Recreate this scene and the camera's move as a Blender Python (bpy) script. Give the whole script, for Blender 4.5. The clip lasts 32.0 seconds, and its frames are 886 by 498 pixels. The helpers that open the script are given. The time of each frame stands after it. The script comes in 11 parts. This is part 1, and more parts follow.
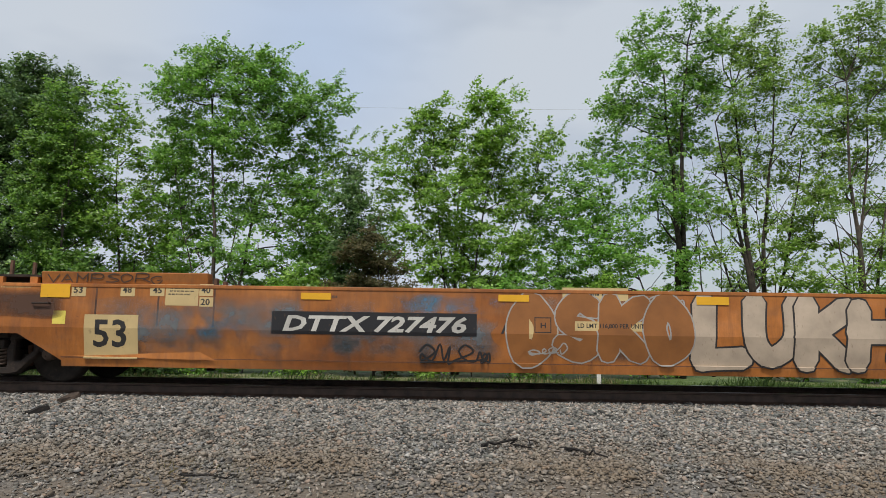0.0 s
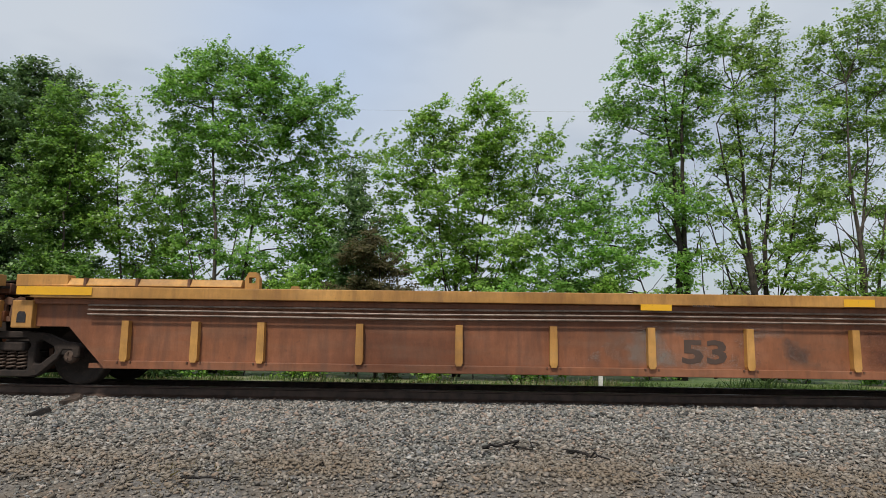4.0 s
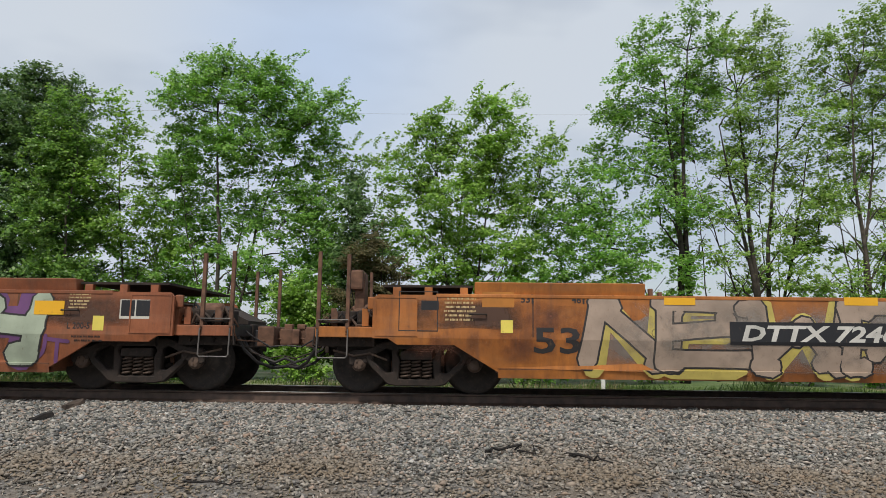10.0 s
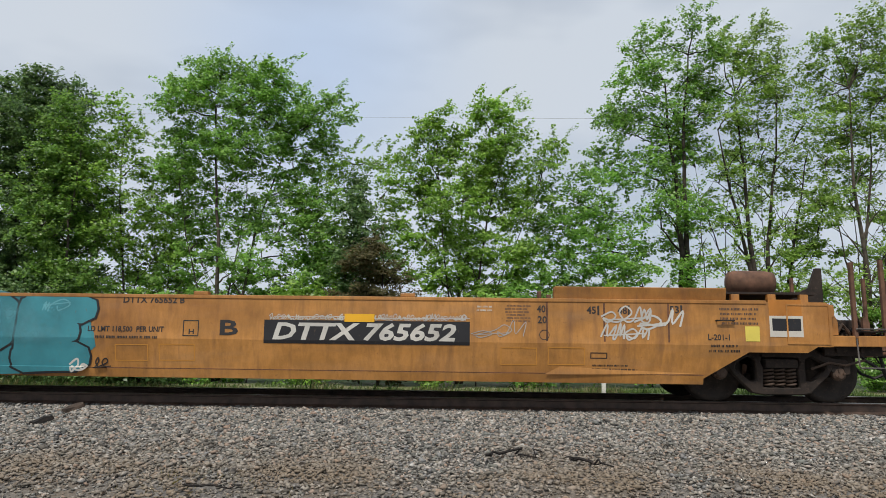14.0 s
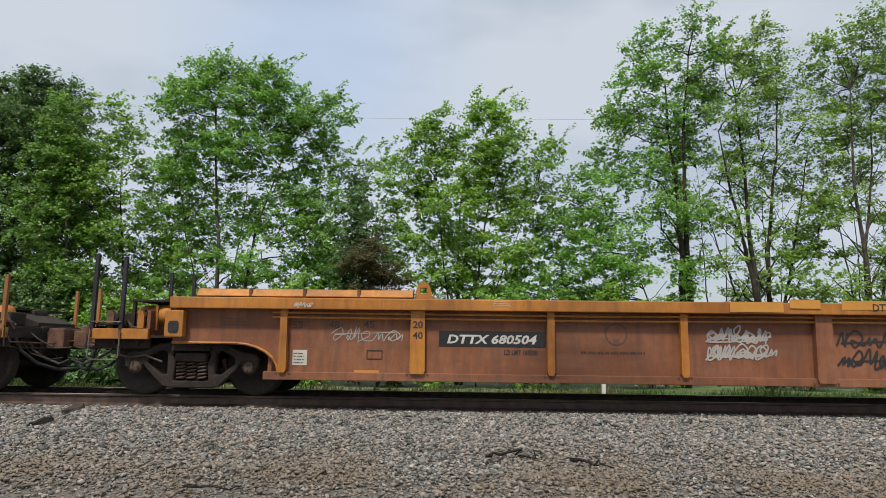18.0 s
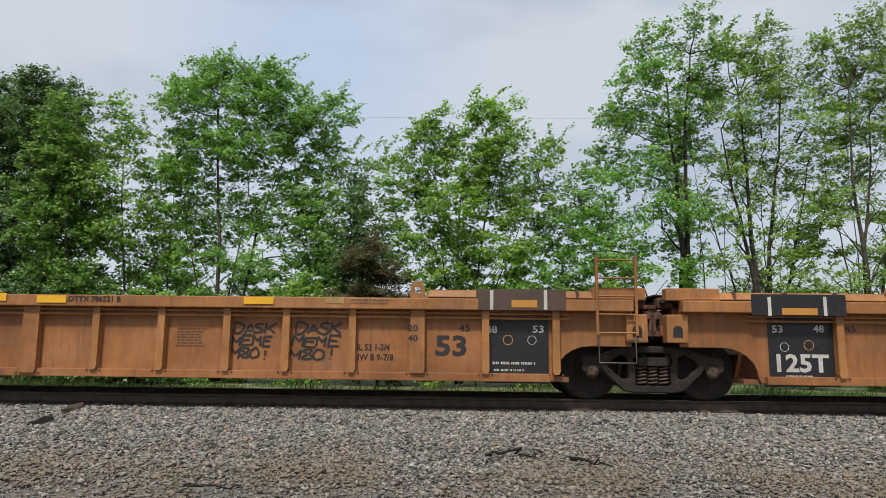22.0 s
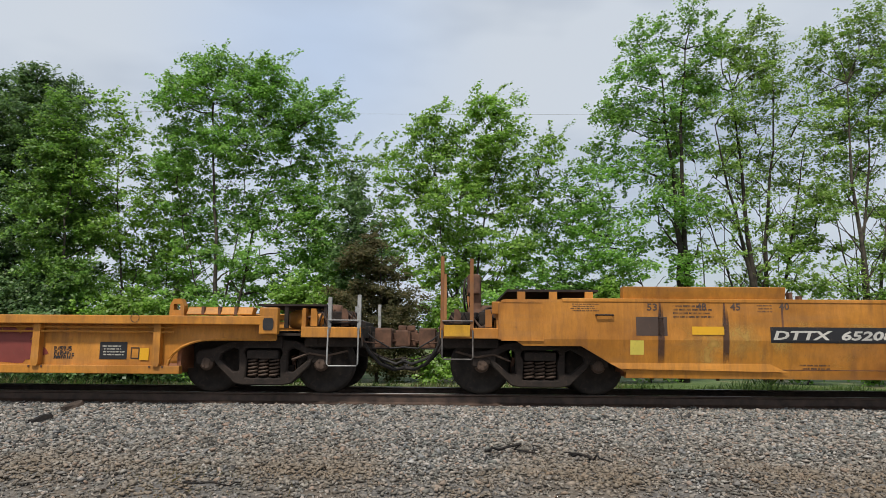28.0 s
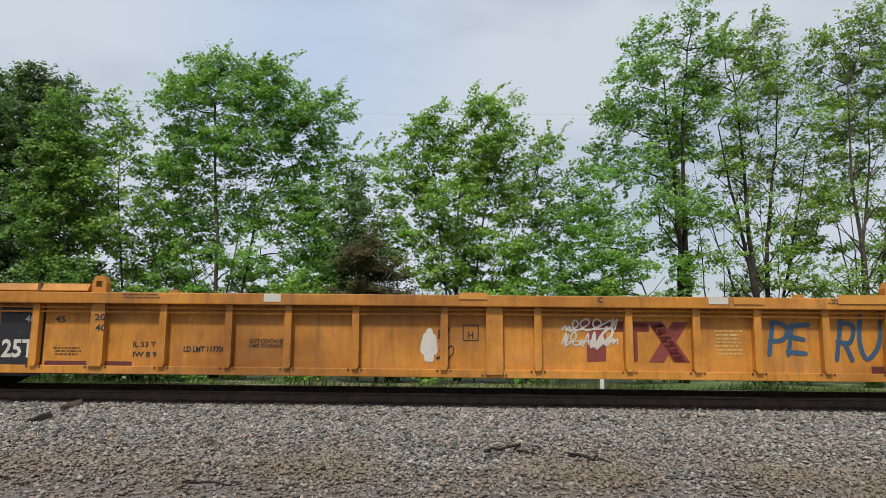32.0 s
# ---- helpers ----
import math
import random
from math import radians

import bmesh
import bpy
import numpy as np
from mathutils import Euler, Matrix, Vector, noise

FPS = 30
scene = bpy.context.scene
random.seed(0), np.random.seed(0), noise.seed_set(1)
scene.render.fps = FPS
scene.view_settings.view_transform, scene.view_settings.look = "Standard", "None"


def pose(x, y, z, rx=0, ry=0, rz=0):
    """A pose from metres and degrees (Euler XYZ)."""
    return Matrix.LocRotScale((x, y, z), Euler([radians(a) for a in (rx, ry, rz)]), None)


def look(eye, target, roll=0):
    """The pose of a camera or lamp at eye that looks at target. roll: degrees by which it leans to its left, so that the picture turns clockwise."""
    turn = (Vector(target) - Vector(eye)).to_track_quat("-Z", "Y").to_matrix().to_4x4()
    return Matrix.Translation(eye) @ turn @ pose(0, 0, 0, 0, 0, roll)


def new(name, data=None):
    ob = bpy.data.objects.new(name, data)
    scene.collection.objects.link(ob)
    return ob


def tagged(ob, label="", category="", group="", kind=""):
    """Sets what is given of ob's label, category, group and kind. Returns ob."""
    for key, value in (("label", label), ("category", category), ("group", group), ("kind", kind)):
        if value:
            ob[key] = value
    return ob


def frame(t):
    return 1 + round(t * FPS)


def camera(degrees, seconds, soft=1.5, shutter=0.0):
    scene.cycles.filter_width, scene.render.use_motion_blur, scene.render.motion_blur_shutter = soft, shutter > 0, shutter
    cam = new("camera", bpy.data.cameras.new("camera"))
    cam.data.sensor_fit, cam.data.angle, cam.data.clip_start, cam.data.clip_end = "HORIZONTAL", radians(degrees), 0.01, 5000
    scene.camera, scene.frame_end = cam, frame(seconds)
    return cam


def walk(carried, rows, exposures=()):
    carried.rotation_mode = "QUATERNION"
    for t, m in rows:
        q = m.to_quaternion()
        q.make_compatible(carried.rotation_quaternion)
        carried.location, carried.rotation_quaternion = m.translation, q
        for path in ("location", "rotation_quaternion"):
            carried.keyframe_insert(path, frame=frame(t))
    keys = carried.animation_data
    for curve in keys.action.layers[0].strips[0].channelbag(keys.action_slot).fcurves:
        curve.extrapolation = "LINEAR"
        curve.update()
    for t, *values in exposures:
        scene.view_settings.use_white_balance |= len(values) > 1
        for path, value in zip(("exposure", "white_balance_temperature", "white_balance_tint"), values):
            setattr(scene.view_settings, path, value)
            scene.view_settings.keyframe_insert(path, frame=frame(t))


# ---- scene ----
# ---- camera and path ----
EYE = (0.0, 0.0, 0.95)
cam = camera(68.25, 32.0, soft=0.6)


def aim(left, up, lean):
    """The held camera's pose: degrees turned to the left of the track's normal, raised, leaning."""
    a, p = radians(left), radians(up)
    way = Vector((-math.sin(a) * math.cos(p), math.cos(a) * math.cos(p), math.sin(p)))
    return look(EYE, Vector(EYE) + way, lean)


walk(cam, [
    (0, aim(1.025, 7.245, 0.836)),
    (0.5, aim(1.060, 7.249, 0.846)),
    (1, aim(1.105, 7.268, 0.858)),
    (1.5, aim(1.141, 7.299, 0.828)),
    (2, aim(1.136, 7.280, 0.785)),
    (2.5, aim(1.113, 7.257, 0.761)),
    (3, aim(1.098, 7.277, 0.745)),
    (3.5, aim(1.124, 7.373, 0.789)),
    (5.5, aim(1.223, 7.470, 0.739)),
    (6, aim(1.252, 7.462, 0.820)),
    (6.5, aim(1.256, 7.430, 0.828)),
    (7, aim(1.255, 7.459, 0.772)),
    (7.5, aim(1.281, 7.495, 0.730)),
    (8, aim(1.288, 7.502, 0.657)),
    (8.5, aim(1.295, 7.535, 0.668)),
    (9, aim(1.300, 7.600, 0.680)),
    (9.5, aim(1.303, 7.667, 0.675)),
    (10, aim(1.313, 7.719, 0.652)),
    (10.5, aim(1.352, 7.750, 0.658)),
    (11, aim(1.355, 7.777, 0.683)),
    (11.5, aim(1.321, 7.802, 0.677)),
    (12, aim(1.328, 7.833, 0.667)),
    (12.5, aim(1.340, 7.931, 0.657)),
    (13, aim(1.347, 8.001, 0.659)),
    (13.5, aim(1.361, 8.021, 0.683)),
    (14, aim(1.363, 8.020, 0.687)),
    (14.5, aim(1.304, 8.020, 0.694)),
    (16.5, aim(1.355, 7.998, 0.647)),
    (17, aim(1.360, 8.019, 0.684)),
    (17.5, aim(1.362, 8.037, 0.691)),
    (18, aim(1.363, 8.104, 0.680)),
    (18.5, aim(1.364, 8.207, 0.654)),
    (19, aim(1.365, 8.269, 0.644)),
    (19.5, aim(1.360, 8.250, 0.620)),
    (20, aim(1.369, 8.226, 0.645)),
    (20.5, aim(1.388, 8.208, 0.650)),
    (21, aim(1.383, 8.159, 0.645)),
    (21.5, aim(1.351, 8.103, 0.629)),
    (22, aim(1.340, 8.020, 0.647)),
    (22.5, aim(1.337, 7.963, 0.677)),
    (23, aim(1.349, 7.932, 0.663)),
    (23.5, aim(1.352, 7.894, 0.679)),
    (24, aim(1.324, 7.878, 0.676)),
    (24.5, aim(1.320, 7.857, 0.648)),
    (25, aim(1.327, 7.808, 0.636)),
    (25.5, aim(1.300, 7.783, 0.628)),
    (27.5, aim(1.223, 7.695, 0.483)),
    (28, aim(1.213, 7.719, 0.424)),
    (28.5, aim(1.214, 7.721, 0.398)),
    (29, aim(1.238, 7.734, 0.428)),
    (29.5, aim(1.230, 7.739, 0.437)),
    (30, aim(1.219, 7.732, 0.426)),
    (30.5, aim(1.222, 7.717, 0.422)),
    (31, aim(1.222, 7.728, 0.452)),
    (31.5, aim(1.206, 7.716, 0.502)),
    (32, aim(1.210, 7.730, 0.555)),
], exposures=[(0, -0.09, 6670, 10.5), (3.5, -0.08, 6670, 10.5), (6, 0.0, 6670, 10.5), (32, 0.0, 6670, 10.5)])

# ---- light ----
SUN_HEIGHT, SUN_SIDE = 58, 196
world = bpy.data.worlds.new("sky")
scene.world = world
world.use_nodes = True
wn, wl = world.node_tree.nodes, world.node_tree.links
sky = wn.new("ShaderNodeTexSky")
sky.sky_type, sky.sun_disc = "NISHITA", False
sky.sun_elevation, sky.sun_rotation = radians(SUN_HEIGHT), radians(SUN_SIDE)
sky.dust_density, sky.air_density, sky.ozone_density = 1.6, 1.1, 2.0
# thin high cloud drawn over the clear sky
w_geo = wn.new("ShaderNodeTexCoord")
w_map = wn.new("ShaderNodeMapping")
w_map.inputs["Scale"].default_value = (1.0, 1.0, 2.6)
w_map.inputs["Location"].default_value = (0.35, 0.1, 0.25)
w_noise = wn.new("ShaderNodeTexNoise")
w_noise.inputs["Scale"].default_value, w_noise.inputs["Detail"].default_value = 2.1, 4.0
w_ramp = wn.new("ShaderNodeValToRGB")
w_ramp.color_ramp.elements[0].position, w_ramp.color_ramp.elements[0].color = 0.38, (0.62, 0.62, 0.62, 1)
w_ramp.color_ramp.elements[1].position, w_ramp.color_ramp.elements[1].color = 0.56, (0.97, 0.97, 0.97, 1)
w_mix = wn.new("ShaderNodeMixRGB")
w_mix.inputs[2].default_value = (6.15, 6.85, 7.75, 1)
wl.new(w_geo.outputs["Generated"], w_map.inputs["Vector"])
wl.new(w_map.outputs[0], w_noise.inputs["Vector"])
wl.new(w_noise.outputs["Fac"], w_ramp.inputs[0])
# a thin opening in the cloud, where the blue shows through
w_way, w_near, w_open = wn.new("ShaderNodeVectorMath"), wn.new("ShaderNodeMapRange"), wn.new("ShaderNodeMath")
w_way.operation, w_open.operation = "DISTANCE", "MULTIPLY"
w_way.inputs[1].default_value = (-0.205, 0.89, 0.405)
w_near.interpolation_type = "SMOOTHSTEP"
w_near.inputs["From Min"].default_value, w_near.inputs["From Max"].default_value = 0.0, 0.30
w_near.inputs["To Min"].default_value, w_near.inputs["To Max"].default_value = 0.62, 0.0
wl.new(w_geo.outputs["Generated"], w_way.inputs[0])
wl.new(w_way.outputs["Value"], w_near.inputs["Value"])
wl.new(w_noise.outputs["Fac"], w_open.inputs[0])
w_open.inputs[1].default_value = 1.9
w_blue, w_fac = wn.new("ShaderNodeMixRGB"), wn.new("ShaderNodeMath")
w_fac.operation, w_fac.use_clamp = "MULTIPLY", True
wl.new(w_near.outputs[0], w_fac.inputs[0])
wl.new(w_open.outputs[0], w_fac.inputs[1])
w_blue.inputs[2].default_value = (4.5, 5.95, 8.4, 1)
wl.new(w_fac.outputs[0], w_blue.inputs[0])
wl.new(w_mix.outputs[0], w_blue.inputs[1])
wl.new(w_ramp.outputs[0], w_mix.inputs[0])
wl.new(sky.outputs[0], w_mix.inputs[1])
wl.new(w_blue.outputs[0], wn["Background"].inputs[0])
wn["Background"].inputs[1].default_value = 0.1

sun = new("sun", bpy.data.lights.new("sun", "SUN"))
sun.data.energy, sun.data.angle, sun.data.color = 3.2, radians(5), (1.0, 0.95, 0.87)
s_el, s_az = radians(SUN_HEIGHT), radians(SUN_SIDE)
sun_from = Vector((math.sin(s_az) * math.cos(s_el), math.cos(s_az) * math.cos(s_el), math.sin(s_el)))
sun.matrix_basis = look(sun_from * 60, (0, 0, 0))

# ---- materials ----


def material(name, rough=0.7, metal=0.0):
    m = bpy.data.materials.new(name)
    m.use_nodes = True
    b = m.node_tree.nodes["Principled BSDF"]
    b.inputs["Roughness"].default_value, b.inputs["Metallic"].default_value = rough, metal
    return m, m.node_tree.nodes, m.node_tree.links, b


def noise_node(n, l, scale, detail=3.0, stretch=(1, 1, 1), coord="Object", rough=0.55):
    tc, mp, nz = n.new("ShaderNodeTexCoord"), n.new("ShaderNodeMapping"), n.new("ShaderNodeTexNoise")
    mp.inputs["Scale"].default_value = stretch
    nz.inputs["Scale"].default_value, nz.inputs["Detail"].default_value, nz.inputs["Roughness"].default_value = scale, detail, rough
    l.new(tc.outputs[coord], mp.inputs["Vector"])
    l.new(mp.outputs[0], nz.inputs["Vector"])
    return nz.outputs["Fac"]


def ramp(n, l, fac, stops):
    r = n.new("ShaderNodeValToRGB")
    e = r.color_ramp.elements
    while len(e) < len(stops):
        e.new(0.5)
    for i, (p, c) in enumerate(stops):
        e[i].position, e[i].color = p, (*c, 1) if len(c) == 3 else c
    l.new(fac, r.inputs[0])
    return r.outputs[0]


def mixed(n, l, fac, a, b, kind="MIX"):
    x = n.new("ShaderNodeMixRGB")
    x.blend_type = kind
    for slot, v in ((0, fac), (1, a), (2, b)):
        if isinstance(v, (int, float)):
            x.inputs[slot].default_value = v
        elif isinstance(v, tuple):
            x.inputs[slot].default_value = (*v, 1)
        else:
            l.new(v, x.inputs[slot])
    return x.outputs[0]


def bumped(n, l, b, fac, strength, distance):
    u = n.new("ShaderNodeBump")
    u.inputs["Strength"].default_value, u.inputs["Distance"].default_value = strength, distance
    l.new(fac, u.inputs["Height"])
    l.new(u.outputs[0], b.inputs["Normal"])


def grey(v):
    return (v, v, v)


def car_paint(name, colour, rust=(0.11, 0.05, 0.03), wear=0.5, rough=0.6):
    """Weathered coach paint: sun-bleached patches, vertical rust streaks, road dirt and fine grain."""
    m, n, l, b = material(name, rough)
    pale = tuple(min(0.85, c * 1.18 + 0.02) for c in colour)
    deep = tuple(c * 0.72 for c in colour)
    c1 = ramp(n, l, noise_node(n, l, 0.9, 6, (1, 1, 1.6), rough=0.65), [(0.30, deep), (0.50, colour), (0.72, pale)])
    # seen close up: fine vertical wash and broad smoky soiling
    wash = ramp(n, l, noise_node(n, l, 9.0, 5, (0.8, 1, 0.22), rough=0.75), [(0.3, grey(0.74)), (0.62, grey(1.07))])
    soil = ramp(n, l, noise_node(n, l, 0.42, 5, (0.8, 1, 1.4)), [(0.34, (0.60, 0.53, 0.48)), (0.58, grey(1.06))])
    c1 = mixed(n, l, 1.0, mixed(n, l, 1.0, c1, wash, "MULTIPLY"), soil, "MULTIPLY")
    streak = ramp(n, l, noise_node(n, l, 5.0, 4, (1.6, 1, 0.16)), [(0.56 - 0.10 * wear, grey(0)), (0.74, grey(1.0))])
    c2 = mixed(n, l, mixed(n, l, wear, grey(0), streak), c1, rust)
    spots = ramp(n, l, noise_node(n, l, 16, 4), [(0.66, grey(0)), (0.74, grey(1))])
    c3 = mixed(n, l, mixed(n, l, 0.75 * wear, grey(0), spots), c2, tuple(r * 0.75 for r in rust))
    dust = ramp(n, l, noise_node(n, l, 2.2, 6, (0.35, 1, 2.4)), [(0.48, grey(0)), (0.8, grey(0.26))])
    c4 = mixed(n, l, dust, c3, (0.22, 0.16, 0.11))
    l.new(c4, b.inputs["Base Color"])
    fine = noise_node(n, l, 60, 3)
    l.new(ramp(n, l, fine, [(0.3, grey(rough - 0.12)), (0.8, grey(rough + 0.2))]), b.inputs["Roughness"])
    bumped(n, l, b, noise_node(n, l, 3.0, 5, (1, 1, 0.6)), 0.35, 0.012)
    return m


def worn_steel(name, colour, rough=0.75, metal=0.0, spread=0.5):
    m, n, l, b = material(name, rough, metal)
    c = ramp(n, l, noise_node(n, l, 6, 5), [(0.3, tuple(x * (1 - spread) for x in colour)), (0.7, tuple(x * (1 + spread) for x in colour))])
    l.new(mixed(n, l, ramp(n, l, noise_node(n, l, 22, 4), [(0.55, grey(0)), (0.75, grey(0.5))]), c, (0.09, 0.055, 0.04)), b.inputs["Base Color"])
    bumped(n, l, b, noise_node(n, l, 40, 3), 0.3, 0.004)
    return m


def spray(name, colour, rough=0.55, fade=0.35):
    """Sprayed or stencilled paint, a little uneven and flaked."""
    m, n, l, b = material(name, rough)
    c = ramp(n, l, noise_node(n, l, 2.4, 5), [(0.3, tuple(x * (1 - fade) for x in colour)), (0.7, colour)])
    worn = ramp(n, l, noise_node(n, l, 26, 4, (1, 1, 0.5)), [(0.62, grey(0)), (0.78, grey(0.55))])
    l.new(mixed(n, l, worn, c, (0.16, 0.09, 0.05)), b.inputs["Base Color"])
    return m


YELLOW = car_paint("faded_yellow_paint", (0.52, 0.212, 0.023), wear=0.4)
ORANGE = car_paint("rusty_orange_paint", (0.425, 0.146, 0.026), wear=0.5)
BROWN = car_paint("rust_brown_paint", (0.28, 0.089, 0.033), wear=0.6)
CLAY = car_paint("clay_brown_paint", (0.315, 0.124, 0.037), wear=0.5)
TAN = car_paint("tan_paint", (0.365, 0.156, 0.045), wear=0.45)
SAND = car_paint("sandy_yellow_paint", (0.435, 0.198, 0.046), wear=0.45)
AMBERP = car_paint("amber_paint", (0.475, 0.182, 0.022), wear=0.45)
STRAW = car_paint("straw_yellow_paint", (0.50, 0.255, 0.062), wear=0.35)
UMBER = car_paint("dull_umber_paint", (0.245, 0.090, 0.038), wear=0.7)
GOLD = car_paint("bright_gold_paint", (0.62, 0.33, 0.018), wear=0.15)
MAROON = car_paint("maroon_paint", (0.165, 0.024, 0.027), wear=0.25)
DARKBROWN = car_paint("dark_brown_paint", (0.075, 0.036, 0.030), wear=0.3)
BLACKPANEL = worn_steel("black_paint_and_pocket_shade", (0.0145, 0.0145, 0.0165), 0.6)
CASTING = worn_steel("cast_steel", (0.0235, 0.0160, 0.0120), 0.88)
WHEELSTEEL = worn_steel("wheel_steel", (0.026, 0.0195, 0.0155), 0.8)
TREAD = worn_steel("rail_steel", (0.075, 0.047, 0.034), 0.6)
SHINE = material("polished_rail_head", 0.3, 0.9)[0]
SHINE.node_tree.nodes["Principled BSDF"].inputs["Base Color"].default_value = (0.36, 0.34, 0.32, 1)
GREYROD = worn_steel("dull_grey_rod", (0.11, 0.10, 0.092), 0.6)
CAPSTEEL = worn_steel("oily_bearing_steel", (0.075, 0.047, 0.032), 0.7)
SEAM_AND_SHADE = worn_steel("rusted_weld_and_shade_line", (0.125, 0.056, 0.031), 0.85)
PIPE = worn_steel("dusty_pipe", (0.24, 0.18, 0.14), 0.6)
RODS = worn_steel("galvanised_rod", (0.30, 0.30, 0.29), 0.5)
RUBBER = worn_steel("rubber_hose", (0.018, 0.017, 0.017), 0.7)
RUSTY = worn_steel("rusty_steel", (0.12, 0.060, 0.036), 0.85)


# ---- mesh helpers ----
def part(name, bm, mat, parent=None, label="", shade=False):
    """Links a bmesh as one mesh object under a thing or a part."""
    me = bpy.data.meshes.new(name)
    bm.to_mesh(me)
    bm.free()
    if shade:
        for p in me.polygons:
            p.use_smooth = True
    return placed(name, me, mat, parent, label)


def placed(name, me, mat=None, parent=None, label="", at=None):
    if mat is not None and not me.materials:
        me.materials.append(mat)
    ob = new(name, me)
    ob.parent = parent
    if at is not None:
        ob.matrix_basis = at
    if label:
        ob["label"] = label
    return ob


def mesh_of(bm, mat, name, shade=False):
    me = bpy.data.meshes.new(name)
    bm.to_mesh(me)
    bm.free()
    me.materials.append(mat)
    if shade:
        for p in me.polygons:
            p.use_smooth = True
    return me


def add_box(bm, x0, x1, y0, y1, z0, z1, bevel=0.0):
    vs = [bm.verts.new((x, y, z)) for x in (x0, x1) for y in (y0, y1) for z in (z0, z1)]
    fs = [bm.faces.new([vs[i] for i in q]) for q in ((0, 1, 3, 2), (4, 6, 7, 5), (0, 4, 5, 1), (2, 3, 7, 6), (0, 2, 6, 4), (1, 5, 7, 3))]
    if bevel:
        edges = list({e for f in fs for e in f.edges})
        bmesh.ops.bevel(bm, geom=edges, offset=bevel, segments=2, affect="EDGES", profile=0.6)
    return bm


def box(x0, x1, y0, y1, z0, z1, bevel=0.0):
    return add_box(bmesh.new(), x0, x1, y0, y1, z0, z1, bevel)


def add_tube(bm, pts, r, sides=8, closed=True):
    """A round bar along a line of points; r is one radius or one for each point."""
    pts = [Vector(p) for p in pts]
    rs = r if isinstance(r, (list, tuple)) else [r] * len(pts)
    rings = []
    for i, p in enumerate(pts):
        way = (pts[min(i + 1, len(pts) - 1)] - pts[max(i - 1, 0)]).normalized()
        side = way.cross(Vector((0, 0, 1)) if abs(way.z) < 0.9 else Vector((0, 1, 0))).normalized()
        up = side.cross(way)
        rings.append([bm.verts.new(p + (side * math.cos(a) + up * math.sin(a)) * rs[i]) for a in (2 * math.pi * k / sides for k in range(sides))])
    for a, b in zip(rings, rings[1:]):
        for k in range(sides):
            bm.faces.new((a[k], a[(k + 1) % sides], b[(k + 1) % sides], b[k]))
    if closed:
        bm.faces.new(rings[0][::-1])
        bm.faces.new(rings[-1])
    return bm


def tube(pts, r, sides=8):
    return add_tube(bmesh.new(), pts, r, sides)


def add_lathe(bm, profile, sides=28, cap=True):
    """Turns (radius, y) points about the y axis."""
    rings = [[bm.verts.new((r * math.cos(a), y, r * math.sin(a))) for a in (2 * math.pi * k / sides for k in range(sides))] for r, y in profile]
    for a, b in zip(rings, rings[1:]):
        for k in range(sides):
            bm.faces.new((a[k], a[(k + 1) % sides], b[(k + 1) % sides], b[k]))
    if cap:
        bm.faces.new(rings[0])
        bm.faces.new(rings[-1][::-1])
    bmesh.ops.recalc_face_normals(bm, faces=bm.faces)
    return bm


def plate(outline, y0, y1, holes=()):
    """A flat plate cut to an outline in x and z, with holes, from y0 to y1."""
    bm = bmesh.new()
    for loop in (outline, *holes):
        vs = [bm.verts.new((x, y0, z)) for x, z in loop]
        for a, b in zip(vs, vs[1:] + vs[:1]):
            bm.edges.new((a, b))
    bmesh.ops.triangle_fill(bm, edges=bm.edges, use_beauty=True)
    got = bmesh.ops.extrude_face_region(bm, geom=list(bm.faces))
    for v in got["geom"]:
        if isinstance(v, bmesh.types.BMVert):
            v.co.y = y1
    bmesh.ops.recalc_face_normals(bm, faces=bm.faces)
    return bm


def mesh_from_arrays(name, verts, faces_n, idx, mat):
    """verts (n,3); equal faces of faces_n corners; idx flat."""
    me = bpy.data.meshes.new(name)
    nf = len(idx) // faces_n
    me.vertices.add(len(verts))
    me.vertices.foreach_set("co", np.ascontiguousarray(verts, dtype=np.float32).ravel())
    me.loops.add(len(idx))
    me.loops.foreach_set("vertex_index", np.ascontiguousarray(idx, dtype=np.int32))
    me.polygons.add(nf)
    me.polygons.foreach_set("loop_start", np.arange(0, len(idx), faces_n, dtype=np.int32))
    me.update(calc_edges=True)
    me.materials.append(mat)
    return me


# ---- ground, ballast and track ----
TRACK = 11.28                                       # the track's centre line
HALF = 0.7525                                       # rail centre from it
RAIL_TOP = 0.075                                    # its running surface
RAIL_LIFT = -0.01                                   # cant: the far rail lies a little lower


def ground_height(x, y):
    """The lie of the land: a low yard by the camera, the ballast bank, a ditch and the field."""
    steps = ((-1e4, -0.62), (6.2, -0.62), (7.6, -0.47), (8.9, -0.27), (9.8, -0.125), (12.9, -0.125), (13.8, -0.31), (15.6, -0.42), (22.0, -0.56), (30.0, -0.66), (70.0, -0.75), (1e5, -0.75))
    for (a, za), (b, zb) in zip(steps, steps[1:]):
        if y <= b:
            k = (y - a) / (b - a)
            z = za + (zb - za) * (k * k * (3 - 2 * k))
            break
    rough = 0.035 if y < 9 or y > 14 else 0.008
    return z + rough * noise.noise((x * 0.45, y * 0.45, 3.1)) + 0.3 * rough * noise.noise((x * 1.7, y * 1.7, 7.7))


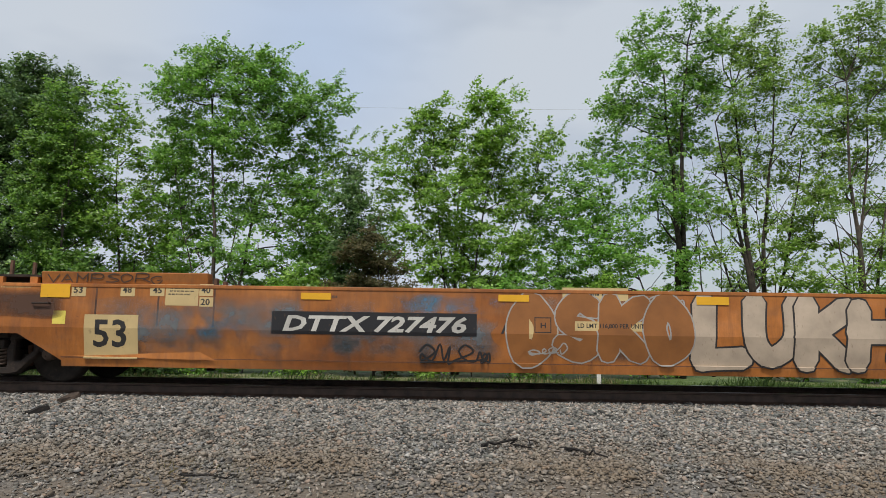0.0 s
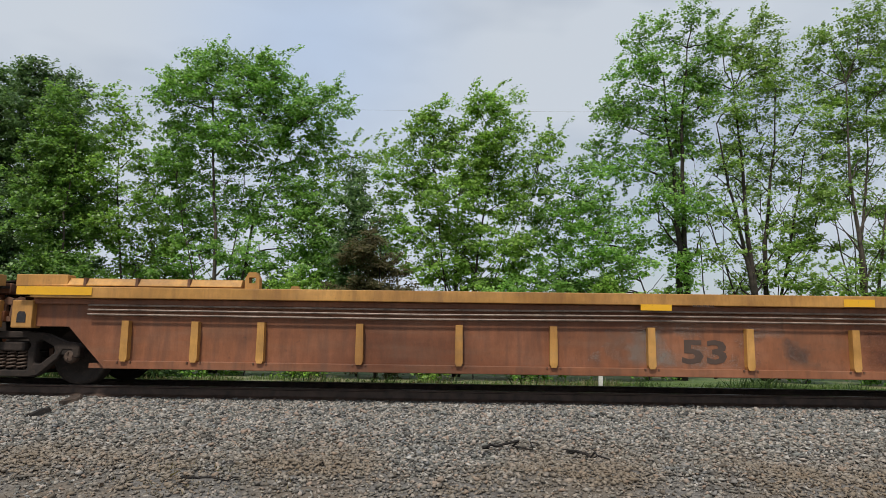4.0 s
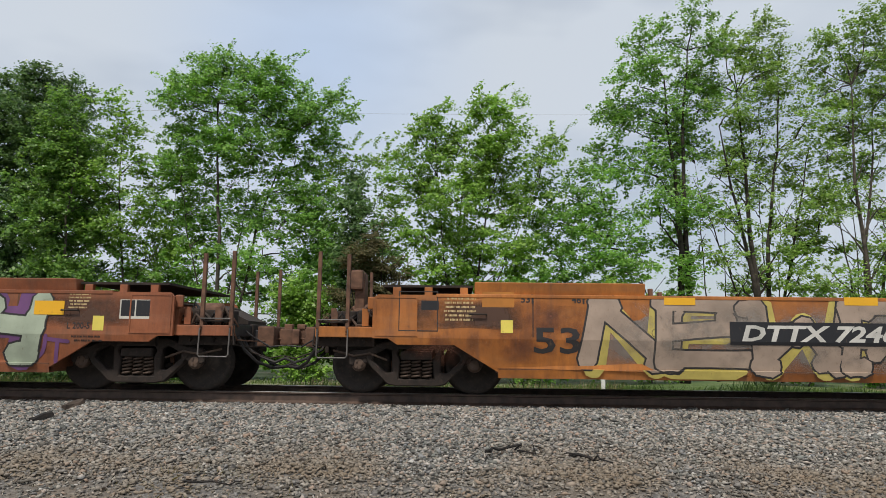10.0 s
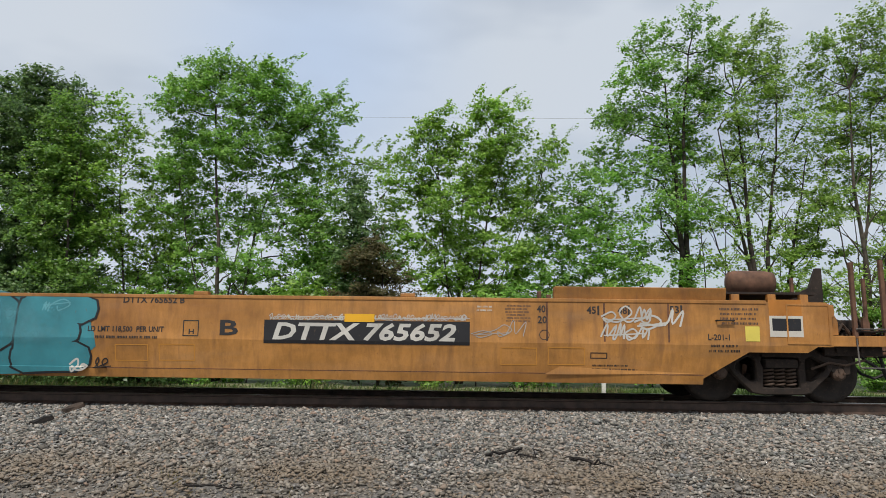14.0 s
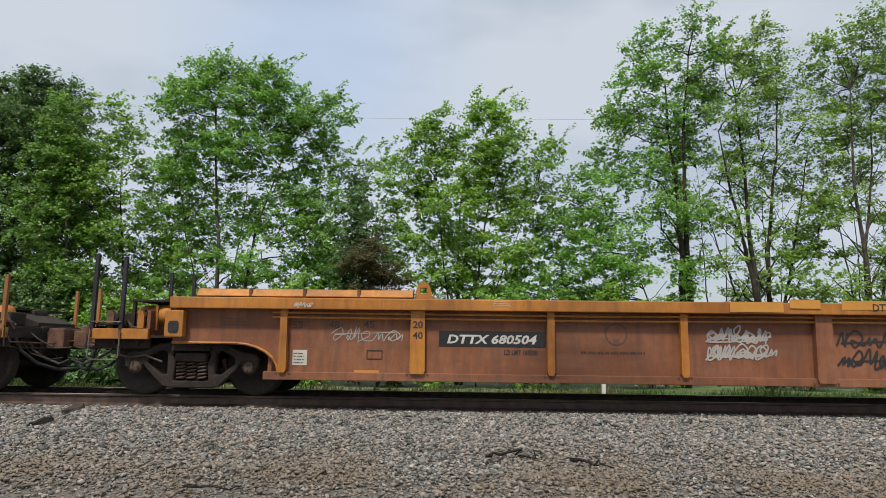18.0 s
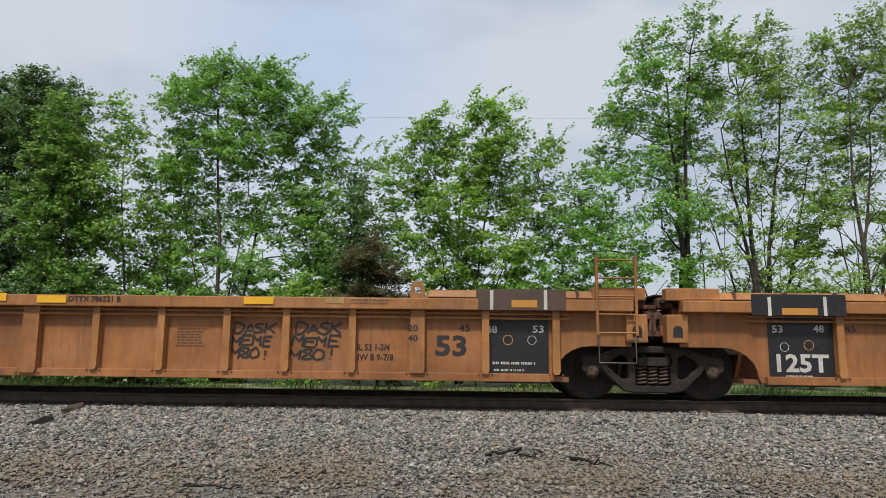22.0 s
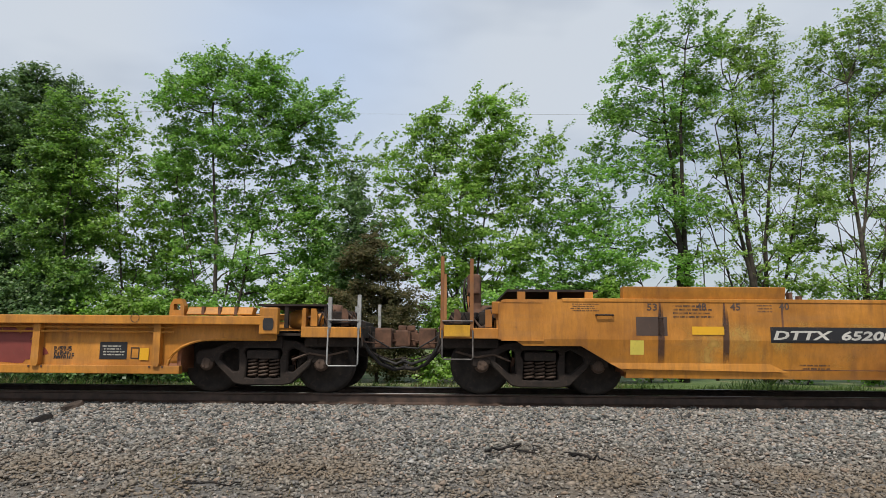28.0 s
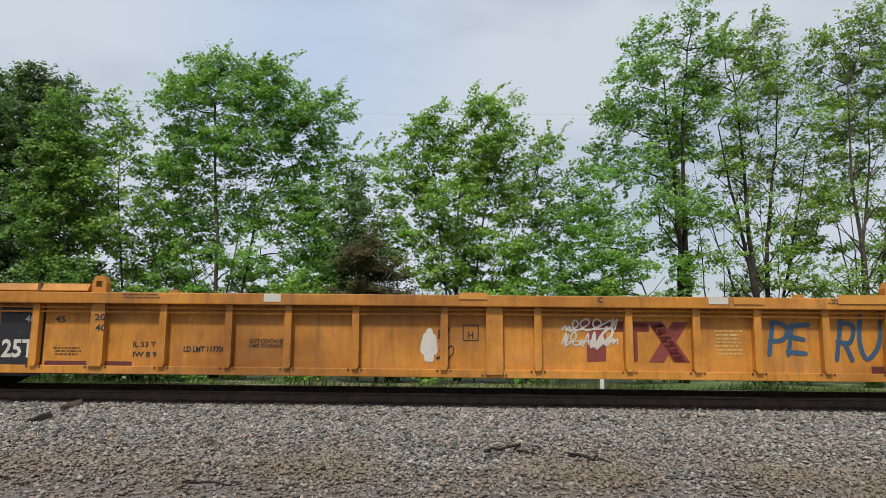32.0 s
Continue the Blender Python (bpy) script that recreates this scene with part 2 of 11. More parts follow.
def ground_material():
    m, n, l, b = material("gravel_and_grass", 0.95)
    tc, sep = n.new("ShaderNodeTexCoord"), n.new("ShaderNodeSeparateXYZ")
    l.new(tc.outputs["Object"], sep.inputs[0])
    stones = n.new("ShaderNodeTexVoronoi")
    stones.inputs["Scale"].default_value = 26
    l.new(tc.outputs["Object"], stones.inputs["Vector"])
    # bed colour is dimmed to imitate shade in the gaps between loose stones
    stone = mixed(n, l, ramp(n, l, stones.outputs["Distance"], [(0.1, grey(0.35)), (0.6, grey(1))]), (0.05, 0.045, 0.04), ramp(n, l, stones.outputs["Color"], [(0.0, (0.07, 0.064, 0.058)), (0.6, (0.14, 0.13, 0.12)), (1.0, (0.24, 0.22, 0.19))]))
    grass = ramp(n, l, noise_node(n, l, 0.9, 6), [(0.3, (0.045, 0.080, 0.018)), (0.5, (0.085, 0.135, 0.030)), (0.62, (0.19, 0.175, 0.085)), (0.78, (0.28, 0.245, 0.18))])
    fac = n.new("ShaderNodeMapRange")
    fac.inputs["From Min"].default_value, fac.inputs["From Max"].default_value = 13.6, 14.6
    l.new(sep.outputs["Y"], fac.inputs["Value"])
    pad = n.new("ShaderNodeMapRange")
    pad.inputs["From Min"].default_value, pad.inputs["From Max"].default_value = 5.5, 2.5
    l.new(sep.outputs["X"], pad.inputs["Value"])
    strip = n.new("ShaderNodeMapRange")
    strip.inputs["From Min"].default_value, strip.inputs["From Max"].default_value = 24.0, 18.0
    l.new(sep.outputs["Y"], strip.inputs["Value"])
    bare = mixed(n, l, 1.0, mixed(n, l, 1.0, pad.outputs[0], strip.outputs[0], "MULTIPLY"), ramp(n, l, noise_node(n, l, 0.5, 5), [(0.38, grey(0.1)), (0.58, grey(1))]), "MULTIPLY")
    grass = mixed(n, l, bare, grass, ramp(n, l, noise_node(n, l, 7, 5), [(0.3, (0.26, 0.23, 0.15)), (0.7, (0.44, 0.40, 0.30))]))
    dirt = ramp(n, l, noise_node(n, l, 0.8, 6), [(0.46, grey(0)), (0.6, grey(0.8))])
    near = n.new("ShaderNodeMapRange")
    near.inputs["From Min"].default_value, near.inputs["From Max"].default_value = 8.2, 6.2
    l.new(sep.outputs["Y"], near.inputs["Value"])
    soil = mixed(n, l, mixed(n, l, 1.0, dirt, near.outputs[0], "MULTIPLY"), stone, (0.13, 0.10, 0.07))
    l.new(mixed(n, l, fac.outputs[0], soil, grass), b.inputs["Base Color"])
    bumped(n, l, b, stones.outputs["Distance"], 0.6, 0.03)
    return m


def build_ground():
    xs = [-4000, -1500, -700, -400, -200, -100, -50, -30] + [-20 + 0.4 * i for i in range(101)] + [30, 50, 100, 200, 400, 700, 1500, 4000]
    ys = [-1500, -300, -60, -20, -5, 2, 4] + [5 + 0.3 * i for i in range(41)] + [18 + 1.5 * i for i in range(16)] + [45, 60, 90, 150, 300, 800, 2000, 4500]
    verts = [(x, y, ground_height(x, y)) for y in ys for x in xs]
    nx = len(xs)
    idx = [k for j in range(len(ys) - 1) for i in range(nx - 1) for k in (j * nx + i, j * nx + i + 1, (j + 1) * nx + i + 1, (j + 1) * nx + i)]
    me = mesh_from_arrays("ground", np.array(verts), 4, np.array(idx), ground_material())
    me.polygons.foreach_set("use_smooth", [True] * len(me.polygons))
    tagged(placed("ground", me), "grey crushed-stone bank with grassy field beyond the track", "ground", kind="structure")


def stone_material():
    m, n, l, b = material("crushed_stone", 0.9)
    g = n.new("ShaderNodeNewGeometry")
    c = ramp(n, l, g.outputs["Random Per Island"], [(0.0, (0.046, 0.046, 0.044)), (0.15, (0.101, 0.104, 0.098)), (0.30, (0.189, 0.201, 0.184)), (0.42, (0.253, 0.225, 0.193)), (0.55, (0.216, 0.225, 0.230)), (0.68, (0.317, 0.285, 0.235)), (0.80, (0.405, 0.391, 0.359)), (0.91, (0.322, 0.221, 0.161)), (1.0, (0.531, 0.517, 0.481))])
    earth = ramp(n, l, noise_node(n, l, 0.7, 5), [(0.36, grey(0.1)), (0.56, grey(0.8))])
    sep, tc, near = n.new("ShaderNodeSeparateXYZ"), n.new("ShaderNodeTexCoord"), n.new("ShaderNodeMapRange")
    l.new(tc.outputs["Object"], sep.inputs[0])
    near.inputs["From Min"].default_value, near.inputs["From Max"].default_value = 8.8, 7.2
    l.new(sep.outputs["Y"], near.inputs["Value"])
    c = mixed(n, l, mixed(n, l, 1.0, earth, near.outputs[0], "MULTIPLY"), c, (0.225, 0.168, 0.11))
    l.new(mixed(n, l, ramp(n, l, noise_node(n, l, 45, 4), [(0.35, grey(0.3)), (0.7, grey(0))]), c, (0.07, 0.06, 0.055)), b.inputs["Base Color"])
    return m


def build_stones():
    """Loose angular ballast lying on the bank, as one heap of small faceted stones."""
    rng = np.random.default_rng(11)
    base = np.array([(1, 0.25, 0.1), (-1, -0.2, 0.15), (0.2, 1, -0.1), (-0.2, -1, 0), (0.35, 0.1, 1), (-0.2, 0, -0.9)], float) * 1.12
    tris = np.array([(0, 2, 4), (2, 1, 4), (1, 3, 4), (3, 0, 4), (2, 0, 5), (1, 2, 5), (3, 1, 5), (0, 3, 5)])
    n = 122000
    near = rng.random(n) < 0.93
    y = np.where(near, 5.6 + 4.75 * np.sqrt(rng.random(n)) ** 0.75, 10.3 + 2.7 * rng.random(n))
    x = (rng.random(n) * 2 - 1) * (0.72 * y + 1.2)
    size = np.clip(rng.lognormal(-3.88, 0.26, n), 0.009, 0.042)
    z = np.array([ground_height(a, b) for a, b in zip(x, y)]) + size * (-0.1 + 1.0 * rng.random(n))
    keep = ~((abs(y - TRACK + HALF) < 0.09) | (abs(y - TRACK - HALF) < 0.09))
    x, y, z, size = x[keep], y[keep], z[keep], size[keep]
    n = len(x)
    kinds = 40
    shapes = base[None] * (1 + 0.18 * rng.standard_normal((kinds, len(base), 1))) + 0.26 * rng.standard_normal((kinds, len(base), 3))
    k = rng.integers(0, kinds, n)
    sc = size[:, None] * np.stack([0.8 + 0.7 * rng.random(n), 0.7 + 0.5 * rng.random(n), 0.45 + 0.3 * rng.random(n)], 1)
    v = shapes[k] * sc[:, None, :]
    a, t = rng.random(n) * 6.283, (rng.random(n) - 0.5) * 1.5
    ca, sa, ct, st = np.cos(a)[:, None], np.sin(a)[:, None], np.cos(t)[:, None], np.sin(t)[:, None]
    vy, vz = v[..., 1] * ct - v[..., 2] * st, v[..., 1] * st + v[..., 2] * ct
    v = np.stack([v[..., 0] * ca - vy * sa, v[..., 0] * sa + vy * ca, vz], -1) + np.stack([x, y, z], 1)[:, None, :]
    idx = (tris[None] + (np.arange(n) * len(base))[:, None, None]).ravel()
    me = mesh_from_arrays("ballast", v.reshape(-1, 3), 3, idx, stone_material())
    tagged(placed("ballast", me), "loose grey crushed-stone ballast piled beside the rail", "gravel", kind="stuff")


def build_track():
    prof = [(-0.07, -0.18), (0.07, -0.18), (0.07, -0.165), (0.012, -0.135), (0.012, -0.045), (0.036, -0.03), (0.037, -0.008), (0.03, -0.001), (-0.03, -0.001), (-0.037, -0.008), (-0.036, -0.03), (-0.012, -0.045), (-0.012, -0.135), (-0.07, -0.165)]
    for side, lift in ((-1, RAIL_TOP), (1, RAIL_TOP + RAIL_LIFT)):
        bm = bmesh.new()
        ends = []
        for x in (-700, -60, -30, 30, 60, 700):
            ends.append([bm.verts.new((x, TRACK + side * HALF + py, pz + lift)) for py, pz in prof])
        for a, b in zip(ends, ends[1:]):
            for k in range(len(prof)):
                f = bm.faces.new((a[k], a[(k + 1) % len(prof)], b[(k + 1) % len(prof)], b[k]))
                f.material_index = 1 if k in (6, 7, 8) else 0
        bmesh.ops.recalc_face_normals(bm, faces=bm.faces)
        rail = part("rail", bm, TREAD)
        rail.data.materials.append(SHINE)
        tagged(rail, "rusty brown steel rail with polished head", "rail", group="track rails", kind="structure")
    tie = mesh_of(box(-0.115, 0.115, -1.3, 1.3, -0.36, -0.185, 0.012), worn_steel("creosoted_wood", (0.05, 0.036, 0.026), 0.9), "sleeper")
    for i in range(-24, 25):
        at = pose(i * 0.53 + random.uniform(-0.03, 0.03), TRACK, RAIL_TOP + random.uniform(-0.012, 0), 0, 0, random.uniform(-0.7, 0.7))
        tagged(placed("sleeper", tie, at=at), "dark creosoted wooden sleeper bedded in ballast", "sleeper", group="track sleepers", kind="structure")


build_ground()
build_track()
build_stones()


# ---- the train ----
TRAVEL = (0.17, 8.92, 17.42, 26.20, 34.99, 43.89, 53.02, 61.55, 70.42, 79.25, 88.09, 96.93, 105.77, 114.51, 123.65, 132.47, 141.40, 149.92, 158.72, 167.97, 176.83, 186.02, 195.02, 203.97, 212.72, 221.34, 230.20, 239.10, 248.37, 257.25, 266.34, 275.33, 284.33, 293.38, 302.34, 311.26, 320.49, 329.70, 338.61, 347.66, 356.68, 365.46, 374.60, 383.92, 393.04, 402.08, 411.20, 420.41, 429.30, 438.39, 447.89, 457.12, 466.15, 475.33, 484.53, 493.71, 502.73, 511.98, 521.49, 530.81, 540.19, 549.28, 558.56, 567.86, 576.85)                                      # metres run at every half second
TILT = math.degrees(math.atan(RAIL_LIFT / (2 * HALF)))
WHEEL_R = 0.457
UNITS, WHEELSETS = [], []


def wheel_mesh():
    bm = bmesh.new()
    add_lathe(bm, [(0.07, -0.10), (0.13, -0.10), (0.15, -0.055), (0.33, -0.02), (0.385, -0.055), (0.452, -0.062), (0.459, 0.045), (0.484, 0.062), (0.478, 0.078), (0.385, 0.078), (0.33, 0.03), (0.15, 0.045), (0.13, 0.09), (0.07, 0.09)], 36)
    return mesh_of(bm, WHEELSTEEL, "wheel", True)


def side_frame_mesh(wide):
    """The cast side of a two-axle truck: arched top, two windows, a spring nest opening."""
    w = wide / 2
    out = [(-w - 0.16, 0.60), (-w - 0.10, 0.66), (-w + 0.10, 0.68), (-0.52, 0.80), (-0.30, 0.83), (0.30, 0.83), (0.52, 0.80), (w - 0.10, 0.68), (w + 0.10, 0.66), (w + 0.16, 0.60), (w + 0.15, 0.44), (w + 0.06, 0.42), (w + 0.03, 0.55), (w - 0.10, 0.55), (w - 0.18, 0.42), (0.44, 0.155), (0.30, 0.13), (-0.30, 0.13), (-0.44, 0.155), (-w + 0.18, 0.42), (-w + 0.10, 0.55), (-w - 0.03, 0.55), (-w - 0.06, 0.42), (-w - 0.15, 0.44)]
    nest = [(-0.27, 0.24), (0.27, 0.24), (0.25, 0.52), (0.30, 0.62), (0.24, 0.72), (-0.24, 0.72), (-0.30, 0.62), (-0.25, 0.52)]
    win = [(0.37, 0.34), (0.46, 0.33), (0.68, 0.51), (0.66, 0.60), (0.47, 0.70), (0.38, 0.66)]
    bm = plate(out, -0.07, 0.07, (nest, win, [(-x, z) for x, z in win[::-1]]))
    sharp = [e for e in bm.edges if len(e.link_faces) == 2 and e.calc_face_angle(0) > 0.5]
    bmesh.ops.bevel(bm, geom=sharp, offset=0.018, segments=1, affect="EDGES")
    return mesh_of(bm, CASTING, "side_frame")


def spring_mesh():
    pts = [(0.068 * math.cos(a), 0.068 * math.sin(a), 0.245 + 0.27 * a / (10 * math.pi)) for a in (i * math.pi / 5 for i in range(51))]
    return mesh_of(tube(pts, 0.018, 6), CAPSTEEL, "spring", True)


def bearing_mesh():
    bm = bmesh.new()
    add_lathe(bm, [(0.10, 0.10), (0.115, 0.02), (0.105, -0.02), (0.075, -0.045), (0.02, -0.05)], 16)
    for k in range(3):
        a = k * 2.094
        add_box(bm, 0.05 * math.cos(a) - 0.014, 0.05 * math.cos(a) + 0.014, -0.068, -0.03, 0.05 * math.sin(a) - 0.014, 0.05 * math.sin(a) + 0.014)
    return mesh_of(bm, CAPSTEEL, "bearing_cap", False)


def adapter_mesh():
    return mesh_of(box(-0.13, 0.13, -0.06, 0.06, 0.02, 0.17, 0.012), CASTING, "bearing_adapter")


WHEEL, SPRING, CAP, ADAPTER = wheel_mesh(), spring_mesh(), bearing_mesh(), adapter_mesh()
FRAMES = {1.78: side_frame_mesh(1.78), 1.83: side_frame_mesh(1.83)}
AXLE = mesh_of(add_lathe(bmesh.new(), [(0.075, -1.08), (0.085, -0.70), (0.085, 0.70), (0.075, 1.08)], 14), WHEELSTEEL, "axle", True)
bolster_bm = box(-0.21, 0.21, -1.02, 1.02, 0.52, 0.68, 0.03)
add_box(bolster_bm, -0.24, 0.24, -1.20, -0.98, 0.53, 0.66, 0.02)
add_box(bolster_bm, -0.24, 0.24, 0.98, 1.20, 0.53, 0.66, 0.02)
BOLSTER = mesh_of(bolster_bm, CASTING, "bolster")
BEAM = mesh_of(box(-0.05, 0.05, -0.85, 0.85, 0.33, 0.43, 0.01), CASTING, "brake_beam")
SHOE = mesh_of(plate([(-0.03, 0.26), (0.03, 0.24), (0.05, 0.36), (0.05, 0.46), (0.03, 0.58), (-0.03, 0.56), (0.0, 0.42)], -0.05, 0.05), RUSTY, "brake_shoe")


PLANK = mesh_of(box(-0.29, 0.29, -0.98, 0.98, 0.17, 0.515, 0.02), CASTING, "spring_plank")


def truck(car, x, wide=1.78):
    """A two-axle truck under a car, centred at x."""
    placed("bolster", BOLSTER, None, car, "", pose(x, 0, 0))
    placed("spring_plank", PLANK, None, car, "", pose(x, 0, 0))
    for s in (-1, 1):
        placed("side_frame", FRAMES[wide], None, car, "", pose(x, s * 1.08, 0))
        for k in (-0.165, 0.0, 0.165):
            placed("spring", SPRING, None, car, "", pose(x + k, s * 1.09, 0))
        for e in (-1, 1):
            placed("bearing_cap", CAP, None, car, "", pose(x + e * wide / 2, s * 1.10, WHEEL_R, 0, 0, 0 if s < 0 else 180))
            placed("bearing_adapter", ADAPTER, None, car, "", pose(x + e * wide / 2, s * 1.08, WHEEL_R))
            placed("brake_shoe", SHOE, None, car, "", pose(x + e * (wide / 2 - WHEEL_R - 0.06), s * 0.745, 0, 0, 0, 0 if e > 0 else 180))
    for e in (-1, 1):
        placed("brake_beam", BEAM, None, car, "", pose(x + e * 0.36, 0, 0))
        ax = placed("wheelset", AXLE, None, car, "", pose(x + e * wide / 2, 0, WHEEL_R))
        for s in (-1, 1):
            placed("wheel", WHEEL, None, ax, "", pose(0, s * 0.74, 0, 0, 0, 0 if s < 0 else 180))
        WHEELSETS.append((ax, car, x + e * wide / 2))


def arc(x0, z0, x1, z1, n=6):
    """A quarter round from upright at the first point to level at the second."""
    return [(x1 + (x0 - x1) * math.cos(a), z0 + (z1 - z0) * math.sin(a)) for a in (math.pi / 2 * i / n for i in range(n + 1))]


def end_outline(style, kind, b, top):
    """The side's end, from the sill up to the top, by distance outward of the truck's centre."""
    if style == "smooth":
        if kind == "coupler":
            return [(-1.24, b), (-1.24, b + 0.06), (-0.58, 0.76), (0.28, 0.76), (0.42, 0.85), (0.65, 0.85), (0.65, top - 0.07), (0.58, top)]
        return [(-1.64, b), (-1.64, 0.42), (-0.88, 0.97), (-0.52, 0.97), (-0.52, top)]
    if style == "low":
        return [(-1.42, b), (-0.72, 0.81), (0.20, 0.81), (0.20, 0.82), (0.42, 0.82), (0.42, top - 0.04), (0.38, top)]
    if style == "piped":
        if kind == "coupler":
            return [(-1.36, b), (-0.88, 0.79), (0.22, 0.79), (0.22, top)]
        return [(-1.55, b), (-0.98, 0.91), (-0.45, 0.91), (-0.45, top)]
    if kind == "coupler":
        return [(-1.44, b)] + arc(-1.40, b + 0.08, -0.72, 0.82) + [(0.24, 0.82), (0.24, top)]
    return [(-1.54, b)] + arc(-1.50, b + 0.08, -0.98, 0.82) + [(-0.36, 0.82), (-0.36, top)]


def face_y(car, z):
    """How far out the near side of a car lies at a height."""
    if car["style"] in ("smooth", "low"):
        k = car["fold"]
        return -1.45 + max(0.0, k - z) * 0.20 - (0.034 if z < car["sill"] + 0.1185 else 0.0)
    return -1.525 if z > car["top"] - car["chord"] else -1.332


def well_car(label, left, right, style, paint, ends=("coupler", "coupler"), top=1.505, sill=0.305, trim=None, ribs=(), wide_rib=None, columns=(), chord=0.17, fold=0.86, wheels=(1.78, 1.78), guides=(2.55, 2.55), right_truck=True, left_truck=True, dark_ends=False, posts=RUSTY, rods=GREYROD, tank=False, kind_end="plain"):
    """One well of a stack train between two truck centres. x runs along it from its middle; the near side is at -y."""
    mid, h = (left + right) / 2, (right - left) / 2
    car = tagged(new("well_car"), label, "rail car", group="stack train cars")
    UNITS.append((car, mid))
    car["style"], car["top"], car["fold"], car["chord"], car["half"], car["sill"] = style, top, fold, chord, h, sill
    trim = trim or paint
    smooth = style in ("smooth", "low")
    outline = [(-h - x, z) for x, z in end_outline(style, ends[0], sill, top)]
    outline = outline + [(h + x, z) for x, z in end_outline(style, ends[1], sill, top)[::-1]]
    for s in (-1, 1):
        y0 = 1.45 if smooth else 1.33
        bm = plate(outline, s * y0, s * (y0 - 0.05))
        if smooth:
            bmesh.ops.bisect_plane(bm, geom=bm.verts[:] + bm.edges[:] + bm.faces[:], plane_co=(0, 0, fold), plane_no=(0, 0, 1), dist=1e-5)
            for v in bm.verts:
                if v.co.z < fold:
                    v.co.y -= s * (fold - v.co.z) * 0.20
        part("side_panel", bm, paint, car)
        a, b = -h + (1.24 if ends[0] == "coupler" else 1.64), h - (1.24 if ends[1] == "coupler" else 1.64)
        if smooth:
            yb = 1.45 - (fold - sill) * 0.20
            bm = box(a, b, *sorted((s * (yb - 0.09), s * (yb + 0.030))), sill - 0.025, sill + 0.105, 0.004)
            for v in bm.verts:
                if v.co.z < sill + 0.05:
                    v.co.y -= s * 0.032
            part("bottom_sill", bm, paint, car)
            # thin dark strip that paints the gap's shadow line above the sill
            part("sill_shade_line", box(a, b, *sorted((s * (yb - 0.02), s * (yb + 0.033))), sill + 0.107, sill + 0.117), SEAM_AND_SHADE, car)
            part("top_rail", box(-h + 0.3, h - 0.3, *sorted((s * 1.30, s * 1.462)), top - 0.035, top + 0.02, 0.01), paint, car)
        else:
            e0, e1 = end_outline(style, ends[0], sill, top)[-1][0], end_outline(style, ends[1], sill, top)[-1][0]
            bm = box(-h - e0, h + e1, *sorted((s * 1.26, s * 1.522)), top - chord, top, 0.014)
            if style == "piped":
                bm.free()
                bm = box(-h - e0, h + e1, *sorted((s * 1.26, s * 1.522)), top - 0.17, top, 0.012)
                part("chord_web", box(-h - e0, h + e1, *sorted((s * 1.26, s * 1.40)), top - chord, top - 0.172, 0.012), paint, car)
            part("top_chord", bm, trim, car)
            part("bottom_sill", box(a - 0.05, b + 0.05, *sorted((s * 1.28, s * 1.405)), sill - 0.02, sill + 0.10, 0.01), paint, car)
            for x in ribs:
                w = 0.135 if x == wide_rib else 0.115 if x in columns else 0.058
                head = top - chord - (0.24 if style == "piped" else 0.002)
                foot = sill + (0.03 if x == wide_rib else 0.09)
                rib = plate([(x - w, foot + 0.05), (x - w + 0.02, foot), (x + w - 0.02, foot), (x + w, foot + 0.05), (x + w * 0.9, head), (x - w * 0.9, head)], s * 1.332, s * 1.445)
                part("rib", rib, trim if x != wide_rib else paint, car)
                if s < 0:
                    bm = bmesh.new()
                    for k in (-1, 1):
                        add_box(bm, x + k * (w + 0.04) - 0.014, x + k * (w + 0.04) + 0.014, -1.42, -1.40, foot - 0.02, foot + 0.008, 0.005)
                    part("rib_bolt", bm, RUSTY, car)
            if s < 0:
                n = 2 if style == "piped" else 1
                for k in range(n + 1):
                    z = top - chord - (0.01 if style == "piped" else 0.05) - 0.07 * k
                    part("air_pipe", tube([(-h + 1.3, -1.415, z), (-h / 3, -1.415, z - 0.012), (0.0, -1.415, z + 0.01), (h / 3, -1.415, z + 0.006), (h - 1.3, -1.415, z)], 0.016, 6), PIPE if style == "piped" else trim, car)
    if smooth and paint in (SAND, AMBERP, YELLOW):
        for x in (-2.55, 0.75, 3.9):
            part("hold_down_lug", box(x - 0.11, x + 0.11, -1.44, -1.32, top + 0.021, top + 0.075, 0.012), paint, car)
    # the well itself
    part("well_floor", box(-h + 1.3, h - 1.3, -1.27, 1.27, sill - 0.02, sill + 0.05), UMBER, car)
    for s, kind in ((-1, ends[0]), (1, ends[1])):
        x = s * (h - (1.25 if kind == "coupler" else 1.62))
        part("bulkhead", box(x - 0.03, x + 0.03, -1.27, 1.27, sill + 0.05, top - 0.05), UMBER, car)
        end_gear(car, s, h, kind, style, paint, trim, top, guides[0 if s < 0 else 1], dark_ends, posts, rods, tank and s > 0)
    if style == "piped":
        for s in (-1, 1):
            a = s * (h - 0.25) if s < 0 else h - 1.4
            board(car, a, top - 0.13, 1.15, 0.125, "gold", 4, "reflector")
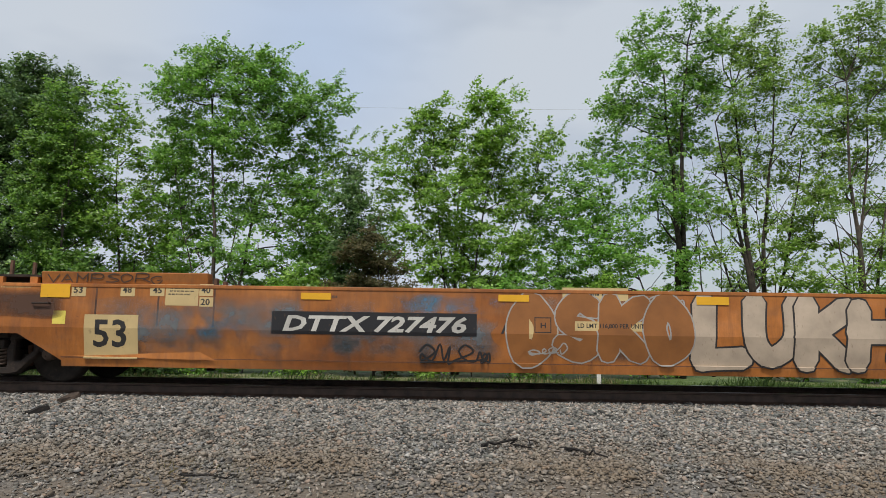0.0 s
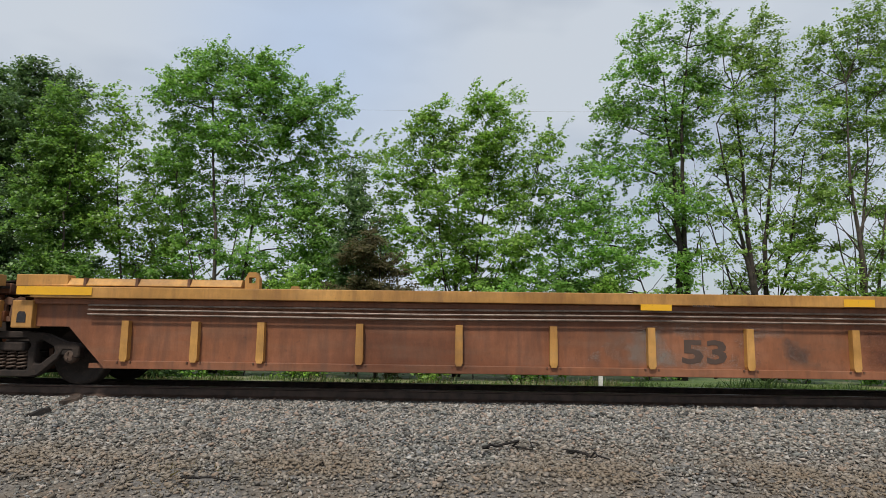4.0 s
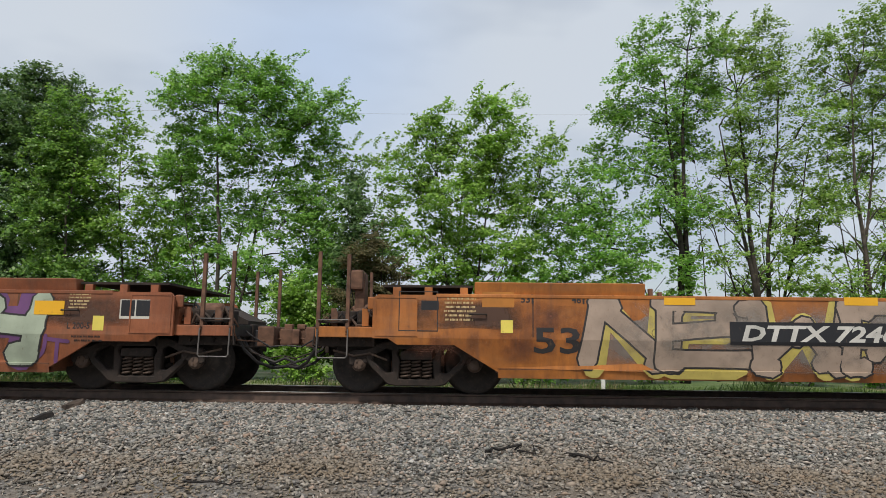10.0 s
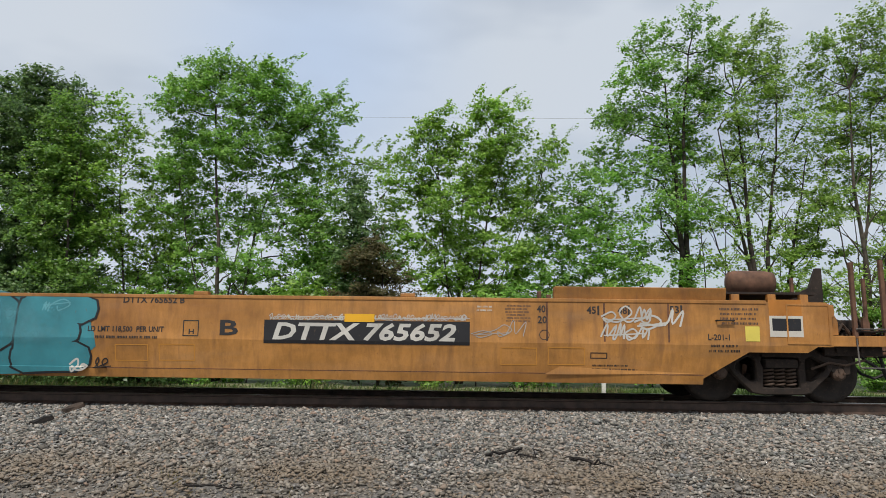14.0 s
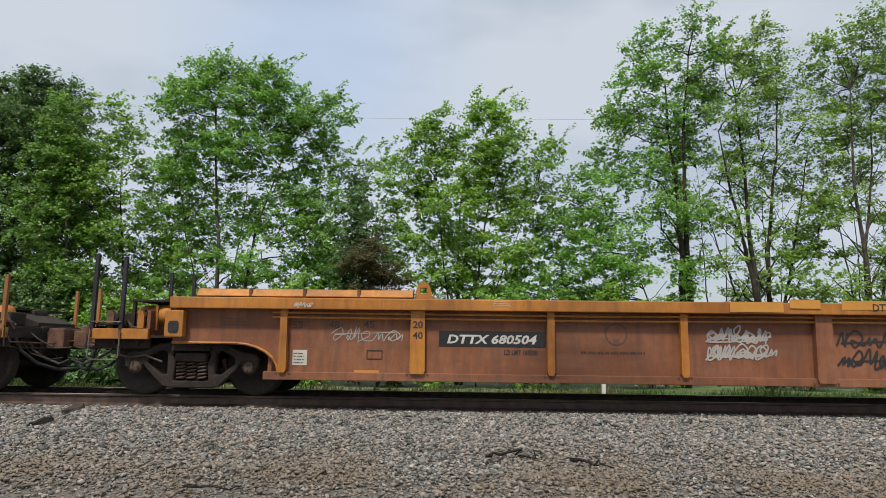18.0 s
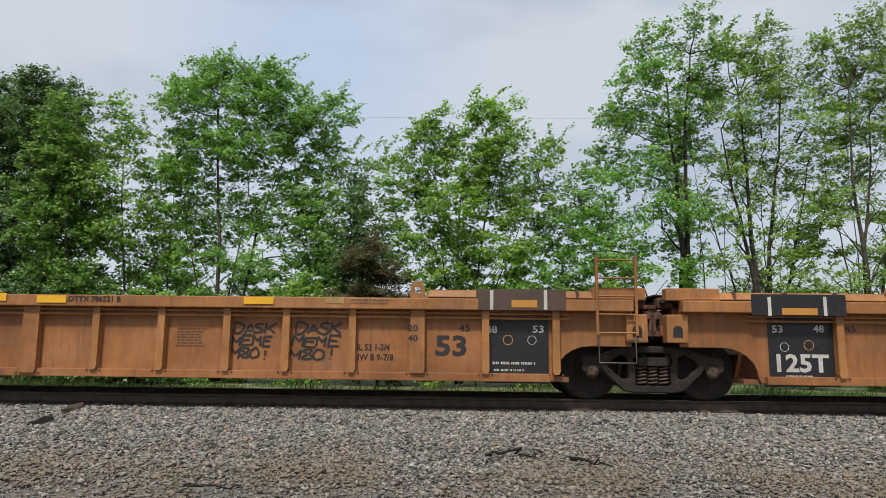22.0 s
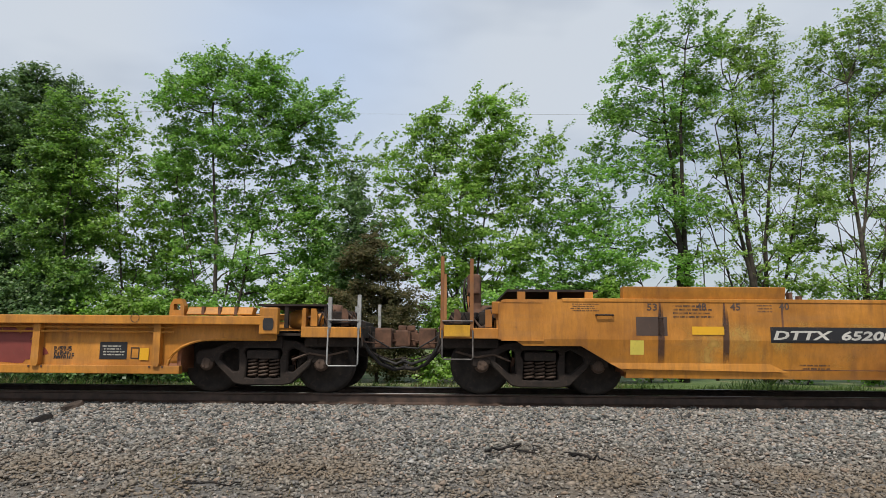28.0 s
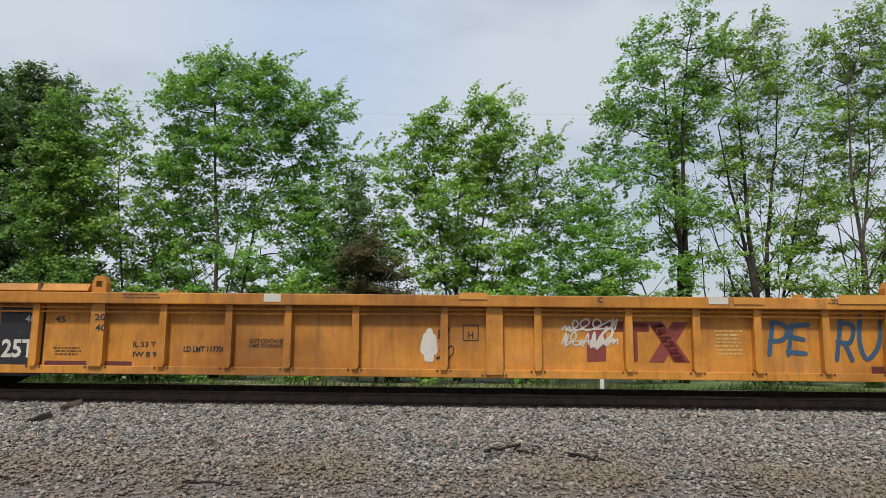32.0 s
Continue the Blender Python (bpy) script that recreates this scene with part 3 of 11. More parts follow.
    if dark_ends:
        for s, kind in ((-1, ends[0]), (1, ends[1])):
            if kind == "joint":
                x0, x1, x2, x3 = (s * (h + e) for e in (-1.62, -1.60, -0.88, -0.54))
                bm = plate([(x0, 0.45), (x2, 0.985), (x3, 0.985), (x3, top - 0.035), (x1, top - 0.035)], -1.4495, -1.4512)
                part("end_panel", bm, BLACKPANEL, car, "black painted end panel")
                a, b = sorted((s * (h - 0.75), s * (h - 1.30)))
                if s < 0:
                    words(car, "125 T", a - 0.02, top - 0.25, b - a + 0.02, 0.17, "white", 0, 0.02, 4)
                    board(car, s * (h - 1.55) - (0.0 if s > 0 else 0.16), 0.86, 0.16, 0.20, "lemon", 4)
                else:
                    board(car, a + 0.10, top - 0.22, 0.44, 0.19, "gold", 4, "reflector")
    if right_truck:
        truck(car, h, wheels[1])
    if left_truck:
        truck(car, -h, wheels[0])
    return car


def end_gear(car, s, h, kind, style, paint, trim, top, guide, dark, posts, rods, tank):
    """What sits over a truck: container guides, deck, draft gear, rails, ladder, hoses. s: which end."""
    def R(e):
        return s * (h + e)

    def X(e):
        # the platform reaches a metre and a half past the truck's centre
        return s * (h + (e if e < 0.5 else 0.5 + (e - 0.5) * 0.72))

    def xbox(e0, e1, y0, y1, z0, z1, bevel=0.0):
        return box(min(X(e0), X(e1)), max(X(e0), X(e1)), y0, y1, z0, z1, bevel)
    inner = -0.88 if kind == "coupler" else -0.5
    ribbed = style not in ("smooth", "low")
    if style == "smooth" and paint is YELLOW and kind == "coupler":
        inner = -1.22
    if dark and kind == "joint":
        inner = -1.05
    if style == "low":
        inner = -0.25
    if ribbed:
        inner = -0.12 if kind == "coupler" else -0.42
    lift = 0.20 if style == "smooth" else 0.14
    for y in (-1, 1):
        y0, y1 = sorted((y * 1.425, y * 1.22))
        bm = xbox(inner - guide, inner, y0, y1, top + 0.02, top + lift, 0.012)
        for v in bm.verts:
            if v.co.z > top + 0.1:
                v.co.y += -y * 0.07 if ribbed else y * 0.035
        g = part("container_guide", bm, trim, car)
        if ribbed:
            for k in (0.25, 0.5, 0.75):
                xk = X(inner - guide * k)
                part("guide_strap", box(xk - 0.02, xk + 0.02, y0 - 0.004, y1 + 0.004, top + 0.021, top + lift + 0.004), RUSTY, g)
        e = inner - guide - 0.16
        if not ribbed:
            for k in (-0.06, 0.08):
                part("guide_post", box(X(e) + k - 0.028, X(e) + k + 0.028, *sorted((y * 1.40, y * 1.30)), top + 0.021, top + (0.13 if k < 0 else 0.08), 0.008), RUSTY, car)
            continue
        bm = plate([(X(e) - 0.11, top), (X(e) + 0.11, top), (X(e) + 0.11, top + 0.16), (X(e) + 0.06, top + 0.26), (X(e) - 0.06, top + 0.26), (X(e) - 0.11, top + 0.16)], y * 1.40, y * 1.26, ([(X(e) - 0.05, top + 0.09), (X(e) + 0.05, top + 0.09), (X(e) + 0.05, top + 0.18), (X(e) - 0.05, top + 0.18)],))
        part("guide_bracket", bm, trim, car)
    # draft sill and cross bearers over the truck
    dk = BLACKPANEL if dark else CASTING
    if kind == "coupler":
        part("draft_sill", box(min(R(-1.3), R(1.80)), max(R(-1.3), R(1.80)), -0.34, 0.34, 0.68, 0.97, 0.02), dk, car)
        part("draft_housing", box(min(R(1.62), R(1.90)), max(R(1.62), R(1.90)), -0.40, 0.40, 0.70, 1.03, 0.03), RUSTY, car)
        part("end_sill", xbox(0.44 if style == "low" else 0.66, 1.93, -1.36, -1.24, 0.92 if style == "low" else 0.86, 1.02, 0.012), trim, car)
        # made-up dark strip behind the step, added to darken the platform's underside
        part("dark_backing", xbox(0.70, 1.90, -1.20, -1.12, 0.72, 0.90, 0.01), CASTING, car)
        part("end_sill", xbox(0.66, 1.93, 1.24, 1.36, 0.86, 1.02, 0.012), trim, car)
        bm = xbox(0.66, 0.74, -1.30, 1.30, 0.88, 1.30, 0.01)
        part("end_wall", bm, paint, car)
        # unseen dark deck, added over the truck to block light from the underside
        part("light_block_deck", xbox(-1.28, 0.64, -1.30, 1.30, 0.885, 0.92), CASTING, car)
        part("body_bolster", xbox(-0.30, 0.30, -1.22, 1.22, 0.69, 0.88, 0.02), CASTING, car)
        bm = xbox(0.9, 1.84, -0.62, 0.62, 0.70, 1.02, 0.03)
        add_box(bm, min(X(1.1), X(1.7)), max(X(1.1), X(1.7)), -1.0, -0.70, 0.84, 1.02, 0.02)
        part("draft_gear", bm, CASTING, car)
        hi = top - 0.12 if style == "smooth" else top + (0.14 if top < 1.3 else -0.05)
        part("sloping_plate", plate([(X(0.75), 1.06), (X(1.84), 1.06), (X(1.84), 1.12), (X(1.05), hi), (X(0.75), hi)], -0.42, 0.62), CASTING, car)
        part("tool_box", xbox(1.10, 1.70, -0.98, -0.60, 1.06, 1.27, 0.02), CASTING, car)
        for yy, low in ((-0.62, 0.50), (-0.15, 0.40)):
            part("air_hose", tube([(R(1.45), yy, 0.86), (R(1.56), yy - 0.02, 0.66), (R(1.78), yy, low + 0.03), (R(2.00), yy, low - 0.05), (R(2.16), yy, low + 0.02)], 0.024, 7), RUBBER, car)
        for k, (e, y, z) in enumerate(((0.82, -1.18, 1.14), (0.98, -1.02, 1.24), (1.12, -1.20, 1.10), (1.30, -0.90, 1.20), (1.46, -1.12, 1.12), (1.62, -0.98, 1.16), (1.78, -1.18, 1.10))):
            dz = 0.12 * math.sin(1.9 * k + 2 * s + h)
            part("platform_pipe", tube([(X(e - 0.16), y, z - 0.06), (X(e - 0.04), y - 0.04, z + dz + 0.05), (X(e + 0.08), y - 0.02, z - 0.4 * dz), (X(e + 0.18), y + 0.03, z - 0.10)], 0.016 + 0.005 * (k % 3), 7), (RUSTY, RUBBER, CAPSTEEL)[k % 3], car)
        for e in (0.90, 1.56):
            bm = plate([(X(e) - 0.05, 1.03), (X(e) + 0.05, 1.03), (X(e) + 0.05, 1.22), (X(e) + 0.02, 1.30), (X(e) - 0.05, 1.30)], -1.26, -1.20)
            part("platform_bracket", bm, (trim, RUSTY)[e > 1], car)
        part("brake_lever", tube([(X(0.45), -1.16, 0.52), (X(0.80), -1.18, 0.62), (X(1.15), -1.16, 0.58), (X(1.6), -1.1, 0.66)], 0.018, 6), CAPSTEEL, car)
        part("draft_key", box(min(X(1.62), X(1.74)), max(X(1.62), X(1.74)), -0.5, 0.5, 0.74, 0.86, 0.02), RUSTY, car)
        part("coupler_carrier", box(min(X(1.60), X(1.92)), max(X(1.60), X(1.92)), -0.28, 0.28, 0.56, 0.70, 0.02), CASTING, car)
        # open grating walkway
        bm = bmesh.new()
        for k in range(13):
            e = 0.80 + 0.088 * k
            add_box(bm, min(X(e), X(e + 0.03)), max(X(e), X(e + 0.03)), -1.22, 1.22, 1.03, 1.055)
        part("walkway_grating", bm, CASTING, car)
        bm = xbox(1.86, 1.93, -1.25, 1.25, 0.86, 1.04, 0.01)
        part("end_beam", bm, dk, car)
        # coupler
        bm = box(min(R(1.55), R(1.98)), max(R(1.55), R(1.98)), -0.12, 0.12, 0.78, 0.95, 0.02)
        add_box(bm, min(R(1.94), R(2.16)), max(R(1.94), R(2.16)), -0.20 if s > 0 else -0.06, 0.06 if s > 0 else 0.20, 0.72, 1.0, 0.03)
        add_box(bm, min(R(2.05), R(2.24)), max(R(2.05), R(2.24)), 0.03 if s > 0 else -0.19, 0.19 if s > 0 else -0.03, 0.73, 0.99, 0.03)
        part("coupler", bm, RUSTY, car)
        part("uncoupling_rod", tube([(R(1.52), -1.30, 0.96), (R(1.56), -1.22, 0.80), (R(1.66), -0.5, 0.78), (R(2.05), -0.1, 0.84)], 0.012, 6), RUSTY, car)
        pts = [(R(1.50), -1.05, 0.88), (R(1.60), -1.00, 0.66), (R(1.76), -0.80, 0.46), (R(1.95), -0.55, 0.36), (R(2.16), -0.36, 0.38)]
        part("brake_hose", tube(pts, 0.026, 8), RUBBER, car)
        part("trainline_cable", tube([(R(1.48), -0.70, 0.98), (R(1.66), -0.68, 0.84), (R(1.90), -0.62, 0.70), (R(2.15), -0.58, 0.72)], 0.014, 6), RUBBER, car)
        part("coupler_pin", box(min(R(1.98), R(2.12)), max(R(1.98), R(2.12)), -0.08, 0.08, 0.99, 1.08, 0.02), RUSTY, car)
        # posts and stirrup at the corner
        tall = top + (0.30 if rods is RODS else 0.62)
        for e, z1 in ((1.26, tall), (1.88, tall + 0.04)):
            for y in (-1.33, 1.33):
                bm = box(X(e) - 0.028, X(e) + 0.028, y - 0.03, y + 0.03, 0.88, z1, 0.006)
                part("corner_post", bm, GOLD if paint is AMBERP and style == "low" and s > 0 and e < 1.5 and y < 0 else posts, car)
        low = 0.44 if rods is RODS else 0.55
        pts = [(X(1.24), -1.38, 0.98), (X(1.24), -1.40, low + 0.03), (X(1.27), -1.40, low), (X(1.85), -1.40, low), (X(1.88), -1.40, low + 0.03), (X(1.88), -1.38, 0.98)]
        part("stirrup_step", tube(pts, 0.012, 6), rods, car)
        pts = [(X(1.24), -1.375, 1.12), (X(1.56), -1.40, 1.12), (X(1.88), -1.375, 1.12)]
        part("grab_iron", tube(pts, 0.011, 6), rods, car)
        if style == "smooth" and (paint is AMBERP or s < 0 and paint is YELLOW):
            part("step_panel", xbox(1.30, 1.84, -1.395, -1.38, 0.89, 1.06), GOLD, car, "bright gold step panel")
        part("step_board", xbox(1.27, 1.86, -1.36, -1.05, 1.075, 1.10), CASTING, car)
        # top plate and brake gear
        if style == "smooth":
            part("roof_plate", xbox(-0.86, 0.52, -1.36, 1.36, top + 0.12, top + 0.155), CASTING, car)
            for e in (-0.72, -0.18, 0.30):
                part("plate_stay", xbox(e - 0.06, e + 0.06, -1.38, -1.30, top - 0.12, top + 0.119, 0.006), paint, car)
            part("side_box", xbox(-0.02, 0.66, -1.4534, -1.4505, top - 0.62, top - 0.02), paint, car)
            bm = bmesh.new()
            a, b = sorted((X(-0.02), X(0.66)))
            for x0, x1, z0, z1 in ((a, b, top - 0.05, top - 0.03), (a, b, top - 0.62, top - 0.60), (a, a + 0.02, top - 0.60, top - 0.05), (b - 0.02, b, top - 0.60, top - 0.05)):
                add_box(bm, x0, x1, -1.462, -1.4536, z0, z1)
            part("box_frame", bm, paint, car)
            part("lamp_bracket", xbox(0.66, 0.84, -1.36, -1.30, top - 0.22, top - 0.03, 0.02), paint, car)
        else:
            if ribbed:
                run = [(R(e), -1.345, z) for e, z in end_outline(style, kind, 0.31, top)[1:-1]]
                part("arch_strip", tube(run, 0.022, 6), trim, car)
                # flat black plate paints the shade inside the pocket; no hole is cut
                bm = plate([(X(0.10), 0.96), (X(0.22), 0.96), (X(0.24), 1.00), (X(0.24), 1.10), (X(0.22), 1.14), (X(0.10), 1.14), (X(0.08), 1.10), (X(0.08), 1.00)], -1.522, -1.527)
                part("pocket_shade_plate", bm, BLACKPANEL, car, "black oval plate painting the shade inside a jacking pocket")
            part("side_box", xbox(-0.18 if not ribbed else 0.02, 0.42 if not ribbed else 0.30, -1.52, -1.38, 0.90, 1.30, 0.02), trim, car)
            if not ribbed:
                for e0, e1 in ((-0.12, 0.10), (0.16, 0.36)):
                    bm = bmesh.new()
                    a, b = sorted((X(e0), X(e1)))
                    for x0, x1, z0, z1 in ((a, b, 1.00, 1.015), (a, b, 1.185, 1.20), (a, a + 0.015, 1.015, 1.185), (b - 0.015, b, 1.015, 1.185)):
                        add_box(bm, x0, x1, -1.527, -1.518, z0, z1)
                    part("box_frame", bm, RUSTY, car)
                part("sight_plate", xbox(-0.08, 0.06, -1.526, -1.519, 1.03, 1.17), BLACKPANEL, car)
                part("grab_iron", tube([(X(-0.62), -1.452, 1.0), (X(-0.62), -1.50, 1.0), (X(-0.34), -1.50, 1.0), (X(-0.34), -1.452, 1.0)], 0.011, 6), RUSTY, car)
            high = top + 0.17 if s > 0 and ribbed else top - 0.06
            part("roof_plate", xbox(-0.1 if s > 0 and ribbed else 0.30, 1.15, -1.2, 1.2, high, high + 0.03), CASTING, car)
            for e in (0.34, 1.12):
                part("plate_stay", xbox(e - 0.03, e + 0.03, -1.18, -1.12, 1.0, high), dk, car)
            bm = bmesh.new()
            add_lathe(bm, [(0.02, -0.34), (0.13, -0.32), (0.155, -0.24), (0.155, 0.24), (0.13, 0.32), (0.02, 0.34)], 18)
            ob = part("brake_reservoir", bm, trim if rods is RODS or trim is AMBERP else CASTING, car, shade=True)
            ob.matrix_basis = pose(X(0.72), -0.95, high - 0.20, 0, 0, 70)
            part("reservoir_strap", xbox(0.60, 0.66, -1.16, -1.10, 1.0, high - 0.06, 0.01), trim, car)
        bm = bmesh.new()
        add_lathe(bm, [(0.02, -0.25), (0.15, -0.24), (0.16, -0.15), (0.16, 0.15), (0.13, 0.22), (0.02, 0.24)], 18)
        ob = part("air_reservoir", bm, trim if s > 0 and style == "ribbed" and trim is AMBERP else RUSTY, car, shade=True)
        ob.matrix_basis = pose(X(1.0), -0.62, 1.24, 0, 0, 90)
        pts = [(X(0.75), -1.15, 1.15), (X(0.95), -1.10, 1.30), (X(1.2), -1.0, 1.12), (X(1.6), -0.95, 1.12), (X(1.85), -0.7, 0.95)]
        part("brake_pipe", tube(pts, 0.018, 6), CASTING, car)
        pts = [(X(1.35), -1.1, 1.1), (X(0.9), -0.9, 1.34), (X(0.5), -0.9, 1.36)]
        part("brake_rod", tube(pts, 0.02, 6), CASTING, car)
        part("brake_cylinder", box(min(X(0.85), X(1.25)), max(X(0.85), X(1.25)), 0.1, 0.5, 1.06, 1.36, 0.05), CASTING, car)
        part("valve_block", box(min(X(0.80), X(1.10)), max(X(0.80), X(1.10)), -1.15, -0.85, 1.06, 1.28, 0.04), CASTING, car)
        part("cut_lever", tube([(X(1.92), -1.34, 1.05), (X(1.97), -1.36, 0.74), (X(2.0), -1.0, 0.70), (R(1.85), -0.4, 0.70)], 0.012, 6), CASTING, car)
        part("striker_plate", box(min(X(1.88), X(1.97)), max(X(1.88), X(1.97)), -0.42, 0.42, 0.60, 1.06, 0.02), CASTING, car)
        part("chain", tube([(R(1.48), -0.9, 0.86), (R(1.66), -0.85, 0.62), (R(1.95), -0.8, 0.52), (R(2.15), -0.78, 0.56)], 0.012, 6), CASTING, car)
        for e in (0.95, 1.45):
            part("cross_pipe", tube([(X(e), -1.25, 0.80), (X(e), 1.25, 0.80)], 0.03, 8), CASTING, car)
        if style == "smooth":
            for e in (-3.55, -2.7, -1.75):
                part("weld_seam", box(X(e) - 0.014, X(e) + 0.014, -1.4518, -1.4495, 0.89, top - 0.04), SEAM_AND_SHADE, car)
            bm = plate([(X(-0.98), 0.52), (X(-3.35), 0.52), (X(-3.6), 0.40), (X(-1.16), 0.43)], -0.0004, -0.0019)
            for v in bm.verts:
                v.co.y += face_y(car, v.co.z)
            part("lower_plate", bm, paint, car)
            part("pull_handle", tube([(X(-1.05), -1.455, 1.22), (X(-1.05), -1.50, 1.22), (X(-0.80), -1.50, 1.22), (X(-0.80), -1.455, 1.22)], 0.014, 6), CASTING, car)
        if tank:
            bm = bmesh.new()
            add_lathe(bm, [(0.02, -0.36), (0.17, -0.33), (0.19, -0.22), (0.19, 0.22), (0.17, 0.33), (0.02, 0.36)], 20)
            ob = part("top_reservoir", bm, RUSTY, car, shade=True)
            ob.matrix_basis = pose(X(-0.30), -0.95, top + 0.33, 0, 0, 90)
            bm = plate([(X(0.25), top + 0.02), (X(1.25), top + 0.02), (X(1.25), top + 0.62), (X(1.12), top + 0.62), (X(0.95), top + 0.30)], -0.55, -0.49)
            part("gusset_plate", bm, CASTING, car)
        if s < 0 and style == "smooth":
            ring = [(0.28 * math.cos(a), 0.0, 0.28 * math.sin(a)) for a in (i * math.pi / 12 for i in range(25))]
            bm = tube(ring, 0.016, 6)
            for k in range(5):
                a = k * 1.2566
                add_tube(bm, [(0, 0.02, 0), (0.28 * math.cos(a), 0, 0.28 * math.sin(a))], 0.009, 5)
            w = part("brake_wheel", bm, dk, car)
            w.matrix_basis = pose(X(1.34), -0.55, top + 0.12, 0, 0, 78)
            bm = box(X(1.14) - 0.08, X(1.14) + 0.08, -0.75, -0.35, 1.04, top + 0.40, 0.02)
            add_box(bm, X(1.14) - 0.14, X(1.14) + 0.06, -0.85, -0.40, top + 0.12, top + 0.44, 0.04)
            part("brake_stand", bm, RUSTY, car)
    else:
        part("draft_sill", xbox(-1.6, -0.02, -0.45, 0.45, 0.70, 1.04, 0.03), dk, car)
        bm = xbox(-0.62, -0.10, -1.25, 1.25, 0.98, 1.14, 0.02)
        add_box(bm, min(X(-0.5), X(-0.3)), max(X(-0.5), X(-0.3)), -1.2, 1.2, 1.14, top - 0.1, 0.02)
        part("end_beam", bm, UMBER if ribbed else dk, car)
        part("corner_bracket", xbox(-0.46, -0.14, -1.44, -1.20, 0.88, 1.30, 0.02) if ribbed else xbox(-0.32, -0.16, -1.28, -1.08, 0.98, 1.26, 0.02), trim if ribbed else RUSTY, car)
        if ribbed:
            # black plate in place of the pocket's shaded hollow
            bm = plate([(X(-0.37), 0.96), (X(-0.23), 0.96), (X(-0.23), 1.08), (X(-0.26), 1.13), (X(-0.34), 1.13), (X(-0.37), 1.08)], -1.441, -1.446)
            part("pocket_shade_plate", bm, BLACKPANEL, car, "black oval plate painting the shade inside a jacking pocket")
            part("release_hook", tube([(X(-0.05), -1.0, 1.36), (X(0.02), -1.02, 1.18), (X(0.10), -1.0, 1.14), (X(0.14), -1.0, 1.26)], 0.03, 7), RUSTY, car)
        part("corner_bracket", xbox(-0.50, -0.12, 1.20, 1.44, 0.98, 1.34, 0.02), trim if ribbed else dk, car)
        part("roof_plate", xbox(-0.55, -0.12, -1.3, 1.3, top - 0.02, top + 0.015), CASTING, car)
        if not dark:
            part("top_box", xbox(-0.95, -0.15, -1.42, -1.2, top + 0.005, top + 0.19, 0.015), trim, car)
        bm = plate([(X(-0.62), top + 0.06), (X(-0.08), top + 0.10), (X(-0.08), top + 0.12), (X(-0.62), top + 0.08)], -1.10, 1.10)
        part("canopy_plate", bm, CASTING, car)
        part("joint_box", xbox(-0.62, -0.14, -0.9, 0.9, 1.10, top - (0.22 if ribbed else 0.06), 0.03), RUSTY if ribbed else CASTING, car)
        for k, (e, y, z) in enumerate(((-0.52, -1.16, 1.30), (-0.40, -0.95, 1.42), (-0.30, -1.20, 1.22), (-0.22, -0.80, 1.36), (-0.12, -1.05, 1.12), (-0.05, -0.90, 1.30))):
            dz = 0.16 * math.sin(2.3 * k + s)
            part("joint_pipe", tube([(X(e - 0.12), y, z - 0.5 * dz), (X(e), y - 0.05, z + dz), (X(e + 0.10), y - 0.03, z - dz), (X(e + 0.16), y, z - 0.22)], 0.020 + 0.006 * (k % 3), 7), (RUSTY, RUBBER, SEAM_AND_SHADE)[k % 3], car)
        bm = plate([(X(-0.16), 0.98), (X(0.02), 0.98), (X(0.06), 1.08), (X(0.02), 1.32), (X(-0.10), 1.36), (X(-0.16), 1.30)], -1.20, -1.14, ([(X(-0.11), 1.06), (X(-0.02), 1.06), (X(-0.02), 1.24), (X(-0.11), 1.24)],))
        part("jacking_loop", bm, RUSTY, car, "rusty steel jacking loop")
        part("joint_tray", xbox(-0.55, 0.02, -1.05, -0.75, 1.40, 1.46, 0.01), SEAM_AND_SHADE, car)
        part("joint_valve", xbox(-0.34, -0.10, -1.15, -0.92, top - 0.10, top + 0.07, 0.03), SEAM_AND_SHADE, car)
        part("joint_hose", tube([(X(-0.4), -1.0, 1.30), (X(-0.15), -1.05, 1.18), (X(0.02), -1.0, 1.24)], 0.02, 7), RUBBER, car)
        if s > 0:
            bm = bmesh.new()
            add_lathe(bm, [(0.30, -0.12), (0.34, -0.08), (0.34, 0.10), (0.24, 0.16)], 20)
            ob = part("articulation_joint", bm, CASTING, car, shade=True)
            ob.matrix_basis = pose(X(0.0), 0, 0.92, 90, 0, 0)
            # ladder
            e0, e1 = (-1.10, -0.54) if dark else (-0.90, -0.32)
            for e in (e0, e1):
                part("ladder_rail", box(X(e) - 0.02, X(e) + 0.02, -1.53, -1.48, 0.98, top + 0.66, 0.006), posts, car)
            for k in range(5):
                z = 1.02 + 0.27 * k
                part("ladder_rung", tube([(X(e0), -1.51, z), (X(e1), -1.51, z)], 0.013, 6), posts, car)
            pts = [(X(e0 + 0.02), -1.50, 0.98), (X(e0 + 0.02), -1.50, 0.58), (X(e1 - 0.02), -1.50, 0.58), (X(e1 - 0.02), -1.50, 0.98)]
            part("stirrup_step", tube(pts, 0.011, 6), rods, car)
        pts = [(X(-0.55), -0.7, 1.16), (X(-0.25), -0.75, 1.26), (X(0.0), -0.7, 1.12)]
        part("brake_hose", tube(pts, 0.024, 8), RUBBER, car)
        pts = [(X(-1.0), -1.2, 1.2), (X(-0.6), -1.1, 1.22), (X(-0.2), -0.9, 1.08)]
        part("brake_pipe", tube(pts, 0.018, 6), rods, car)




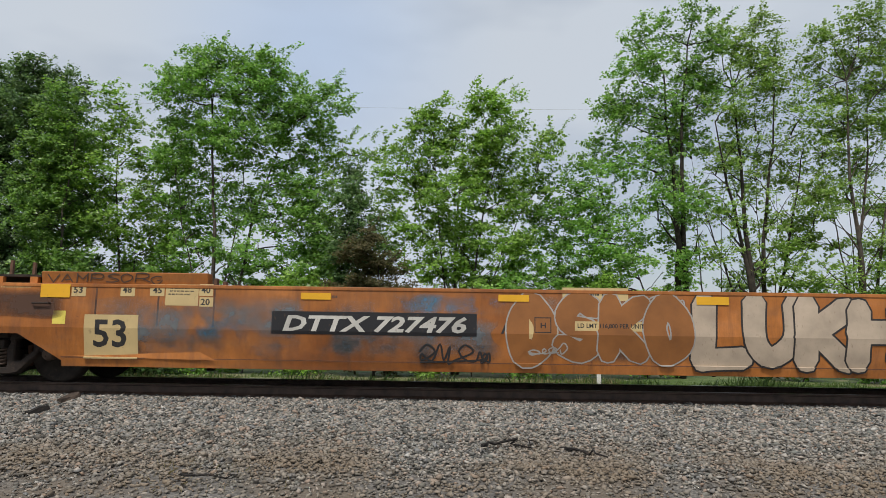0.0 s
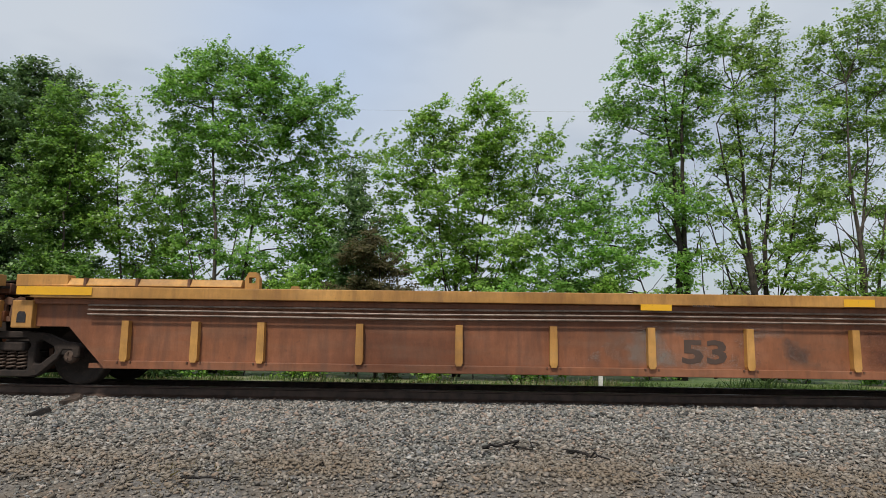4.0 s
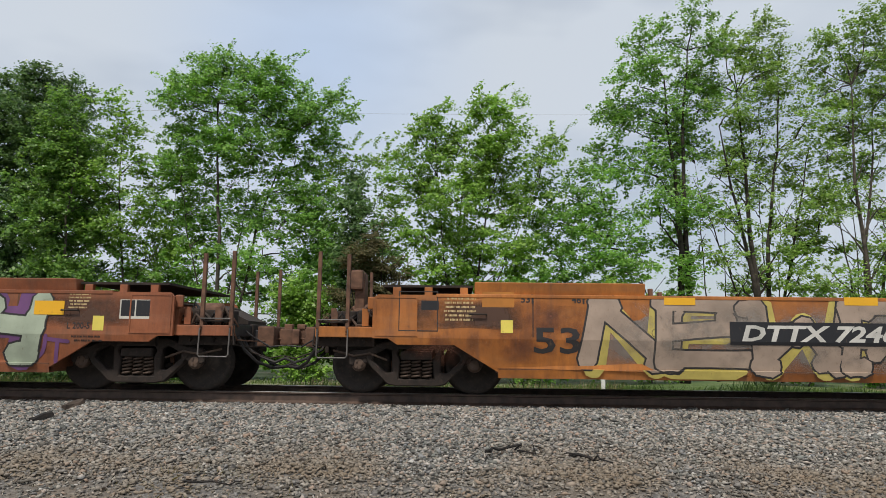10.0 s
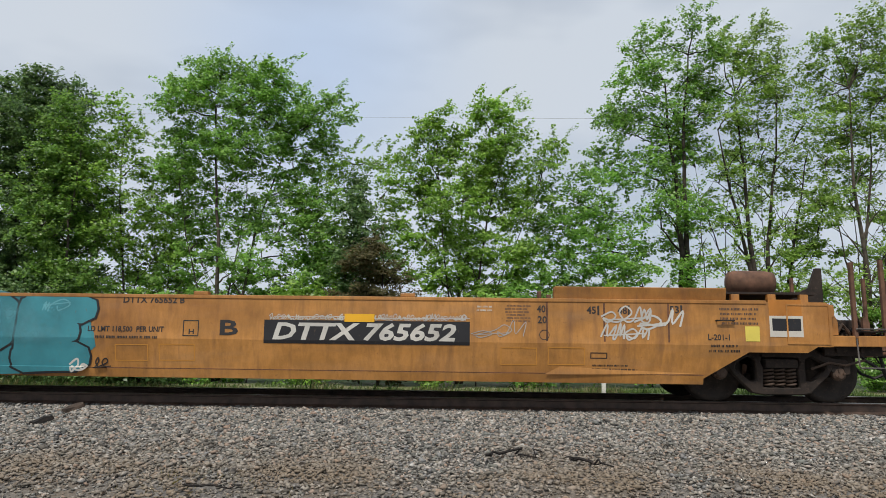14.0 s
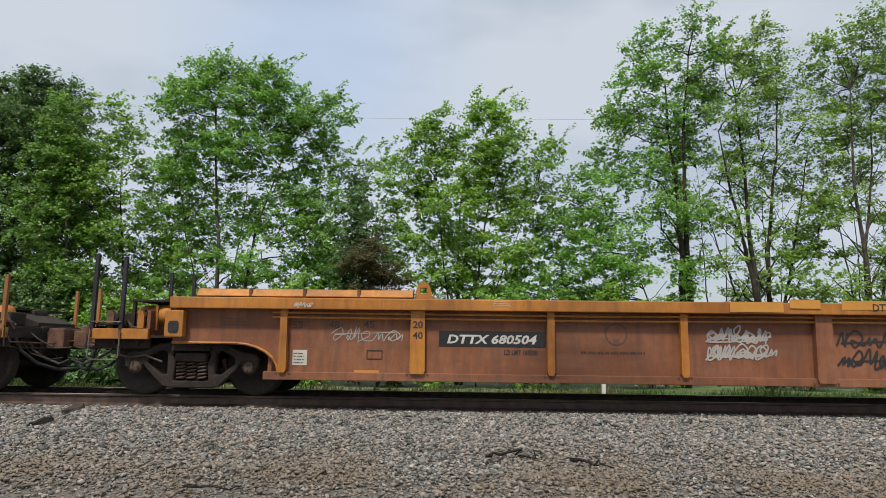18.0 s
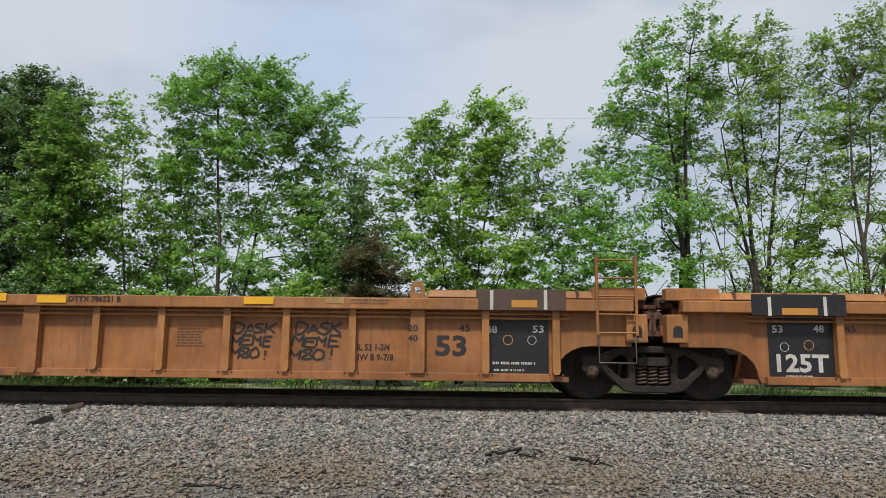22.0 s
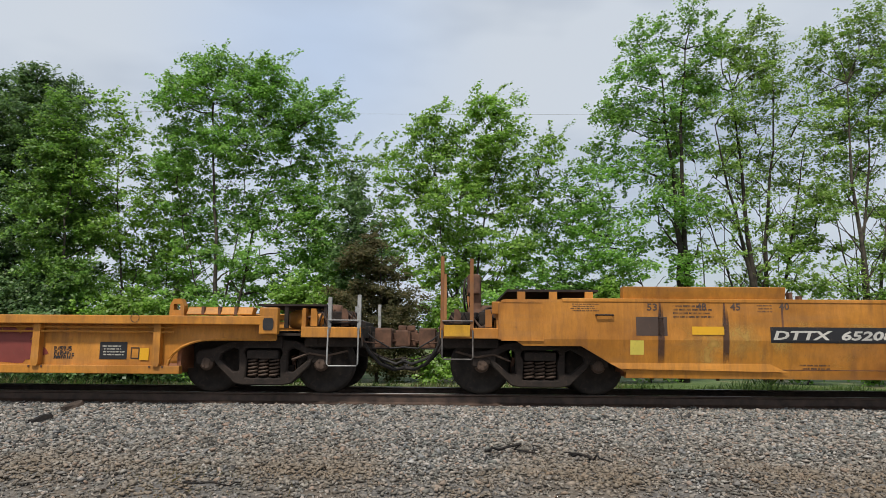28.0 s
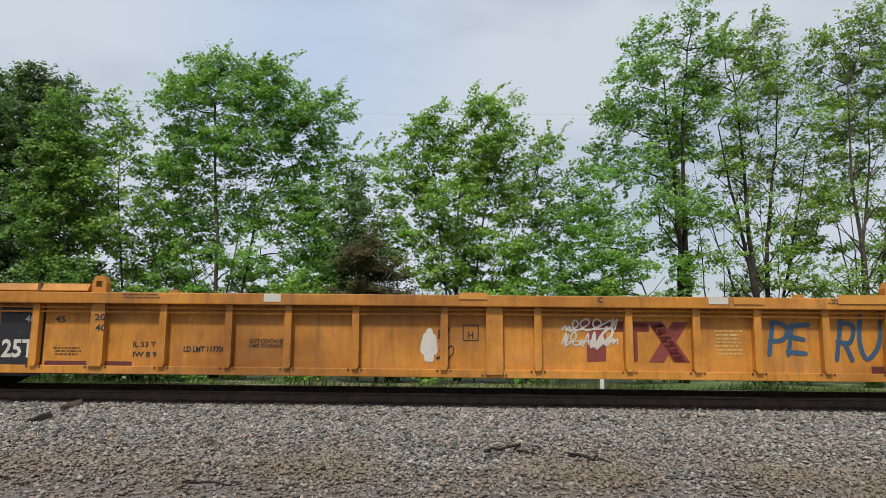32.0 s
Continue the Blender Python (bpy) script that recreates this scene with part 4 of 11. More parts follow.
# ---- lettering, stickers and sprayed paint on the cars' sides ----
INKS = {
    "bone": spray("bone_spray", (0.56, 0.45, 0.34)), "ash": spray("ash_spray", (0.43, 0.325, 0.25)), "ink": spray("blue_black_spray", (0.015, 0.016, 0.020)), "rustfill": spray("rust_orange_spray", (0.33, 0.128, 0.034)), "honey": spray("honey_spray", (0.40, 0.185, 0.045)), "fawn": spray("fawn_spray", (0.40, 0.25, 0.12)), "petrol": spray("petrol_spray", (0.030, 0.17, 0.21)),
    "white": spray("white_stencil", (0.62, 0.60, 0.55)), "black": spray("black_stencil", (0.028, 0.026, 0.026)), "board": spray("number_board_black", (0.016, 0.016, 0.019), 0.5),
    "gold": spray("reflective_yellow", (0.80, 0.42, 0.018), 0.4, 0.12), "amber": spray("faded_reflector", (0.60, 0.27, 0.045), 0.5, 0.2), "cream": spray("cream_sticker", (0.62, 0.46, 0.22), 0.6, 0.2),
    "lemon": spray("yellow_sticker", (0.80, 0.66, 0.12), 0.5, 0.2), "paper": spray("pale_sticker", (0.60, 0.57, 0.50), 0.6, 0.2), "silver": spray("silver_spray", (0.42, 0.40, 0.37)),
    "grey": spray("grey_spray", (0.20, 0.20, 0.205)), "blue": spray("dull_blue_spray", (0.035, 0.10, 0.18)), "sky": spray("pale_blue_spray", (0.17, 0.28, 0.40)), "teal": spray("teal_spray", (0.045, 0.26, 0.31)),
    "aqua": spray("aqua_spray", (0.13, 0.40, 0.46)), "red": spray("red_spray", (0.30, 0.022, 0.026)), "brick": spray("faded_red_stencil", (0.27, 0.055, 0.042)),
    "lime": spray("pale_green_spray", (0.50, 0.55, 0.29)), "mint": spray("mint_spray", (0.42, 0.48, 0.36)), "sun": spray("yellow_spray", (0.58, 0.47, 0.12)), "purple": spray("purple_spray", (0.17, 0.07, 0.19)),
    "skin": spray("tan_spray", (0.46, 0.34, 0.21)), "olive": spray("dark_olive_spray", (0.06, 0.05, 0.035)), "green": spray("green_spray", (0.10, 0.30, 0.20)), "pink": spray("pink_spray", (0.50, 0.20, 0.17)),
    "wine": spray("wine_paint_band", (0.13, 0.03, 0.032)), "peach": spray("peach_spray", (0.46, 0.31, 0.19)), "faint": spray("faded_tan_stencil", (0.50, 0.30, 0.11)), "ghost": spray("faded_dark_stencil", (0.10, 0.062, 0.045)), "orange": spray("orange_patch", (0.52, 0.20, 0.03)), "soot": spray("grey_black_spray", (0.030, 0.027, 0.027)),
}


def thin_spray(name, colour, cover):
    """Thin overspray that lets the paint beneath show through in patches and thins out at its rim."""
    m, n, l, b = material(name, 0.6)
    b.inputs["Base Color"].default_value = (*colour, 1)
    mask = ramp(n, l, noise_node(n, l, 1.7, 6), [(0.62 - 0.4 * cover, grey(0)), (0.80 - 0.25 * cover, grey(0.85))])
    tc, sep = n.new("ShaderNodeTexCoord"), n.new("ShaderNodeSeparateXYZ")
    l.new(tc.outputs["Generated"], sep.inputs[0])
    for axis, soft in (("X", 0.12), ("Z", 0.25)):
        mask = mixed(n, l, 1.0, mask, ramp(n, l, sep.outputs[axis], [(0.02, grey(0)), (soft, grey(1)), (1 - soft, grey(1)), (0.98, grey(0))]), "MULTIPLY")
    l.new(mask, b.inputs["Alpha"])
    return m


HAZES = {"lagoon": thin_spray("pale_teal_overspray", (0.11, 0.36, 0.42), 0.5), "frost": thin_spray("silvery_overspray", (0.46, 0.40, 0.36), 0.45), "rosy": thin_spray("rose_overspray", (0.37, 0.085, 0.085), 1.25), "veil": thin_spray("pale_pink_overspray", (0.40, 0.29, 0.215), 1.1), "mist": thin_spray("grey_overspray", (0.25, 0.225, 0.205), 0.9), "moss": thin_spray("dull_green_overspray", (0.27, 0.28, 0.16), 0.6), "wash": thin_spray("brick_overspray", (0.27, 0.05, 0.042), 0.9), "slate": thin_spray("slate_overspray", (0.15, 0.185, 0.205), 0.55), "cyan": thin_spray("cyan_overspray", (0.07, 0.22, 0.34), 0.45), "smoke": thin_spray("smoke_overspray", (0.07, 0.06, 0.055), 0.35), "bleach": thin_spray("bleached_paint", (0.60, 0.38, 0.10), 0.35), "dust": thin_spray("dusty_grey", (0.27, 0.235, 0.20), 0.4), "rust": thin_spray("rust_bloom", (0.15, 0.055, 0.03), 0.35), "grime": thin_spray("brown_grime", (0.085, 0.042, 0.026), 1.0), "pearl": thin_spray("pale_overspray", (0.56, 0.50, 0.45), 0.3)}
GLYPHS = {}


def glyphs(words, lean, bold):
    key = (words, lean, bold)
    if key not in GLYPHS:
        cu = bpy.data.curves.new("words", "FONT")
        cu.body, cu.shear, cu.offset, cu.resolution_u = words, lean, bold, 2
        ob = new("words", cu)
        me = ob.to_mesh()
        v = np.array([w.co[:2] for w in me.vertices]).reshape(-1, 2)
        f = [tuple(p.vertices) for p in me.polygons]
        ob.to_mesh_clear()
        bpy.data.objects.remove(ob)
        bpy.data.curves.remove(cu)
        v -= v.min(0)
        GLYPHS[key] = (v / np.maximum(v.max(0), 1e-6), f)
    return GLYPHS[key]


def lay(car, name, bm, mat, layer, out=None, label=""):
    """Lays a flat bmesh, drawn in x and z with small steps in y, on the near side of a car."""
    if car["style"] in ("smooth", "low"):
        zs = [v.co.z for v in bm.verts]
        for cut in (car["fold"], car["sill"] + 0.118, car["sill"] + 0.125):
            if min(zs) < cut < max(zs):
                bmesh.ops.bisect_plane(bm, geom=bm.verts[:] + bm.edges[:] + bm.faces[:], plane_co=(0, 0, cut), plane_no=(0, 0, 1), dist=1e-5)
    mid = sum(v.co.z for v in bm.verts) / len(bm.verts)
    for v in bm.verts:
        y = face_y(car, v.co.z if car["style"] in ("smooth", "low") else mid)
        if car["style"] == "smooth" and mid > car["top"] + 0.02:
            y = -1.426 - 0.035 * min(1.0, max(0.0, (v.co.z - car["top"] - 0.02) / 0.18))
        v.co.y = (out if out is not None else y) - 0.0022 - 0.0009 * layer - v.co.y
    for f in bm.faces:
        if f.normal.y > 0:
            f.normal_flip()
    return part(name, bm, mat, car, label)


def words(car, s, x, z, w, h, ink="black", lean=0.0, bold=0.022, layer=2, out=None):
    v, faces = glyphs(s, lean, bold)
    bm = bmesh.new()
    vs = [bm.verts.new((x + a * w, 0, z + b * h)) for a, b in v]
    for f in faces:
        try:
            bm.faces.new([vs[i] for i in f])
        except ValueError:
            pass
    bm.normal_update()
    if h < 0.2:
        return tagged(lay(car, "lettering", bm, INKS[ink], layer, out), kind="stuff")
    # large figures: each character is a part of its own
    todo = set(bm.verts)
    while todo:
        isle, edge = set(), [todo.pop()]
        while edge:
            v = edge.pop()
            isle.add(v)
            for e in v.link_edges:
                o = e.other_vert(v)
                if o in todo:
                    todo.discard(o)
                    edge.append(o)
        one, named = bmesh.new(), {}
        for v in isle:
            named[v] = one.verts.new(v.co)
        for f in {f for v in isle for f in v.link_faces}:
            one.faces.new([named[v] for v in f.verts])
        one.normal_update()
        if len(one.faces):
            lay(car, "character", one, INKS[ink], layer, out)
    bm.free()


def board(car, x, z, w, h, ink, layer=1, name="sticker", out=None):
    if name == "reflector":
        layer = max(layer, 12.5)
    bm = bmesh.new()
    bm.faces.new([bm.verts.new(p) for p in ((x, 0, z), (x + w, 0, z), (x + w, 0, z + h), (x, 0, z + h))])
    bm.normal_update()
    return lay(car, name, bm, INKS[ink], layer, out)


def fine_print(car, x, z, w, h, rows, ink="black", seed=1, layer=2, out=None):
    """Writing too small to read: rows of short bars."""
    rng = random.Random(seed + int(abs(x) * 100))
    bm = bmesh.new()
    step = h / rows
    for r in range(rows):
        z0, at = z + h - (r + 0.78) * step, x + rng.uniform(0, 0.1) * w
        end = x + w * rng.uniform(0.75, 1.0)
        while at < end:
            for k in range(rng.randrange(2, 8)):
                wide = step * rng.uniform(0.14, 0.26)
                if at + wide < end:
                    bm.faces.new([bm.verts.new(p) for p in ((at, 0, z0), (at + wide, 0, z0), (at + wide, 0, z0 + step * 0.46), (at, 0, z0 + step * 0.46))])
                at += wide + 0.10 * step
            at += 0.28 * step
    if not bm.faces:
        bm.faces.new([bm.verts.new(p) for p in ((x, 0, z), (x + w, 0, z), (x + w, 0, z + 0.4 * h), (x, 0, z + 0.4 * h))])
    bm.normal_update()
    return tagged(lay(car, "fine_print", bm, INKS[ink], layer, out), kind="stuff")


def haze(car, x, z, w, h, kind, seed=1, layer=0):
    rng = random.Random(seed)
    bm = bmesh.new()
    ph = [rng.uniform(0, 6.28) for k in range(4)]
    pts = []
    for i in range(40):
        a = i * math.pi / 20
        k = 1 + 0.13 * math.sin(3 * a + ph[0]) + 0.08 * math.sin(5 * a + ph[1])
        cx, cz = math.cos(a), math.sin(a)
        reach = car["half"] + (0.62 if car["style"] == "smooth" else 0.38)
        pts.append((min(reach, max(-reach, x + w / 2 + math.copysign(abs(cx) ** 0.6, cx) * w / 2 * k)), 0, min(car["top"] - 0.04, max(0.34, z + h / 2 + math.copysign(abs(cz) ** 0.6, cz) * h / 2 * k))))
    bm.faces.new([bm.verts.new(p) for p in pts])
    bm.normal_update()
    return lay(car, "overspray", bm, HAZES[kind], layer)


def ribbon(bm, line, width, step, flare=0.0):
    """A painted stroke with round ends, wider towards them by flare; step lifts it off the strokes below."""
    pts = [Vector((a, b)) for a, b in line]
    sm = []
    for i in range(len(pts) - 1):
        p0, p1, p2, p3 = pts[max(i - 1, 0)], pts[i], pts[i + 1], pts[min(i + 2, len(pts) - 1)]
        for k in range(4):
            t = k / 4
            sm.append(0.5 * ((2 * p1) + (p2 - p0) * t + (2 * p0 - 5 * p1 + 4 * p2 - p3) * t * t + (3 * p1 - p0 - 3 * p2 + p3) * t ** 3))
    sm.append(pts[-1])
    rows = []
    turn = (1.0, 0.87, 0.5) if width > 0.03 else (1.0,)
    head, tail = (sm[0] - sm[1]).normalized() * width / 2, (sm[-1] - sm[-2]).normalized() * width / 2
    path = [(sm[0] + head * k, 0.04 + math.sqrt(1 - k * k)) for k in turn[:-1]] + [(p, 1.0) for p in sm] + [(sm[-1] + tail * k, 0.04 + math.sqrt(1 - k * k)) for k in turn[-2::-1]]
    sm = [p for p, k in path]
    for i, (p, k) in enumerate(path):
        d = sm[min(i + 1, len(sm) - 1)] - sm[max(i - 1, 0)]
        d = d.normalized() if d.length > 1e-6 else Vector((1, 0))
        nrm = Vector((-d.y, d.x)) * width / 2 * k * (1 + flare * (2 * i / (len(path) - 1) - 1) ** 2)
        up = step + 0.000005 * i
        rows.append((bm.verts.new((p.x + nrm.x, up, p.y + nrm.y)), bm.verts.new((p.x - nrm.x, up, p.y - nrm.y))))
    for a, b in zip(rows, rows[1:]):
        bm.faces.new((a[0], b[0], b[1], a[1]))


# strokes of each letter on a grid of nine by nine, two figures (along, up) to a point
STROKES = {
    "A": "00 49|49 90|23 73", "B": "00 09|09 59 87 55 05|55 92 50 00", "C": "97 69 29 05 21 60 92", "D": "00 09|09 59 95 50 00", "E": "99 09|09 00|00 90|05 75", "F": "00 09|09 99|05 75",
    "G": "97 59 05 40 81 94|94 54", "H": "00 09|90 99|05 95", "I": "50 59", "J": "79 72 40 11", "K": "00 09|99 04|15 90", "L": "09 00|00 90", "M": "00 09|09 54|54 99|99 90", "N": "00 09|09 90|90 99",
    "O": "49 17 04 20 50 82 86 49", "P": "00 09|09 59 87 64 04", "R": "00 09|09 59 87 64 04|44 90", "S": "98 59 17 25 74 92 50 01", "T": "09 99|50 59", "U": "09 03 40 93 99", "V": "09 50|50 99",
    "W": "09 20|20 56|56 80|80 99", "X": "00 99|09 90", "Y": "09 55|99 55|55 50", "Z": "09 99|99 00|00 90", "0": "49 17 04 20 50 82 86 49", "1": "17 59|59 50", "2": "07 49 97 64 00|00 90", "3": "08 59 87 55|45 92 50 01",
    "8": "55 18 59 88 55 12 50 92 55", "9": "95 45 07 49 97|97 80", "!": "53 59|50 51", " ": "",
}


def strokes(sign, x, z, w, h, lean=0.0, rng=None, swing=0.0):
    """A letter's strokes set in a box, leaning, a little unsteady."""
    out = []
    for run in STROKES[sign].split("|"):
        line = []
        for two in run.split():
            px, pz = int(two[0]) / 9, int(two[1]) / 9
            if rng:
                px, pz = px + rng.uniform(-swing, swing), pz + rng.uniform(-swing, swing)
            line.append((x + px * w + lean * (pz - 0.5) * h, z + pz * h))
        if line:
            out.append(line)
    return out


def settle(car, name, bm, ink, layer):
    """Trims a painted mesh to the side's height and lays it on."""
    if not bm.faces:
        bm.free()
        return
    bm.normal_update()
    cap = car["top"] + (0.2 if min(v.co.z for v in bm.verts) > car["top"] - 0.05 else -0.01)
    for v in bm.verts:
        v.co.z = min(max(v.co.z, 0.29), cap)
    lay(car, name, bm, INKS[ink], layer)


def throw(car, word, x, z, w, h, thick, fill, edge="black", edge_width=0.04, seed=1, halo="", layer=2, lean=0.06, over=1.16, swing=0.03, drip=0, flare=0.0, spur=0.0, glow=0.13):
    """A sprayed piece: fat letters overlapping from one to the next, with an outline and a halo."""
    rng = random.Random(seed)
    weights = [0.45 if s in "I1" else 1.25 if s in "MW" else 1.0 for s in word]
    unit, at = w / sum(weights), x
    step = 0.0
    if halo:
        for s, k in zip(word, weights):
            bm = bmesh.new()
            cell = unit * k
            for line in strokes(s, at + thick / 2, z + thick / 2, max(0.02, cell - thick), h - thick, lean):
                step += 0.0001
                ribbon(bm, line, thick + edge_width * 2 + glow, step)
            at += cell
            settle(car, "graffiti_halo", bm, halo, layer - 0.8)
    at, step = x, 0.0
    for s, k in zip(word, weights):
        cell = unit * k * over
        x0, wide = at - unit * k * (over - 1) / 2 + thick / 2, max(0.02, cell - thick)
        z0, tall = z + thick / 2 + rng.uniform(0, 0.05) * h, (h - thick) * rng.uniform(0.93, 1.0)
        lines = strokes(s, x0, z0, wide, tall, lean + rng.uniform(-0.05, 0.05), rng, swing)
        if spur:
            # short hooked spurs at the strokes' ends
            for line in list(lines):
                for (px, pz), (qx, qz) in ((line[0], line[1]), (line[-1], line[-2])):
                    if rng.random() < 0.75:
                        way = rng.choice((-1, 1)) * spur
                        dx, dz = px - qx, pz - qz
                        ln = math.hypot(dx, dz) or 1.0
                        lines.append([(px, pz), (px - dz / ln * way * 0.5, pz + dx / ln * way * 0.5 + 0.02), (px - dz / ln * way - dx / ln * 0.04, pz + dx / ln * way - 0.05)])
            lines = [[(min(max(p, x0 - 0.12), x0 + wide + 0.12), min(max(q, z0), z0 + tall)) for p, q in line] for line in lines]
        outline, body = bmesh.new(), bmesh.new()
        for j, line in enumerate(lines):
            wd = thick * rng.uniform(0.86, 1.08)
            ribbon(outline, line, wd + 2 * edge_width, step + 0.0001 * j, flare)
            ribbon(body, line, wd, step + 0.0008 + 0.0001 * j, flare * 1.15)
        for j in range(drip):
            px = rng.uniform(x0, x0 + wide)
            ribbon(outline, [(px, z0 - 0.02), (px, z0 - thick * 0.5 - rng.uniform(0.03, 0.14))], 0.045, step)
        settle(car, "graffiti_outline", outline, edge, layer)
        settle(car, "graffiti_letter", body, fill, layer)
        step += 0.0014
        at += unit * k


def tag(car, word, x, z, w, h, ink, width=0.025, seed=1, layer=5, lean=0.15, swing=0.07):
    """Handwriting in single sprayed strokes."""
    rng = random.Random(seed)
    cell = w / len(word)
    bm, step = bmesh.new(), 0.0
    for i, s in enumerate(word):
        for line in strokes(s, x + i * cell + 0.06 * cell, z + rng.uniform(0, 0.14) * h, cell * rng.uniform(0.72, 1.0), h * rng.uniform(0.78, 0.95), lean, rng, swing):
            step += 0.0001
            ribbon(bm, line, width, step)
    settle(car, "tag_stroke", bm, ink, layer)


def blob(car, x, z, w, h, ink, seed=1, layer=1, ragged=0.06, name="painted_patch"):
    rng = random.Random(seed)
    ph = [rng.uniform(0, 6.28) for k in range(3)]
    bm = bmesh.new()
    pts = []
    for i in range(36):
        a = i * math.pi / 18
        k = 1 + ragged * math.sin(4 * a + ph[0]) + ragged * 0.7 * math.sin(7 * a + ph[1])
        cx, cz = math.cos(a), math.sin(a)
        pts.append((x + w / 2 + math.copysign(abs(cx) ** 0.7, cx) * w / 2 * k, 0, z + h / 2 + math.copysign(abs(cz) ** 0.7, cz) * h / 2 * k))
    bm.faces.new([bm.verts.new(p) for p in pts])
    bm.normal_update()
    return lay(car, name, bm, INKS[ink], layer)


def scrawl(car, x, z, w, h, n, ink, width=0.018, seed=1, layer=5):
    """A quick sprayed squiggle: one running line of uneven loops and spikes that spells nothing, with a dash under or through it."""
    rng = random.Random(seed)
    rows = 1 if h < 0.42 else 2
    for r in range(rows):
        z0, hh = z + r * h / rows, h / rows * 0.9
        turns = max(2, int(w / (0.62 * hh)))
        width = min(width, 0.11 * hh)
        line, at = [], x + 0.04 * w
        for i in range(turns):
            wide, tall = w / turns * rng.uniform(0.5, 1.6), hh * rng.uniform(0.35, 1.0)
            foot, kind = z0 + rng.uniform(0, 0.16) * hh, rng.random()
            if kind < 0.4:
                line += [(at, foot), (at + 0.75 * wide, foot + 0.55 * tall), (at + 0.45 * wide, foot + tall), (at + 0.1 * wide, foot + 0.6 * tall), (at + 0.55 * wide, foot + 0.05 * tall)]
            elif kind < 0.75:
                line += [(at, foot + 0.1 * tall), (at + 0.25 * wide, foot + tall), (at + 0.45 * wide, foot + 0.15 * tall), (at + 0.75 * wide, foot + 0.9 * tall), (at + 0.85 * wide, foot)]
            else:
                line += [(at, foot + 0.5 * tall), (at + 0.5 * wide, foot + 0.95 * tall), (at + 0.9 * wide, foot + 0.5 * tall), (at + 0.4 * wide, foot), (at + 0.2 * wide, foot + 0.4 * tall)]
            at = min(at + wide, x + 0.92 * w)
        bm = bmesh.new()
        ribbon(bm, [(px + 0.22 * (pz - z0) + rng.uniform(-0.1, 0.1) * hh, pz) for px, pz in line], width, 0.0)
        k = rng.uniform(0.0, 0.5)
        ribbon(bm, [(x + 0.1 * w, z0 + k * hh), (x + 0.5 * w, z0 + (k + 0.06) * hh), (x + w, z0 + (k + 0.16) * hh)], width * 0.8, 0.00008)
        settle(car, "tag_stroke", bm, ink, layer)


def trade_mark(car, x, z, w, h, ink, layer=2, out=None):
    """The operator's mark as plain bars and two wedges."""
    bm = bmesh.new()
    t = h * 0.24

    def quad(a, b, c, d, y=0.0):
        bm.faces.new([bm.verts.new((x + px * w, y, z + pz * h)) for px, pz in (a, b, c, d)])
    k = t / h
    quad((0, 1 - k), (0.64, 1 - k), (0.64, 1), (0, 1))
    quad((0.10, 0), (0.20, 0), (0.20, 1 - k), (0.10, 1 - k))
    quad((0.42, 0), (0.52, 0), (0.52, 1 - k), (0.42, 1 - k))
    quad((0.64, 0), (0.77, 0), (1.0, 1), (0.87, 1))
    quad((0.64, 1), (0.77, 1), (1.0, 0), (0.87, 0), 0.0004)
    bm.normal_update()
    return lay(car, "emblem", bm, INKS[ink], layer, out)


def ring_mark(car, x, z, r, ink="black", layer=2, out=None):
    bm = bmesh.new()
    a = [(bm.verts.new((x + r * math.cos(k * math.pi / 9), 0, z + r * math.sin(k * math.pi / 9))), bm.verts.new((x + r * 0.88 * math.cos(k * math.pi / 9), 0, z + r * 0.88 * math.sin(k * math.pi / 9)))) for k in range(18)]
    for p, q in zip(a, a[1:] + a[:1]):
        bm.faces.new((p[0], q[0], q[1], p[1]))
    bm.normal_update()
    lay(car, "round_mark", bm, INKS[ink], layer, out)


def frame_mark(car, x, z, w, h, ink="black", layer=2, out=None, line=0.014):
    bm = bmesh.new()
    for a, b, c, d in ((0, 0, w, line), (0, h - line, w, line), (0, line, line, h - 2 * line), (w - line, line, line, h - 2 * line)):
        bm.faces.new([bm.verts.new((x + px, 0, z + pz)) for px, pz in ((a, b), (a + c, b), (a + c, b + d), (a, b + d))])
    bm.normal_update()
    return lay(car, "box_mark", bm, INKS[ink], layer, out)


